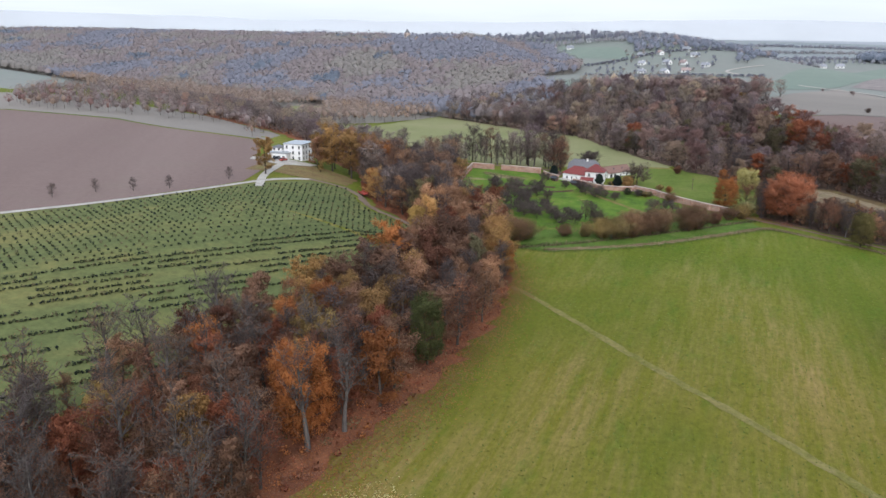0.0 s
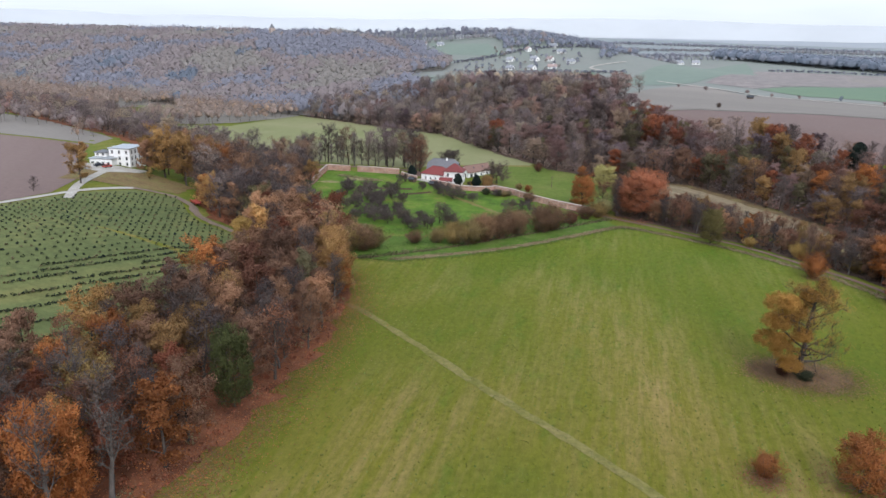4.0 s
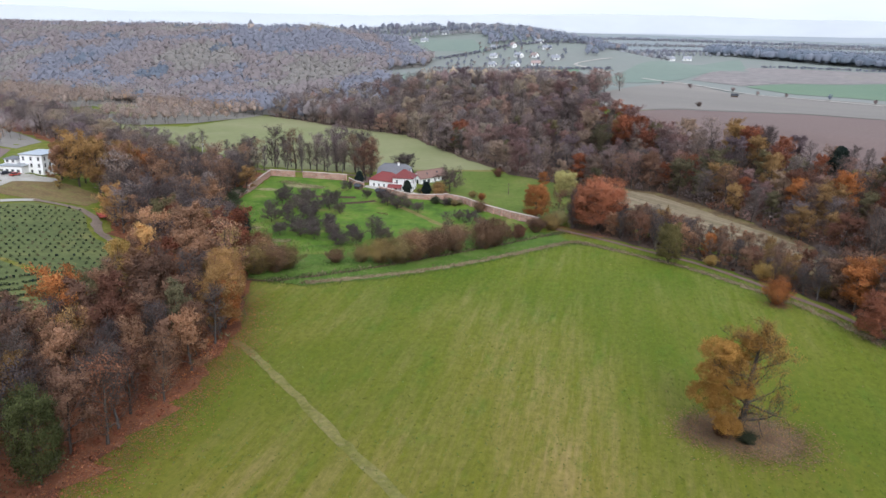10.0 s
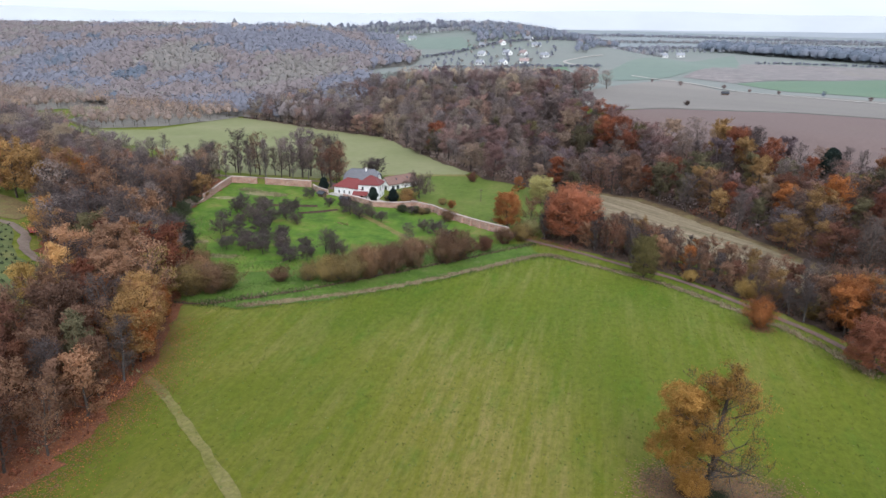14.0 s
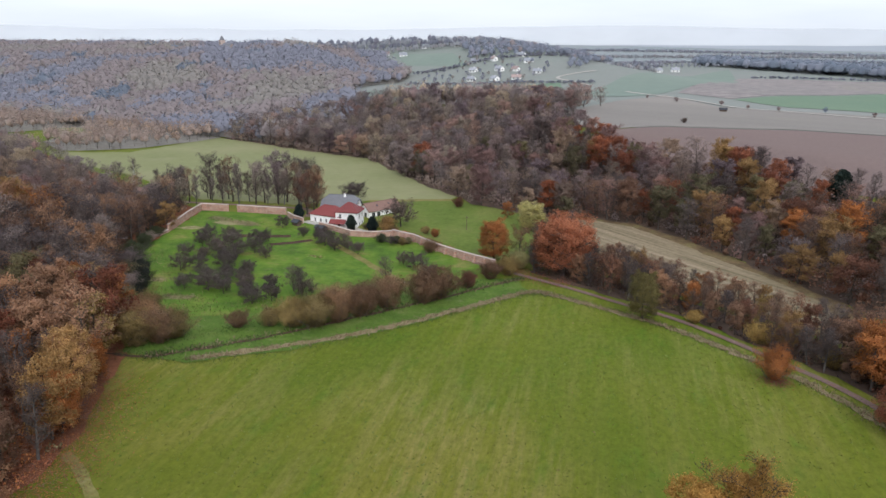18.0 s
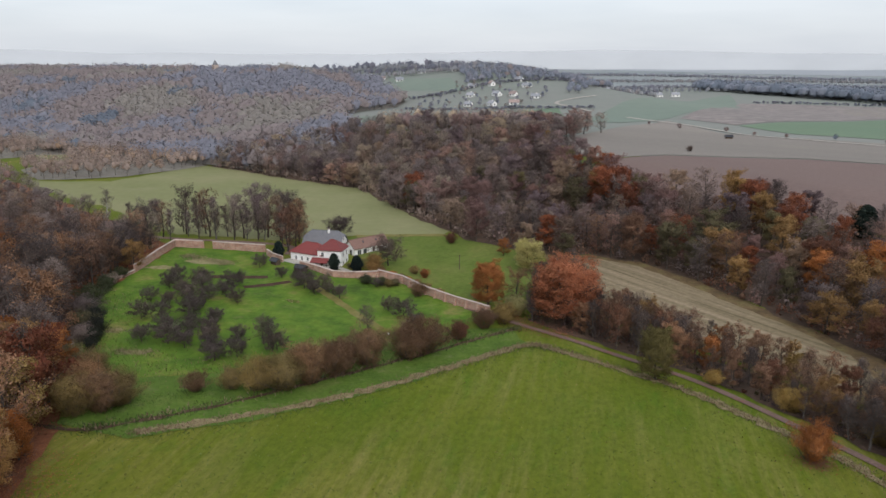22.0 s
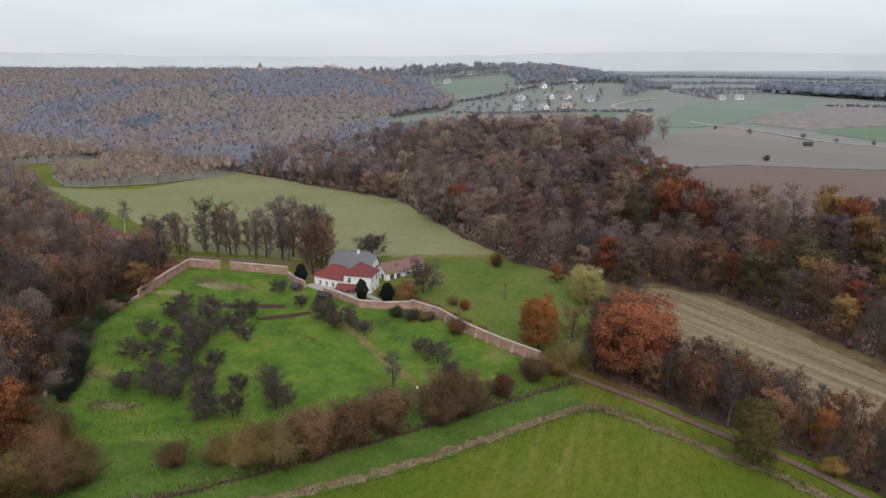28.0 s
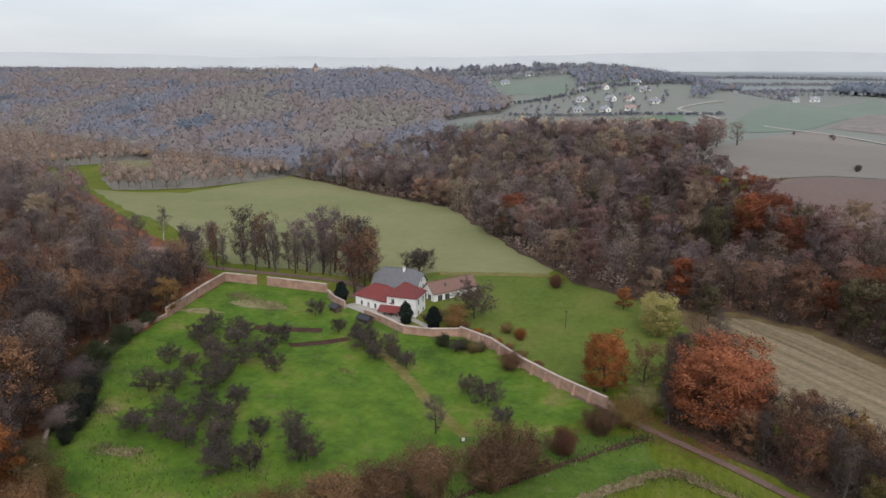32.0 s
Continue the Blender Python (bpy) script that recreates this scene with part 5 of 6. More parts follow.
def roof_mesh(length, width, eave, ridge, hip, over=0.5, hip_high=0.0, thick=0.22):
    """A hipped, half-hipped or gabled roof as a solid with thick eaves."""
    bm = bmesh.new()
    x0, x1, y0, y1, ym = -over, length + over, -over, width + over, width / 2
    drop = over * (ridge - eave) / (width / 2)
    e = eave - drop

    def ring(dz):
        base = [(x0, y0, e + dz), (x1, y0, e + dz), (x1, y1, e + dz), (x0, y1, e + dz)]
        if hip and not hip_high:
            top = [(hip, ym, ridge + dz), (length - hip, ym, ridge + dz)]
        else:
            top = [(x0 + (hip if hip_high else 0), ym, ridge + dz), (x1 - (hip if hip_high else 0), ym, ridge + dz)]
        return base, top

    if hip_high:
        k = (hip_high - eave) / (ridge - eave)
        lo, hi = -over + (width / 2 + over) * k, width + over - (width / 2 + over) * k
        zs = e + (ridge - e) * k
        pts = [(x0, y0, e), (x1, y0, e), (x1, y1, e), (x0, y1, e), (x0 + hip, ym, ridge), (x1 - hip, ym, ridge), (x0, y0 + (ym - y0) * k, zs), (x0, y1 - (y1 - ym) * k, zs), (x1, y0 + (ym - y0) * k, zs), (x1, y1 - (y1 - ym) * k, zs)]
        vs = [bm.verts.new((p[0], p[1], p[2] + thick)) for p in pts]
        for q in ((0, 1, 8, 5, 4, 6), (2, 3, 7, 4, 5, 9), (6, 4, 7), (8, 9, 5)):
            bm.faces.new([vs[i] for i in q])
    else:
        base, top = ring(thick)
        vs = [bm.verts.new(p) for p in base + top]
        for q in ((0, 1, 5, 4), (2, 3, 4, 5)) + (((1, 2, 5), (3, 0, 4)) if hip else ()):
            bm.faces.new([vs[i] for i in q])
    bmesh.ops.recalc_face_normals(bm, faces=bm.faces[:])
    if sum(f.normal.z for f in bm.faces) < 0:
        bmesh.ops.reverse_faces(bm, faces=bm.faces[:])
    r = bmesh.ops.extrude_face_region(bm, geom=bm.faces[:])
    bmesh.ops.translate(bm, verts=[g for g in r["geom"] if isinstance(g, bmesh.types.BMVert)], vec=(0, 0, -thick))
    bmesh.ops.recalc_face_normals(bm, faces=bm.faces[:])
    return bm


def wall_mesh(length, width, eave, ridge=None, foot=-2.0, half=None):
    """The body of a house; with a ridge it carries gables, cut off at the height half for half hips."""
    bm = bmesh.new()
    top = half or ridge
    ys = [(0, foot), (width, foot), (width, eave)]
    if ridge:
        if half:
            k = (half - eave) / (ridge - eave)
            ys += [(width - width / 2 * k, half - 0.1), (width / 2 * k, half - 0.1)]
        else:
            ys += [(width / 2, ridge - 0.1)]
    ys += [(0, eave)]
    a = [bm.verts.new((0, y, z)) for y, z in ys]
    b = [bm.verts.new((length, y, z)) for y, z in ys]
    n = len(ys)
    for i in range(n):
        bm.faces.new((a[i], a[(i + 1) % n], b[(i + 1) % n], b[i]))
    bm.faces.new(a[::-1])
    bm.faces.new(b)
    bmesh.ops.recalc_face_normals(bm, faces=bm.faces[:])
    return bm


def house(name, ox, oy, oz, turn, length, width, eave, ridge, hip=0.0, half=0.0, roof_mat=None, label="", walls=None, fronts=(), sides=(), backs=(), chimney=(), foot=-2.0, category="house", bars=True):
    """A house: walls, roof, ridge tiles, eaves board, windows on its front, right-hand and left-hand faces, chimneys."""
    root = new(name)
    root.matrix_basis = pose(ox, oy, oz, 0, 0, turn)
    part("wall", wall_mesh(length, width, eave, None if hip and not half else ridge, foot, half), walls or WHITE, root)
    roof = part("roof", roof_mesh(length, width, eave, ridge, hip, 0.5, half), roof_mat, root)
    run = (hip if hip and not half else -0.5 + (hip if half else 0))
    part("ridge_cap", boxed(run, width / 2 - 0.16, ridge + 0.12, length - run, width / 2 + 0.16, ridge + 0.34, bevel=0.08), roof_mat, roof)
    part("cornice", boxed(-0.14, -0.14, eave - 0.32, length + 0.14, width + 0.14, eave - 0.08, bevel=0.04), FRAME, root) if hip and not half else None
    for u, z, w, h in fronts:
        window(root, pose(0, 0, 0), u, z, w, h, bars)
    for u, z, w, h in sides:
        window(root, pose(length, 0, 0, 0, 0, 90), u, z, w, h, bars)
    for u, z, w, h in backs:
        window(root, pose(0, width, 0, 0, 0, -90), u, z, w, h, bars)
    for u, v, z in chimney:
        ch = part("chimney", boxed(u - 0.4, v - 0.4, z - 2.2, u + 0.4, v + 0.4, z, bevel=0.03), WHITE, root)
        part("chimney_cap", boxed(u - 0.52, v - 0.52, z - 0.05, u + 0.52, v + 0.52, z + 0.12, bevel=0.02), COPING, ch)
    return tagged(root, label, category)


wing = house("manor_wing", -142.6, 375.2, -1.0, -9, 14.5, 8.5, 3.9, 7.0, 4.2, 0, RED_TILE, "white plastered manor wing with red hipped roof",
             fronts=[(2.6, 0.9, 0.7, 1.3), (5.4, 0.9, 0.7, 1.3), (8.2, 0.9, 0.7, 1.3), (11.0, 0.9, 0.7, 1.3)])
tower = house("manor_house", -129.4, 372.4, -1.2, 8, 9.4, 8.2, 6.4, 9.4, 3.9, 0, RED_TILE, "white two-storey manor house with red pyramid roof",
              fronts=[(2.0, 3.7, 0.85, 1.5), (6.0, 3.7, 0.85, 1.5)], sides=[(2.2, 3.7, 0.85, 1.5), (6.2, 3.7, 0.85, 1.5), (2.2, 0.5, 0.85, 1.1), (6.2, 0.5, 0.85, 1.1)])
bm = bmesh.new()
vs = [bm.verts.new(p) for p in ((-2.2, -2.6, 1.7), (4.6, -2.6, 1.7), (4.6, 0.0, 3.0), (-2.2, 0.0, 3.0), (-2.2, -2.6, 1.88), (4.6, -2.6, 1.88), (4.6, 0.0, 3.18), (-2.2, 0.0, 3.18))]
for q in ((3, 2, 1, 0), (4, 5, 6, 7), (0, 1, 5, 4), (1, 2, 6, 5), (2, 3, 7, 6), (3, 0, 4, 7)):
    bm.faces.new([vs[i] for i in q])
part("porch_roof", bm, RED_TILE, tower, "red tiled lean-to porch roof")
for u in (-1.9, 0.2, 2.3, 4.3):
    part("porch_post", boxed(u - 0.09, -2.45, -0.4, u + 0.09, -2.27, 1.75, bevel=0.02), TIMBER, tower)
part("door", boxed(0.9, -0.08, -0.2, 2.1, 0.04, 2.0, bevel=0.02), TIMBER, tower)
house("barn", -143.8, 387.0, -1.0, 9, 15.4, 9.5, 3.9, 8.5, 2.6, 6.6, SLATE, "old white barn with grey half-hipped slate roof", fronts=[(13.2, 2.0, 0.6, 0.9)], sides=[(3.4, 2.4, 0.9, 1.1), (6.2, 2.4, 0.9, 1.1), (4.7, 5.0, 0.6, 0.8)], chimney=[(9.6, 4.2, 9.3)], category="barn")
cottage = house("cottage", -121.6, 388.2, -1.0, 62, 17, 6.6, 3.3, 6.0, 0, 0, OLD_TILE, "white gabled cottage with weathered tile roof")
for u, w in ((1.6, 1.5), (4.2, 1.5)):
    window(cottage, pose(0, 6.6, 0, 0, 0, -90), u, 0.5, w, 1.9)
for u, w, h in ((2.4, 1.6, 1.9), (5.2, 1.6, 1.9), (9.6, 0.9, 1.1), (14.2, 0.9, 1.1)):
    window(cottage, pose(0, 0, 0), u, 0.5 if h > 1.5 else 0.9, w, h)
for u in (5.5, 12.0):
    sk = part("skylight", boxed(-0.35, -0.5, 0, 0.35, 0.5, 0.12, bevel=0.02), DARKMETAL, cottage)
    sk.matrix_basis = pose(u, 1.6, 5.0, 40)

# yard, beds, paths
drape("yard", [(-146, 371), (-143, 376), (-129, 374), (-121, 373), (-121, 369), (-126, 366.2), (-134, 368.6), (-143, 371)], GRAVEL, 0.16, 3, "pale gravel yard before the manor", "yard")
drape("wall_path", band(smooth_line([(-121, 372), (-112, 368), (-102, 370), (-91, 366.6), (-79, 358), (-66, 350.4), (-53, 344), (-48, 339)]), 2.2), GRAVEL, 0.17, 3, "pale gravel path along the garden wall", "path")
drape("back_road", band(smooth_line([(-235, 386), (-207, 386), (-195, 388), (-184, 390), (-164, 393), (-150, 392), (-147, 380)]), 3.2), LANE, 0.18, 4, "grey lane behind the garden wall", "road")
drape("garden_path", band([(-124, 353), (-104, 338), (-88, 324), (-75, 314)], 3.0), TRACK, 0.15, 4, "worn straw-coloured path across the garden", "path", jag=0.3)
for patch in ([(-178, 356.5), (-171, 355), (-163, 357), (-158, 361), (-165, 364), (-175, 362)], [(-150.5, 285), (-147, 286), (-146.5, 289), (-151, 288)], [(-133, 273.5), (-127, 275.5), (-128, 278.5), (-134, 276)], [(-188, 342), (-178, 344), (-172, 348), (-180, 349)]):
    drape("dry_patch", patch, DRYPATCH, 0.15, 1.5, "patch of pale dry grass in the garden", "grass", jag=0.5)
drape("flower_bed", band([(-156, 343), (-147, 346.5), (-138, 351)], 3.6), EARTH, 0.16, 3, "bare dug garden bed", "garden bed", jag=0.2)
drape("flower_bed", band([(-139, 337.5), (-133, 343), (-128, 350)], 3.0), EARTH, 0.16, 3, "bare dug garden bed", "garden bed", jag=0.2)
drape("meadow_track", band(smooth_line([(-96, 198), (-88, 194), (-63, 176), (-45, 162), (-24, 148), (-3, 133), (30, 110)]), 2.2), TRACK, 0.05, 4, "trodden track across the meadow", "path", jag=0.35)
drape("brook", band(smooth_line([(-122, 236), (-111, 236), (-103, 244), (-95, 252), (-84, 266), (-72, 284), (-62, 298), (-50, 318), (-42, 331)]), 1.3), EARTH, 0.2, 3, "dark overgrown brook ditch", "ditch", jag=0.5)
drape("dry_margin", band(smooth_line([(-100, 240), (-88, 250), (-73, 264), (-58, 284), (-45, 304), (-36, 319), (-30, 318), (-12, 309), (6, 301), (24, 286), (40, 272), (52, 254)]), 2.3), DRYMARGIN, 0.16, 2, "dry brown grass margin of the meadow", "grass", jag=0.8)


def tufts(name, line, spread, count, tall, mats, seed, label):
    """Upright grass blades, joined, along a line."""
    nr = np.random.default_rng(seed)
    line = np.array(smooth_line(line))
    seg = nr.integers(0, len(line) - 1, count)
    k = nr.random((count, 1))
    xy = line[seg] * (1 - k) + line[seg + 1] * k + nr.normal(size=(count, 2)) * spread
    z = height(xy[:, 0], xy[:, 1]) + 0.1
    h = tall * nr.uniform(0.4, 1.2, count)
    t = nr.uniform(0, 6.28, count)
    w = 0.22 * h
    lean = nr.normal(size=(count, 2)) * 0.35 * h[:, None]
    d = np.stack([np.cos(t) * w, np.sin(t) * w], -1)
    a = np.column_stack([xy - d, z])
    b = np.column_stack([xy + d, z])
    c = np.column_stack([xy + lean + d * 0.3, z + h])
    e = np.column_stack([xy + lean - d * 0.3, z + h])
    v = np.stack([a, b, c, e], 1).reshape(-1, 3)
    ob = new(name, mesh_from(name, v, np.arange(4 * count).reshape(-1, 4), mats, nr.integers(0, len(mats), count)))
    return tagged(ob, label, "grass", kind="stuff")


def meadow_tufts(outline, count, tall, mats, seed, label):
    """Small uneven grass tufts strewn over a meadow."""
    nr = np.random.default_rng(seed)
    xs, ys = [p[0] for p in outline], [p[1] for p in outline]
    xy = np.column_stack([nr.uniform(min(xs), max(xs), count), nr.uniform(min(ys), max(ys), count)])
    xy = xy[[inside(outline, x, y) for x, y in xy.tolist()]]
    n = len(xy)
    z = height(xy[:, 0], xy[:, 1])
    h = tall * nr.uniform(0.3, 1.2, n) ** 1.5
    t = nr.uniform(0, 6.28, n)
    w = h * nr.uniform(0.5, 1.1, n)
    d = np.stack([np.cos(t) * w, np.sin(t) * w], -1)
    lean = nr.normal(size=(n, 2)) * 0.7 * h[:, None]
    a, b = np.column_stack([xy - d, z]), np.column_stack([xy + d, z])
    c, e = np.column_stack([xy + lean + d * 0.5, z + h]), np.column_stack([xy + lean - d * 0.6, z + h * 0.8])
    v = np.stack([a, b, c, e], 1).reshape(-1, 3)
    ob = new("meadow_tufts", mesh_from("meadow_tufts", v, np.arange(4 * n).reshape(-1, 4), mats, nr.integers(0, len(mats), n)))
    return tagged(ob, label, "grass", kind="stuff")


DRY = leaf_material("dry_reed", (0.26, 0.2, 0.11), (0.33, 0.26, 0.15), (0.4, 0.32, 0.2))
TUFTGREEN = leaf_material("tuft_green", (0.085, 0.125, 0.025), (0.115, 0.155, 0.03), (0.16, 0.18, 0.05))
MEADOWTUFT = leaf_material("meadow_tuft", (0.09, 0.1, 0.012), (0.13, 0.132, 0.02), (0.2, 0.17, 0.06))
REED = leaf_material("green_reed", (0.05, 0.1, 0.02), (0.075, 0.14, 0.03), (0.12, 0.17, 0.05))
MEADOW = [(-84, 60), (-82, 130), (-85, 165), (-92, 195), (-106, 226), (-98, 238), (-80, 255), (-60, 280), (-46, 303), (-36, 317), (-12, 307), (6, 299), (24, 284), (40, 269), (52, 250), (62, 225), (66, 160), (66, 60)]
meadow_tufts(MEADOW, 42000, 0.17, [TUFTGREEN, TUFTGREEN, MEADOWTUFT], 70, "short grass tufts over the meadow")
tufts("reeds", [(-111, 238), (-103, 245), (-95, 253), (-84, 267), (-72, 285), (-62, 299), (-50, 319), (-42, 331)], 1.2, 2600, 0.6, [DRY, REED, TUFTGREEN], 61, "green and dry reeds along the brook")
tufts("dry_grass", [(-100, 240), (-88, 250), (-73, 264), (-58, 284), (-45, 304), (-36, 319), (-30, 318), (-12, 309), (6, 301), (24, 286), (40, 272), (52, 254)], 1.0, 6500, 0.45, [DRY, DRY, DRY, BROWN], 62, "dry grass along the meadow edge")
tufts("rough_grass", [(-119, 238), (-100, 237), (-81, 252), (-61, 275), (-46, 300), (-36, 317), (-28, 318), (-10, 309), (8, 300), (26, 285), (42, 270), (54, 252)], 1.6, 9000, 0.3, [TUFTGREEN, TUFTGREEN, REED], 69, "rough green grass along the meadow edge")
tufts("ditch_herbs", [(-116, 246), (-104, 256), (-92, 270), (-80, 286), (-66, 305), (-54, 322)], 2.4, 5000, 0.32, [REED, TUFTGREEN], 63, "lush green herbs on the brook bank")

tufts("dry_grass", [(-182, 364), (-172, 361), (-160, 360)], 1.8, 2200, 0.4, [DRY, DRY, TUFTGREEN], 64, "patch of dry grass in the garden")
tufts("dry_grass", [(-153, 287), (-147, 287)], 1.0, 600, 0.4, [DRY, DRY, TUFTGREEN], 65, "patch of dry grass in the garden")
tufts("dry_grass", [(-136, 275), (-127, 277)], 1.2, 800, 0.4, [DRY, DRY, TUFTGREEN], 66, "patch of dry grass in the garden")
tufts("dry_grass", [(-118, 331), (-114, 331)], 0.7, 260, 0.35, [DRY, TUFTGREEN], 67, "patch of dry grass in the garden")
tufts("rough_grass", [(-170, 310), (-150, 290), (-130, 270), (-112, 268), (-96, 282)], 5.0, 3500, 0.4, [TUFTGREEN, TUFTGREEN, DRY], 68, "rough grass at the garden edge")

# ---------- the plantation ----------
rng = random.Random(77)
pts = []
ux, uy = 0.39, 0.92
for r in range(-12, 46):
    near = r < 28
    gap = 0.75 if near else 2.4
    for k in range(int(330 / gap)):
        a, b = k * gap - 40 + rng.uniform(-0.2, 0.2), 3.7 * r + rng.uniform(-0.25, 0.25)
        x, y = -128 + a * ux - b * uy, 10 + a * uy + b * ux
        if inside(PLANTATION, x, y) and rng.random() < 0.92 and (not near or noise.noise(Vector((x * 0.05, y * 0.03, r))) > -0.08):
            pts.append((x, y))
clumps("plantation_shrubs", pts, [rng.uniform(0.6, 1.25) for _ in pts], [GREEN, FIR, OLIVE], [rng.choices([0, 1, 2], (4, 2, 1.6))[0] for _ in pts], 12, 14, 0.25, "rows of small dark green plantation shrubs", "shrubs", 0.5, 0.5, 0.45)

# ---------- single trees and bushes ----------
rng = random.Random(31)


def make_oak():
    """An old oak: upright leader, spreading limbs, leaf masses in layers on one side, bare crooked limbs on the other."""
    r = random.Random(74)
    segs, tips = [], []
    p, rad = Vector((0, 0, -0.3)), 0.75
    nodes = []
    for i in range(11):
        q = p + Vector((0.16 * math.sin(i * 0.9) + 0.12, 0.12 * math.cos(i), 1.78))
        segs.append((p, q, rad, rad * 0.88, 0))
        p, rad = q, rad * 0.88
        nodes.append((q.copy(), rad))

    def limb(a, way, length, rad, level):
        steps = 5 if level == 1 else 3
        for i in range(steps):
            way = (way + Vector((r.uniform(-0.32, 0.32), r.uniform(-0.32, 0.32), r.uniform(-0.22, 0.34)))).normalized()
            b = a + way * (length / steps)
            segs.append((a, b, rad, rad * 0.76, min(level, 3)))
            a, rad = b, rad * 0.76
            if level < 4 and i:
                for _ in range(2 if level < 3 else 1):
                    side = Vector((r.uniform(-1, 1), r.uniform(-1, 1), r.uniform(-0.3, 0.9))).normalized()
                    limb(a, (way * 0.8 + side).normalized(), length * r.uniform(0.34, 0.5), rad * 0.6, level + 1)
        tips.append((a.copy(), level))

    for i in range(22):
        k = 0.16 + 0.84 * i / 21
        at, rd = nodes[min(10, int(k * 10.9))]
        ang = i * 2.399 + r.uniform(-0.3, 0.3)
        way = Vector((math.cos(ang), math.sin(ang), 0.15 + 0.75 * k ** 2)).normalized()
        limb(at, way, (8.0 - 4.6 * k ** 2) * r.uniform(0.85, 1.1), rd * 0.5, 1)
    root = new("oak_tree")
    part("trunk", wood_mesh("trunk", segs, [BARK, BARK], 1.25, 0.035), None, root)
    masses = ((-6.0, 0.5, 17.0, 3.2, 2.2), (-4.2, -2.5, 18.4, 2.4, 1.8), (-5.8, -1.5, 13.0, 3.3, 1.7), (-7.2, -2.0, 8.8, 3.5, 1.7), (-3.6, -4.0, 6.8, 3.2, 1.8), (-4.2, 3.5, 11.5, 3.3, 2.4), (-2.2, 1.0, 15.2, 2.8, 2.1), (-3.2, 4.5, 6.5, 3.0, 1.9), (-2.2, -5.4, 4.4, 2.6, 1.5), (0.6, 0.2, 19.6, 2.2, 1.3), (-0.5, -3.0, 11.0, 2.4, 1.4))
    nr = np.random.default_rng(75)
    dense, lean = [], []
    for x, y, z, w, h in masses:
        for _ in range(150):
            d = nr.normal(size=3)
            d *= nr.uniform(0.6, 1.05) / np.linalg.norm(d)
            dense.append((Vector((x + d[0] * w, y + d[1] * w, z + d[2] * h)), 2))
    for t in tips:
        if t[0].x > -4.5 and r.random() < (0.95 if t[0].z > 14 else 0.5):
            lean.append(t)
    part("crown", crown_mesh("crown", dense, 54000, 0.3, 0.125, 75, OAKLEAF), None, root, "dense ochre leaves on one side")
    part("crown", crown_mesh("crown", lean, 17000, 0.45, 0.11, 76, OAKLEAF), None, root, "thin ochre leaves on bare limbs")
    root["tall"] = 21
    return template(root)


plant(make_oak(), 17.9, 196.5, 20.3, "old solitary ochre oak, half bare, in the meadow", rng, turn=0)
plant(BIG[0], -30, 341, 19, "large round red-brown tree beside the lane", rng, COPPER, wide=1.3)
plant(BIG[1], -56, 350, 13.5, "round orange tree behind the garden wall", rng, ORANGE, wide=1.1)
plant(SPARSE[0], -48, 355, 12, "maroon thinning tree behind the garden wall", rng, MAROON, wide=1.3)
plant(BIG[0], -52, 392, 11, "pale green willow below the slope", rng, PALEGREEN, wide=1.25)
plant(LEAFY[1], -66, 408, 7, "small orange tree below the slope", rng, ORANGE, wide=1.3)
plant(BUSHES[1], -91.5, 419, 4.2, "reddish-brown bush on the meadow edge", rng, MAROON, category="bush")
plant(LEAFY[2], -41, 408, 12, "olive tree below the slope", rng, OLIVE, wide=1.2)
for x, y, h, m in ((-40, 386, 10, BROWN), (-36, 393, 9, GREY), (-33, 381, 9.5, GREY), (-30, 371, 10, MAROON), (-26, 360, 9, GREY), (-44, 372, 8, MAROON)):
    plant(rng.choice([SPARSE[0], SPARSE[1], BARE[1]]), x, y, h, "thinning brown tree below the slope", rng, m, "trees below the slope", 1.2)
plant(BUSHES[0], -45, 343, 6, "pale whitish leafy bush at the wall end", rng, PALEGREEN, category="bush")
plant(BIG[1], -1.5, 304.5, 12.5, "dense dull green tree beside the lane", rng, LANEOLIVE, wide=1.0)
plant(BUSHES[1], 29.6, 275, 7.0, "round orange-red bush at the meadow edge", rng, ORANGE, wide=0.95, category="bush")
plant(BIG[0], 51.5, 256, 11.5, "orange-red tree beside the lane", rng, COPPER, wide=1.2)
plant(BIG[1], 60, 273, 15, "tall orange tree beside the lane", rng, ORANGE, wide=1.15)
plant(BIG[0], 52, 281, 13.5, "orange-brown tree beside the lane", rng, ORANGE, wide=1.1)
plant(LEAFY[1], 45.5, 290, 11, "pinkish-brown tree beside the lane", rng, PINKBROWN, wide=1.35)
plant(BUSHES[0], 43.5, 285.5, 4.5, "yellow bush beside the lane", rng, YELLOW, category="bush")
plant(BUSHES[2], 12, 306.5, 3.6, "yellow bush beside the lane", rng, YELLOW, category="bush")
plant(LEAFY[0], 56, 292, 12, "ochre tree beside the lane", rng, OCHRE, wide=1.3)
plant(BUSHES[0], 27.5, 296.5, 5.5, "yellow bush beside the lane", rng, YELLOW, category="bush")
plant(BUSHES[1], 9, 150, 4.2, "small orange bush in the meadow", rng, ORANGE, category="bush")
plant(BIG[0], 24, 151, 10.5, "orange-red tree in the meadow", rng, ORANGE, wide=1.0)
plant(BIG[1], 33, 158, 8.5, "orange tree in the meadow", rng, ORANGE, wide=1.0)


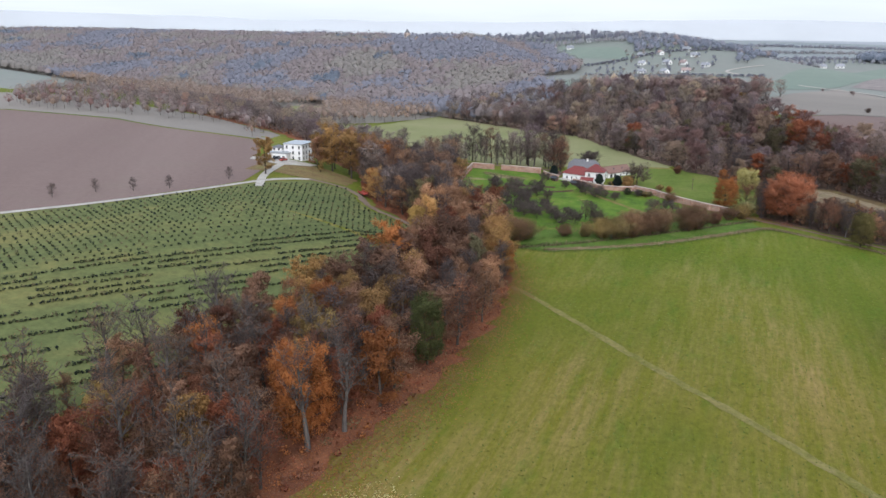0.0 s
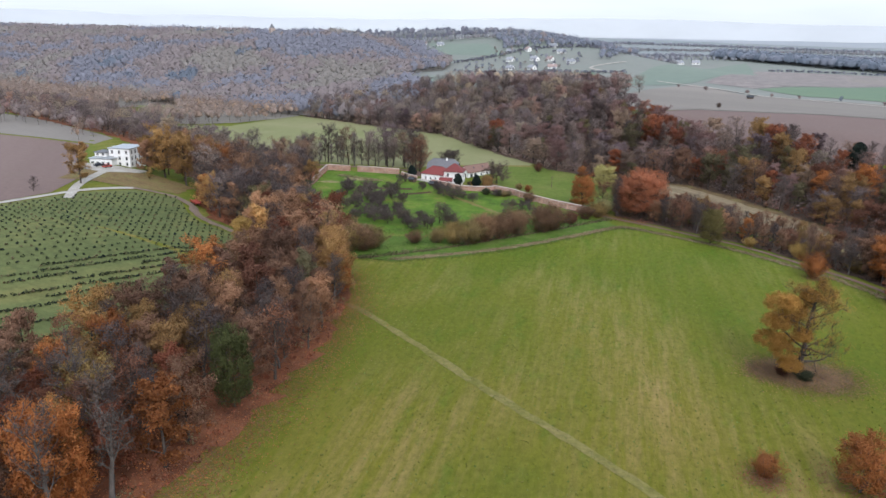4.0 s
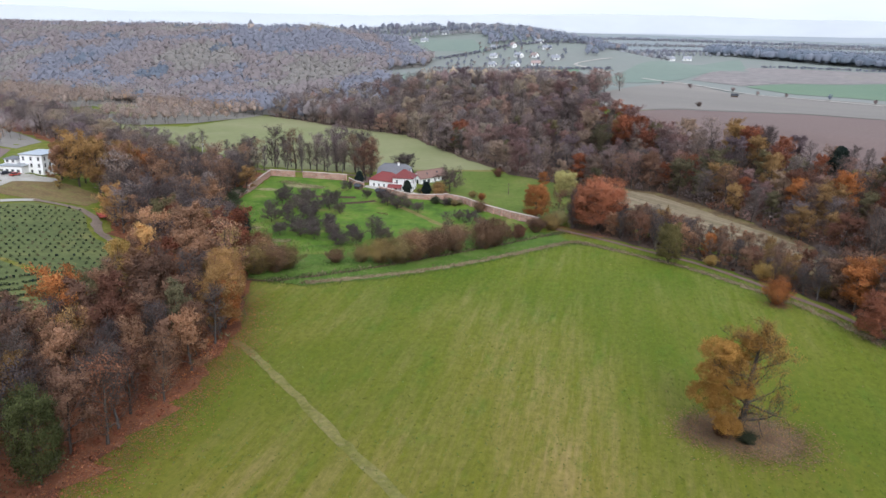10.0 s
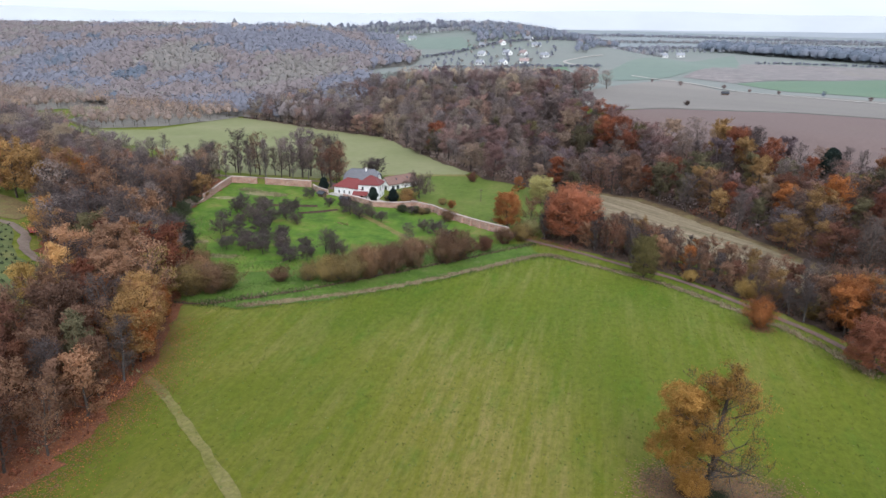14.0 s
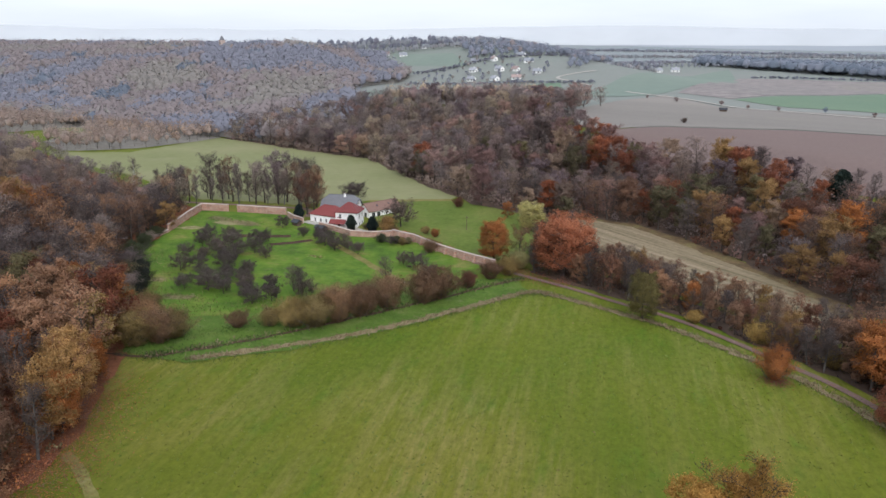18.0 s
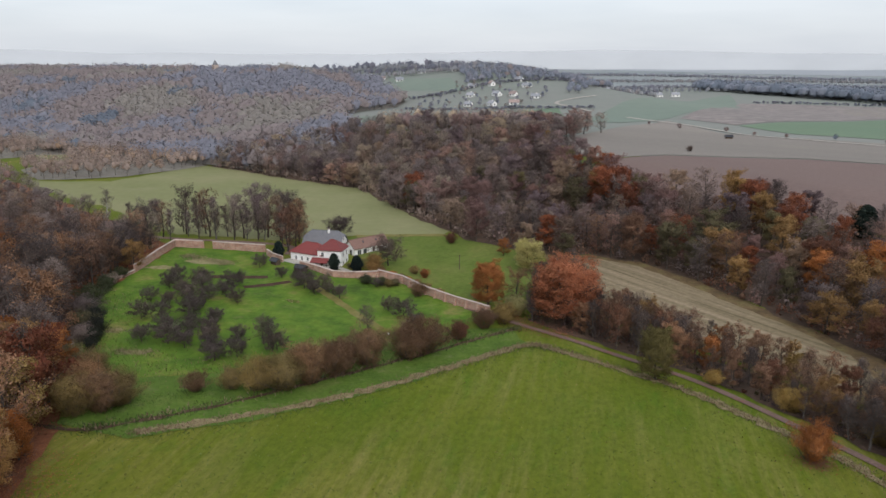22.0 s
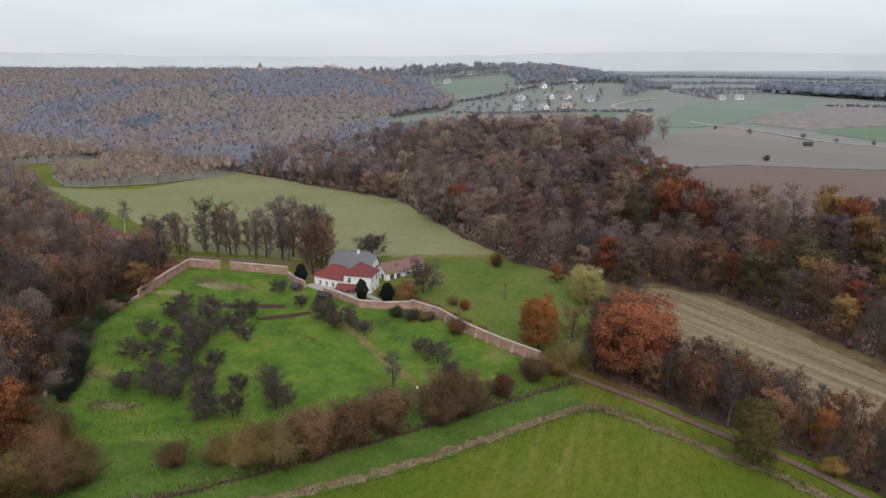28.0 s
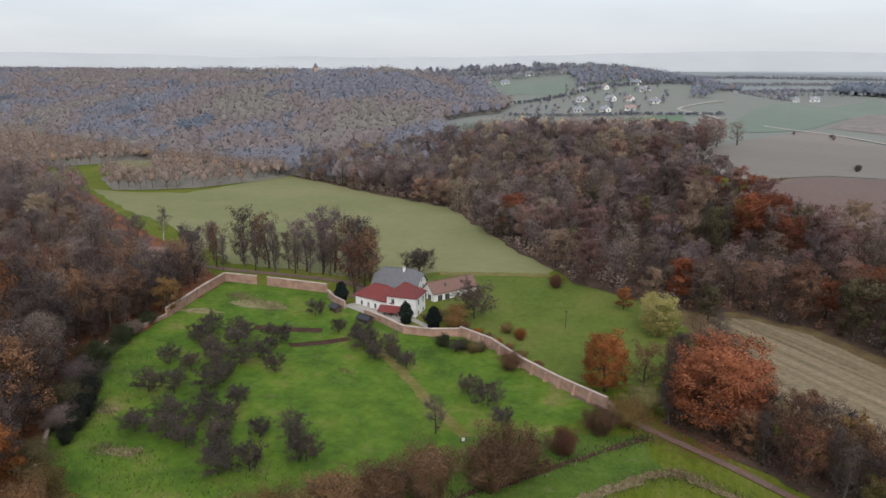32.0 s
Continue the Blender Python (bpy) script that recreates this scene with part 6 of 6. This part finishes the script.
def fallen(name, centres, count, size, mats, seed, label):
    """Fallen leaves lying flat on the ground, thinning out from each centre."""
    nr = np.random.default_rng(seed)
    c = np.array(centres)
    pick = nr.integers(0, len(c), count)
    xy = c[pick, :2] + nr.normal(size=(count, 2)) * c[pick, 2:3] * 0.5
    p = np.column_stack([xy, height(xy[:, 0], xy[:, 1]) + 0.16 + 0.05 * nr.random(count)])
    t = nr.uniform(0, 6.28, count)
    s = size * nr.uniform(0.5, 1.3, count)
    a = np.column_stack([np.cos(t) * s, np.sin(t) * s, nr.normal(size=count) * 0.15 * s])
    b = np.column_stack([-np.sin(t) * s * 0.7, np.cos(t) * s * 0.7, nr.normal(size=count) * 0.15 * s])
    v = np.stack([p - a, p + b, p + a, p - b], 1).reshape(-1, 3)
    ob = new(name, mesh_from(name, v, np.arange(4 * count).reshape(-1, 4), mats, nr.integers(0, len(mats), count)))
    return tagged(ob, label, "leaves", kind="stuff")


plant(BUSHES[0], 19.5, 193.6, 2.2, "low dark bush at the foot of the oak", rng, GREEN, wide=1.4, category="bush")
plant(BUSHES[1], 14.8, 194.8, 2.0, "low brown bush at the foot of the oak", rng, MAROON, wide=1.5, category="bush")
fallen("fallen_leaves", [(20, 196, 9), (17, 197, 7), (24, 197, 8), (13, 196, 6)], 26000, 0.16, [BROWN, BROWN, OCHRE, OLIVE], 81, "brown fallen leaves under the oak")
fallen("fallen_leaves", [(30, 274, 3.5), (9, 149, 4), (28, 152, 8), (24, 153, 7)], 5000, 0.14, [RUST, BROWN], 82, "rust fallen leaves in the meadow")
EDGE = [(-87, 40), (-86, 80), (-84, 105), (-84, 130), (-87, 160), (-93, 190), (-103, 208), (-111, 224)]
EDGE = [(ax + (bx - ax) * k / 6, ay + (by - ay) * k / 6, 9.0) for (ax, ay), (bx, by) in zip(EDGE[:-1], EDGE[1:]) for k in range(6)]
fallen("fallen_leaves", [(-46, 339, 6), (-38, 335, 7), (-30, 331, 6), (-52, 343, 4)], 5000, 0.16, [RUST, RUST, BROWN], 84, "rust fallen leaves on the lane")
fallen("fallen_leaves", [(-72, 88, 5), (-76, 84, 4), (-68, 86, 4)], 900, 0.2, [YELLOW, PALEGREEN], 85, "pale yellow fallen leaves on the meadow grass")
fallen("fallen_leaves", EDGE, 34000, 0.15, [RUST, ORANGE, BROWN], 83, "rust fallen leaves along the wood edge")

FRUIT = [(-157, 313), (-149, 312), (-152, 322), (-141, 321), (-150, 330), (-138, 326), (-131, 322), (-143, 301), (-137, 306), (-126, 291), (-125, 302), (-116, 287), (-112, 282), (-127, 284), (-160, 326), (-120, 345), (-114, 348), (-155, 336), (-154, 310), (-158, 318), (-151, 316), (-146, 318), (-146, 323), (-146, 327), (-163, 334), (-137, 320), (-136, 302), (-129, 297), (-133, 290), (-121, 283), (-133, 297), (-143, 297), (-148, 298), (-121, 294), (-129, 305), (-121, 299), (-108, 278), (-104, 282), (-111, 293), (-97, 290), (-132, 327), (-135, 283), (-104, 340), (-84, 334), (-77, 330), (-70, 321), (-142, 336), (-124, 350), (-139, 312), (-142, 306)]
orchard = []
for x, y in FRUIT:
    if any(math.hypot(x - u, y - v) < 5.6 for u, v in orchard):
        continue
    orchard.append((x, y))
    plant(rng.choice(APPLE), x, y, rng.uniform(3.7, 5.0), "old bare grey fruit tree in the garden", rng, GREY, "fruit trees of the garden", rng.uniform(0.95, 1.2))
for x, y, h, mat, word in ((-101, 261, 4.6, BUSHBROWN, "brown"), (-94, 265, 4.8, BUSHOLIVE, "olive-brown"), (-88, 267, 6.0, BUSHOLIVE, "olive-brown"), (-83, 269, 6.6, BUSHOLIVE, "olive-brown"), (-79, 275, 7.2, BUSHBROWN, "brown"), (-75, 281, 6.6, BUSHBROWN, "brown"),
                           (-71, 290, 7.0, BUSHBROWN, "reddish-brown"), (-63, 297, 7.0, BUSHBROWN, "reddish-brown"), (-60, 303, 7.4, BUSHBROWN, "reddish-brown"), (-55, 316, 5.0, MAROON, "dark reddish"), (-51, 328, 5.5, BUSHBROWN, "brown"), (-47, 334, 6.0, BUSHOLIVE, "olive"),
                           (-118, 242, 8.5, BUSHOLIVE, "olive"), (-114, 246, 8.0, BUSHBROWN, "brown"), (-112, 250, 7.0, BUSHOLIVE, "olive"), (-122, 250, 9.0, BUSHBROWN, "brown"), (-126, 256, 8.0, BUSHOLIVE, "olive"), (-110, 344, 3.2, GREY, "grey"), (-114, 341, 4.0, GREY, "grey"),
                           (-98, 356, 3.0, GREY, "grey"), (-94, 358, 2.8, BUSHOLIVE, "olive"), (-147, 360, 4.2, GREY, "grey"), (-133, 352, 3.6, GREY, "grey"), (-108, 377, 5.0, OCHRE, "ochre"), (-86, 372, 3.2, ORANGE, "orange"), (-91, 375, 3.0, BUSHOLIVE, "olive"), (-81, 352, 4.5, BUSHBROWN, "brown"), (-113, 375, 3.2, OLIVE, "olive")):
    plant(rng.choice(APPLE if mat is GREY else BUSHES), x, y, h * (1.3 if -92 < x < -56 and y < 320 else 1), f"{word} rounded garden bush", rng, mat, "garden bushes", rng.uniform(0.92, 1.08), category="bush")
for x, y, h, mat, word in ((-113, 371.5, 2.6, OCHRE, "ochre"), (-107, 372.5, 3.4, OCHRE, "golden ochre"), (-103, 372, 2.2, BUSHBROWN, "brown"), (-98, 370, 1.8, ORANGE, "orange-brown"), (-94, 368.6, 1.7, BUSHBROWN, "brown"), (-90, 366.6, 1.6, ORANGE, "orange-brown"), (-86, 364, 1.8, BUSHBROWN, "brown"), (-81, 360.6, 2.0, BUSHOLIVE, "olive"), (-75, 357, 1.8, BUSHBROWN, "brown"), (-116, 373, 2.0, OLIVE, "green"), (-103, 358.5, 3.0, GREEN, "dark green"), (-97, 359, 2.8, GREEN, "dark green"), (-92.5, 360, 2.4, OLIVE, "olive")):
    plant(rng.choice(BUSHES), x, y, h, f"{word} shrub along the garden wall", rng, mat, "shrubs along the garden wall", rng.uniform(1.1, 1.5), category="shrub")
plant(APPLE[1], -104, 381, 9.0, "round bare tree beside the cottage", rng, GREY, wide=0.95)
plant(APPLE[0], -139.5, 411, 8.5, "round bare tree behind the barn", rng, GREY, wide=1.1)
for x, y, h in ((-81, 312, 8), (-101, 292, 8), (-98, 289, 7.5), (-103, 293, 8)):
    plant(BARE[1], x, y, h, "bare brown tree in the garden", rng, GREY, wide=1.2)
for x, y, h in ((-212, 387, 14), (-207, 396, 20), (-194, 395, 19), (-187, 398, 13), (-179, 398, 17), (-173, 400, 22), (-170, 403, 21), (-162, 400, 18), (-157, 399, 20), (-152, 398, 17), (-150, 392, 15)):
    plant(rng.choice(BARE + SPARSE + SPARSE), x, y, h + 2, "tall bare tree behind the garden wall", rng, rng.choice([GREY, MISTY_PLUM, BROWN]), "trees behind the garden wall", 1.0)
for x, y, h in ((-210, 398, 15), (-203, 392, 12), (-199, 399, 17), (-190, 394, 12), (-184, 399, 15), (-176, 396, 13), (-175, 403, 20), (-168, 397, 17), (-165, 405, 20), (-160, 404, 22), (-154, 402, 19), (-218, 392, 13), (-224, 398, 15), (-230, 402, 13), (-206, 384, 14), (-213, 380, 15), (-220, 384, 14), (-226, 388, 13), (-202, 398, 18), (-196, 390, 15), (-188, 391, 19), (-181, 394, 20), (-171, 397, 20), (-158, 395, 18), (-233, 392, 14), (-210, 374, 13)):
    plant(rng.choice([BARE[0], BARE[2], BARE[2], SPARSE[0]]), x, y, h, "slender bare tree behind the garden wall", rng, rng.choice([GREY, SLATEBROWN, MISTY_PLUM]), "trees behind the garden wall", 0.75)
SIDE = [(-184, 306), (-172, 292), (-158, 277), (-144, 262), (-150, 256), (-172, 272), (-196, 300), (-206, 330), (-202, 368), (-192, 345), (-186, 325)]
for x, y in scatter(SIDE, 4.2, rng):
    plant(rng.choice(BARE + SPARSE), x, y, rng.uniform(8, 13), "dark bare twiggy tree beside the garden", rng, rng.choice([GREY, GREY, SLATEBROWN, BROWN]), "trees beside the garden", rng.uniform(0.95, 1.25))
plant(LEAFY[3], -187, 340, 11, "golden yellow tree beside the garden wall", rng, OCHRE, wide=1.1)
for x, y, h in ((-150, 283, 5.5), (-146, 278, 4.5), (-155, 288, 6), (-143, 273, 3.8), (-160, 292, 4)):
    plant(BUSHES[0], x, y, h, "dark ivy-grown bush at the garden edge", rng, IVY, "dark bushes at the garden edge", 0.8, category="bush")
for x, y, h in ((-120.5, 368.5, 6.5), (-111, 368, 7.0), (-147.5, 374.5, 6.8)):
    plant(FIRS[1], x, y, h, "dark evergreen yew beside the manor", rng, wide=1.0)
plant(SPARSE[1], -149, 384, 18, "large reddish bare tree beside the barn", rng, MAROON, wide=1.25)
plant(BIG[1], -108, 213, 16, "golden orange tree at the wood edge", rng, GOLD, wide=0.8)
plant(BIG[0], -101.5, 203, 11.5, "orange tree at the wood edge", rng, ORANGE, wide=0.9)
plant(BIG[1], -113, 224, 10, "rust-orange tree at the wood edge", rng, BRIGHT, wide=0.8)
plant(FIRS[1], 62, 424, 12, "dark fir on the slope edge", rng, wide=1.15)
plant(LEAFY[0], -205, 352, 12, "yellow autumn tree behind the garden wall", rng, YELLOW, wide=1.1)
for x, y in ((-200, 322), (-214, 346), (-262, 408)):
    plant(BIRCHES, x, y, 15, "white-stemmed bare birch among trees", rng)
for x, y, h in ((-150, 277, 5), (-156, 284, 6), (-163, 291, 7), (-168, 298, 5), (-172, 304, 6), (-141, 265, 5), (-178, 316, 5), (-181, 322, 4), (-184, 330, 4)):
    plant(rng.choice(BUSHES), x, y, h, "dark ivy-grown bush over the garden wall", rng, rng.choice([GREEN, SLATEBROWN, OLIVE]), "dark bushes beside the garden wall", 1.2, category="bush")
# pole in the meadow
pole = new("wooden_pole")
pole.matrix_basis = pose(-77, 385, gz(-77, 385))
bm = bmesh.new()
bmesh.ops.create_cone(bm, cap_ends=True, segments=10, radius1=0.14, radius2=0.1, depth=6, matrix=Matrix.Translation((0, 0, 2.8)))
part("post", bm, TIMBER, pole)
part("crossarm", boxed(-0.7, -0.06, 5.2, 0.7, 0.06, 5.35), TIMBER, pole)
tagged(pole, "weathered wooden pole in the meadow", "pole")
gate = new("garden_gate")
gate.matrix_basis = pose(-73.5, 311.5, gz(-73.5, 311.5), 0, 0, 35)
for u in (-1.3, 1.3):
    part("post", boxed(u - 0.08, -0.08, -0.2, u + 0.08, 0.08, 1.5, bevel=0.02), TIMBER, gate)
for z in (0.4, 0.8, 1.2):
    part("rail", boxed(-1.3, -0.03, z, 1.3, 0.03, z + 0.1), TIMBER, gate)
part("sign_board", boxed(-1.15, -0.09, 0.6, -0.55, -0.05, 1.3), WHITE, gate, "small white board")
tagged(gate, "wooden field gate with a small white board", "gate")
shed = house("garden_shed", -146, 366, gz(-146, 366), -20, 3.2, 2.2, 1.6, 2.3, 0, 0, DARKMETAL, "small dark open garden shed", TIMBER, foot=-0.4, category="shed")
lean = house("lean_to", -133.5, 362.5, gz(-133, 362.5), -10, 4.0, 2.2, 1.4, 2.1, 0, 0, DARKMETAL, "low dark timber shelter below the terrace", TIMBER, foot=-0.4, category="shed")

# ---------- the villa ----------
VG = gz(-255, 292)
villa = house("villa", -256.7, 284.8, VG - 0.4, 10, 10, 12, 8.2, 9.0, 4.6, 0, ZINC, "white three-storey villa with low hipped zinc roof",
              fronts=[(u, z, 0.9, 1.4) for u in (1.6, 5.0, 8.4) for z in (0.6, 3.2, 5.9)], sides=[(u, z, 0.9, 1.4) for u in (1.6, 4.5, 7.5, 10.4) for z in (0.6, 3.2, 5.9)], backs=[(u, z, 1.0, 1.5) for u in (2.5, 6.5) for z in (0.5, 3.0, 5.5)], category="villa")
annex = house("villa_annex", -263.0, 279.7, VG - 0.4, 10, 10.6, 8.5, 4.0, 4.5, 3.6, 0, ZINC, "low white villa annex with flat roof", fronts=[(u, 0.9, 1.2, 1.7) for u in (1.4, 3.9, 6.4, 8.9)], backs=[(2.5, 1.0, 1.0, 1.5), (5.5, 1.0, 1.0, 1.5)], category="house", foot=-2.0)
attic = house("villa_attic", -262.3, 282.4, VG + 4.2, 10, 5.4, 5.2, 1.8, 2.5, 2.3, 0, SLATE, "dark-roofed attic storey on the villa annex", fronts=[(1.3, 0.5, 1.0, 0.9), (3.9, 0.5, 1.0, 0.9)], category="house", foot=-0.6)
drape("villa_drive", band(smooth_line([(-217, 222), (-231, 240), (-240, 259), (-246, 272), (-249, 283)]), 3.4), GRAVEL, 0.22, 4, "pale gravel drive to the villa", "road")
drape("villa_yard", [(-268, 275), (-257, 280), (-246, 283), (-238, 288), (-236, 280), (-243, 266), (-252, 266), (-264, 268)], GRAVEL, 0.2, 4, "pale gravel yard before the villa", "yard")


def car(x, y, turn, paint, label):
    root = new("car")
    root.matrix_basis = pose(x, y, gz(x, y) + 0.2, 0, 0, turn)
    bm = box(bmesh.new(), -2.1, -0.85, 0.3, 2.1, 0.85, 0.85, bevel=0.15)
    part("body", bm, paint, root)
    cab = part("cabin", box(bmesh.new(), -1.4, -0.75, 0.8, 0.9, 0.75, 1.42, bevel=0.22), PANE, root)
    part("roof", box(bmesh.new(), -1.1, -0.66, 1.4, 0.6, 0.66, 1.47, bevel=0.03), paint, cab)
    for u in (-1.3, 1.3):
        for v in (-0.78, 0.78):
            b2 = bmesh.new()
            bmesh.ops.create_cone(b2, cap_ends=True, segments=14, radius1=0.32, radius2=0.32, depth=0.2, matrix=pose(u, v, 0.32, 90))
            part("wheel", b2, RUBBER, root)
    return tagged(root, label, "car")


car(-253.5, 275, 70, CARPAINT, "dark parked car on the villa drive")
car(-249.5, 275.5, 80, REDPAINT, "red parked car on the villa drive")
trailer = new("trailer")
trailer.matrix_basis = pose(-192, 259, gz(-192, 259) + 0.2, 0, 0, -35)
part("bed", boxed(-3.4, -1.1, 0.7, 3.4, 1.1, 1.0, bevel=0.04), REDPAINT, trailer)
for v in (-1.08, 1.08):
    part("side_board", boxed(-3.4, v - 0.05, 1.0, 3.4, v + 0.05, 1.5), REDPAINT, trailer)
part("drawbar", boxed(3.4, -0.1, 0.7, 5.2, 0.1, 0.85), DARKMETAL, trailer)
for u in (-1.6, 1.6):
    for v in (-0.95, 0.95):
        b2 = bmesh.new()
        bmesh.ops.create_cone(b2, cap_ends=True, segments=14, radius1=0.42, radius2=0.42, depth=0.25, matrix=pose(u, v, 0.4, 90))
        part("wheel", b2, RUBBER, trailer)
tagged(trailer, "red flatbed farm trailer beside the track", "trailer")
drape("leaf_strewn_ground", [(-247, 246), (-222, 252), (-205, 266), (-212, 284), (-236, 284), (-252, 268)], BARKBED, 0.15, 5, "brown leaf-strewn ground before the villa", "leaf litter", jag=0.8)
plant(LEAFY[0], -232, 243, 16, "orange-brown tree beside the villa drive", rng, OCHRE, wide=1.05)
for x, y in ((-243, 200), (-268, 167), (-262, 181), (-236, 225), (-252, 190)):
    plant(BARE[1], x, y, 5.2, "bare roadside fruit tree", rng, GREY, "roadside fruit trees", 1.2)
for x, y, h, mat in ((-238, 287, 17, OCHRE), (-234, 282, 16, PINKBROWN), (-240, 293, 18, SLATEBROWN), (-228, 286, 22, OCHRE), (-222, 291, 24, PINKBROWN), (-215, 283, 23, OCHRE), (-232, 293, 20, SLATEBROWN), (-213, 295, 22, OCHRE), (-208, 287, 21, PINKBROWN), (-226, 274, 6, YELLOW)):
    plant(rng.choice(LEAFY), x, y, h, "tall ochre autumn tree beside the villa", rng, mat, "trees beside the villa", 0.9)

# ---------- hamlet, chapel house and village ----------
def cottage_far(x, y, turn, length, width, eave, ridge, roof_mat, label, tall_extra=0.0):
    h = house("cottage", x, y, gz(x, y), turn, length, width, eave, ridge, 0, 0, roof_mat, label,
              fronts=[(length * 0.25, 0.9, 1.2, 1.4), (length * 0.7, 0.9, 1.2, 1.4)], sides=[(width * 0.5, 0.9, 1.2, 1.4)], backs=[(width * 0.3, 0.9, 1.1, 1.3), (width * 0.7, 0.9, 1.1, 1.3)], chimney=[(length * 0.6, width * 0.5, ridge + 0.9)], bars=False)
    h["group"] = "village houses"
    return h


rng = random.Random(88)
house("chapel_house", -240, 716, gz(-236, 718), -20, 10, 7, 4.2, 7.5, 0, 0, SLATE, "white farmhouse with grey roof below the hill", fronts=[(2.5, 1, 1.2, 1.5), (7, 1, 1.2, 1.5)], backs=[(2, 1, 1, 1.3), (5, 1, 1, 1.3)])
for x, y in ((-247, 928), (-277, 1040), (-254, 1050), (-232, 990), (-196, 931), (-225, 1070), (-210, 985), (-221, 931), (-262, 985), (-205, 1030), (-180, 965)):
    cottage_far(x, y, rng.uniform(-50, 30), rng.uniform(8, 12), 6.4, 2.8, 5.6, rng.choice([FAR_SLATE, FAR_TILE, FAR_SLATE]), "white village house with pitched roof")
for i in range(26):
    k = i / 25
    x, y = -640 + 600 * k + rng.uniform(-12, 12), 1018 + 265 * k + rng.uniform(-35, 25)
    cottage_far(x, y, rng.uniform(-60, 40), rng.uniform(8, 12), 6.6, 3.2, 6.4, rng.choice([FAR_SLATE, FAR_TILE, FAR_SLATE]), "pale ridge village house with pitched roof")
church = new("church")
cx, cy = -611, 990
church.matrix_basis = pose(cx, cy, gz(cx, cy), 0, 0, -25)
part("nave", wall_mesh(22, 10, 8, 13, -3), COPING, church).matrix_basis = pose(3, -5, 0)
part("nave_roof", roof_mesh(22, 10, 8, 13, 0, 0.4), SLATE, church).matrix_basis = pose(3, -5, 0)
part("tower", boxed(-3.2, -3.2, -3, 3.2, 3.2, 17, bevel=0.1), COPING, church)
bm = bmesh.new()
bmesh.ops.create_cone(bm, cap_ends=True, segments=8, radius1=3.8, radius2=0.3, depth=6, matrix=Matrix.Translation((0, 0, 20)))
part("spire", bm, SLATE, church)
for v in (-3.25, 3.25):
    part("belfry_opening", boxed(-0.7, v - 0.05, 12, 0.7, v + 0.05, 15), DARKMETAL, church)
tagged(church, "village church with tower on the ridge", "church")
house("field_shed", 20, 672, gz(20, 672), 10, 4.5, 3, 1.6, 2.5, 0, 0, DARKMETAL, "dark field shed on the plateau", TIMBER, category="shed")
plant(BUSHES[1], -1.5, 587, 3.0, "lone dark bush on the field edge", rng, GREY, category="bush")
house("cottage", -241, 376, gz(-236, 378), 20, 12, 7, 3.2, 6.4, 0, 0, OLD_TILE, "house with weathered red roof among trees", fronts=[(3, 0.9, 1, 1.2), (8, 0.9, 1, 1.2)])

# ---------- the distance ----------
def far_ridge(radius, base, tall, seed, mat, label):
    """A long low range of hills at the rim of the country."""
    n = 150
    v, f = [], []
    for i in range(n):
        a = radians(-75 + 170 * i / (n - 1))
        x, y = math.sin(a - 0.35) * radius, 150 + math.cos(a - 0.35) * radius
        top = base + tall * (0.62 + 0.38 * noise.noise(Vector((a * 2.2, seed, 0))) + 0.12 * noise.noise(Vector((a * 9, seed, 3))))
        v += [(x, y, -60), (x, y, top), (x * 1.06, y * 1.06, top - 25)]
    for i in range(n - 1):
        j = 3 * i
        f += [(j, j + 3, j + 4, j + 1), (j + 1, j + 4, j + 5, j + 2)]
    ob = new("backdrop", mesh_from("backdrop", v, f, [mat], None, True))
    return tagged(ob, label, "hills", kind="structure")


# Haze is painted into the hill colour, and a faint glow added.
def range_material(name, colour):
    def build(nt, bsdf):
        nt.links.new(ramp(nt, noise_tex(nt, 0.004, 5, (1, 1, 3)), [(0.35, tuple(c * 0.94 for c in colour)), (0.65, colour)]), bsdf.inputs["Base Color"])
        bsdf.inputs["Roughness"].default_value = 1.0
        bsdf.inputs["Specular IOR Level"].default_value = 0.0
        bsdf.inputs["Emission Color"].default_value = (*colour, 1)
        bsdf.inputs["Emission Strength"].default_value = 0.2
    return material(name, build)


far_ridge(2900, 22, 48, 2.0, range_material("hazed_hills", (0.29, 0.308, 0.33)), "distant backdrop hills, pale blue with painted haze")
far_ridge(4000, 60, 95, 5.0, range_material("hazed_farthest_hills", (0.46, 0.472, 0.485)), "farthest backdrop hills, painted faint with haze")

for t in TEMPLATES:
    for o in (*t.children_recursive, t):
        bpy.data.objects.remove(o)
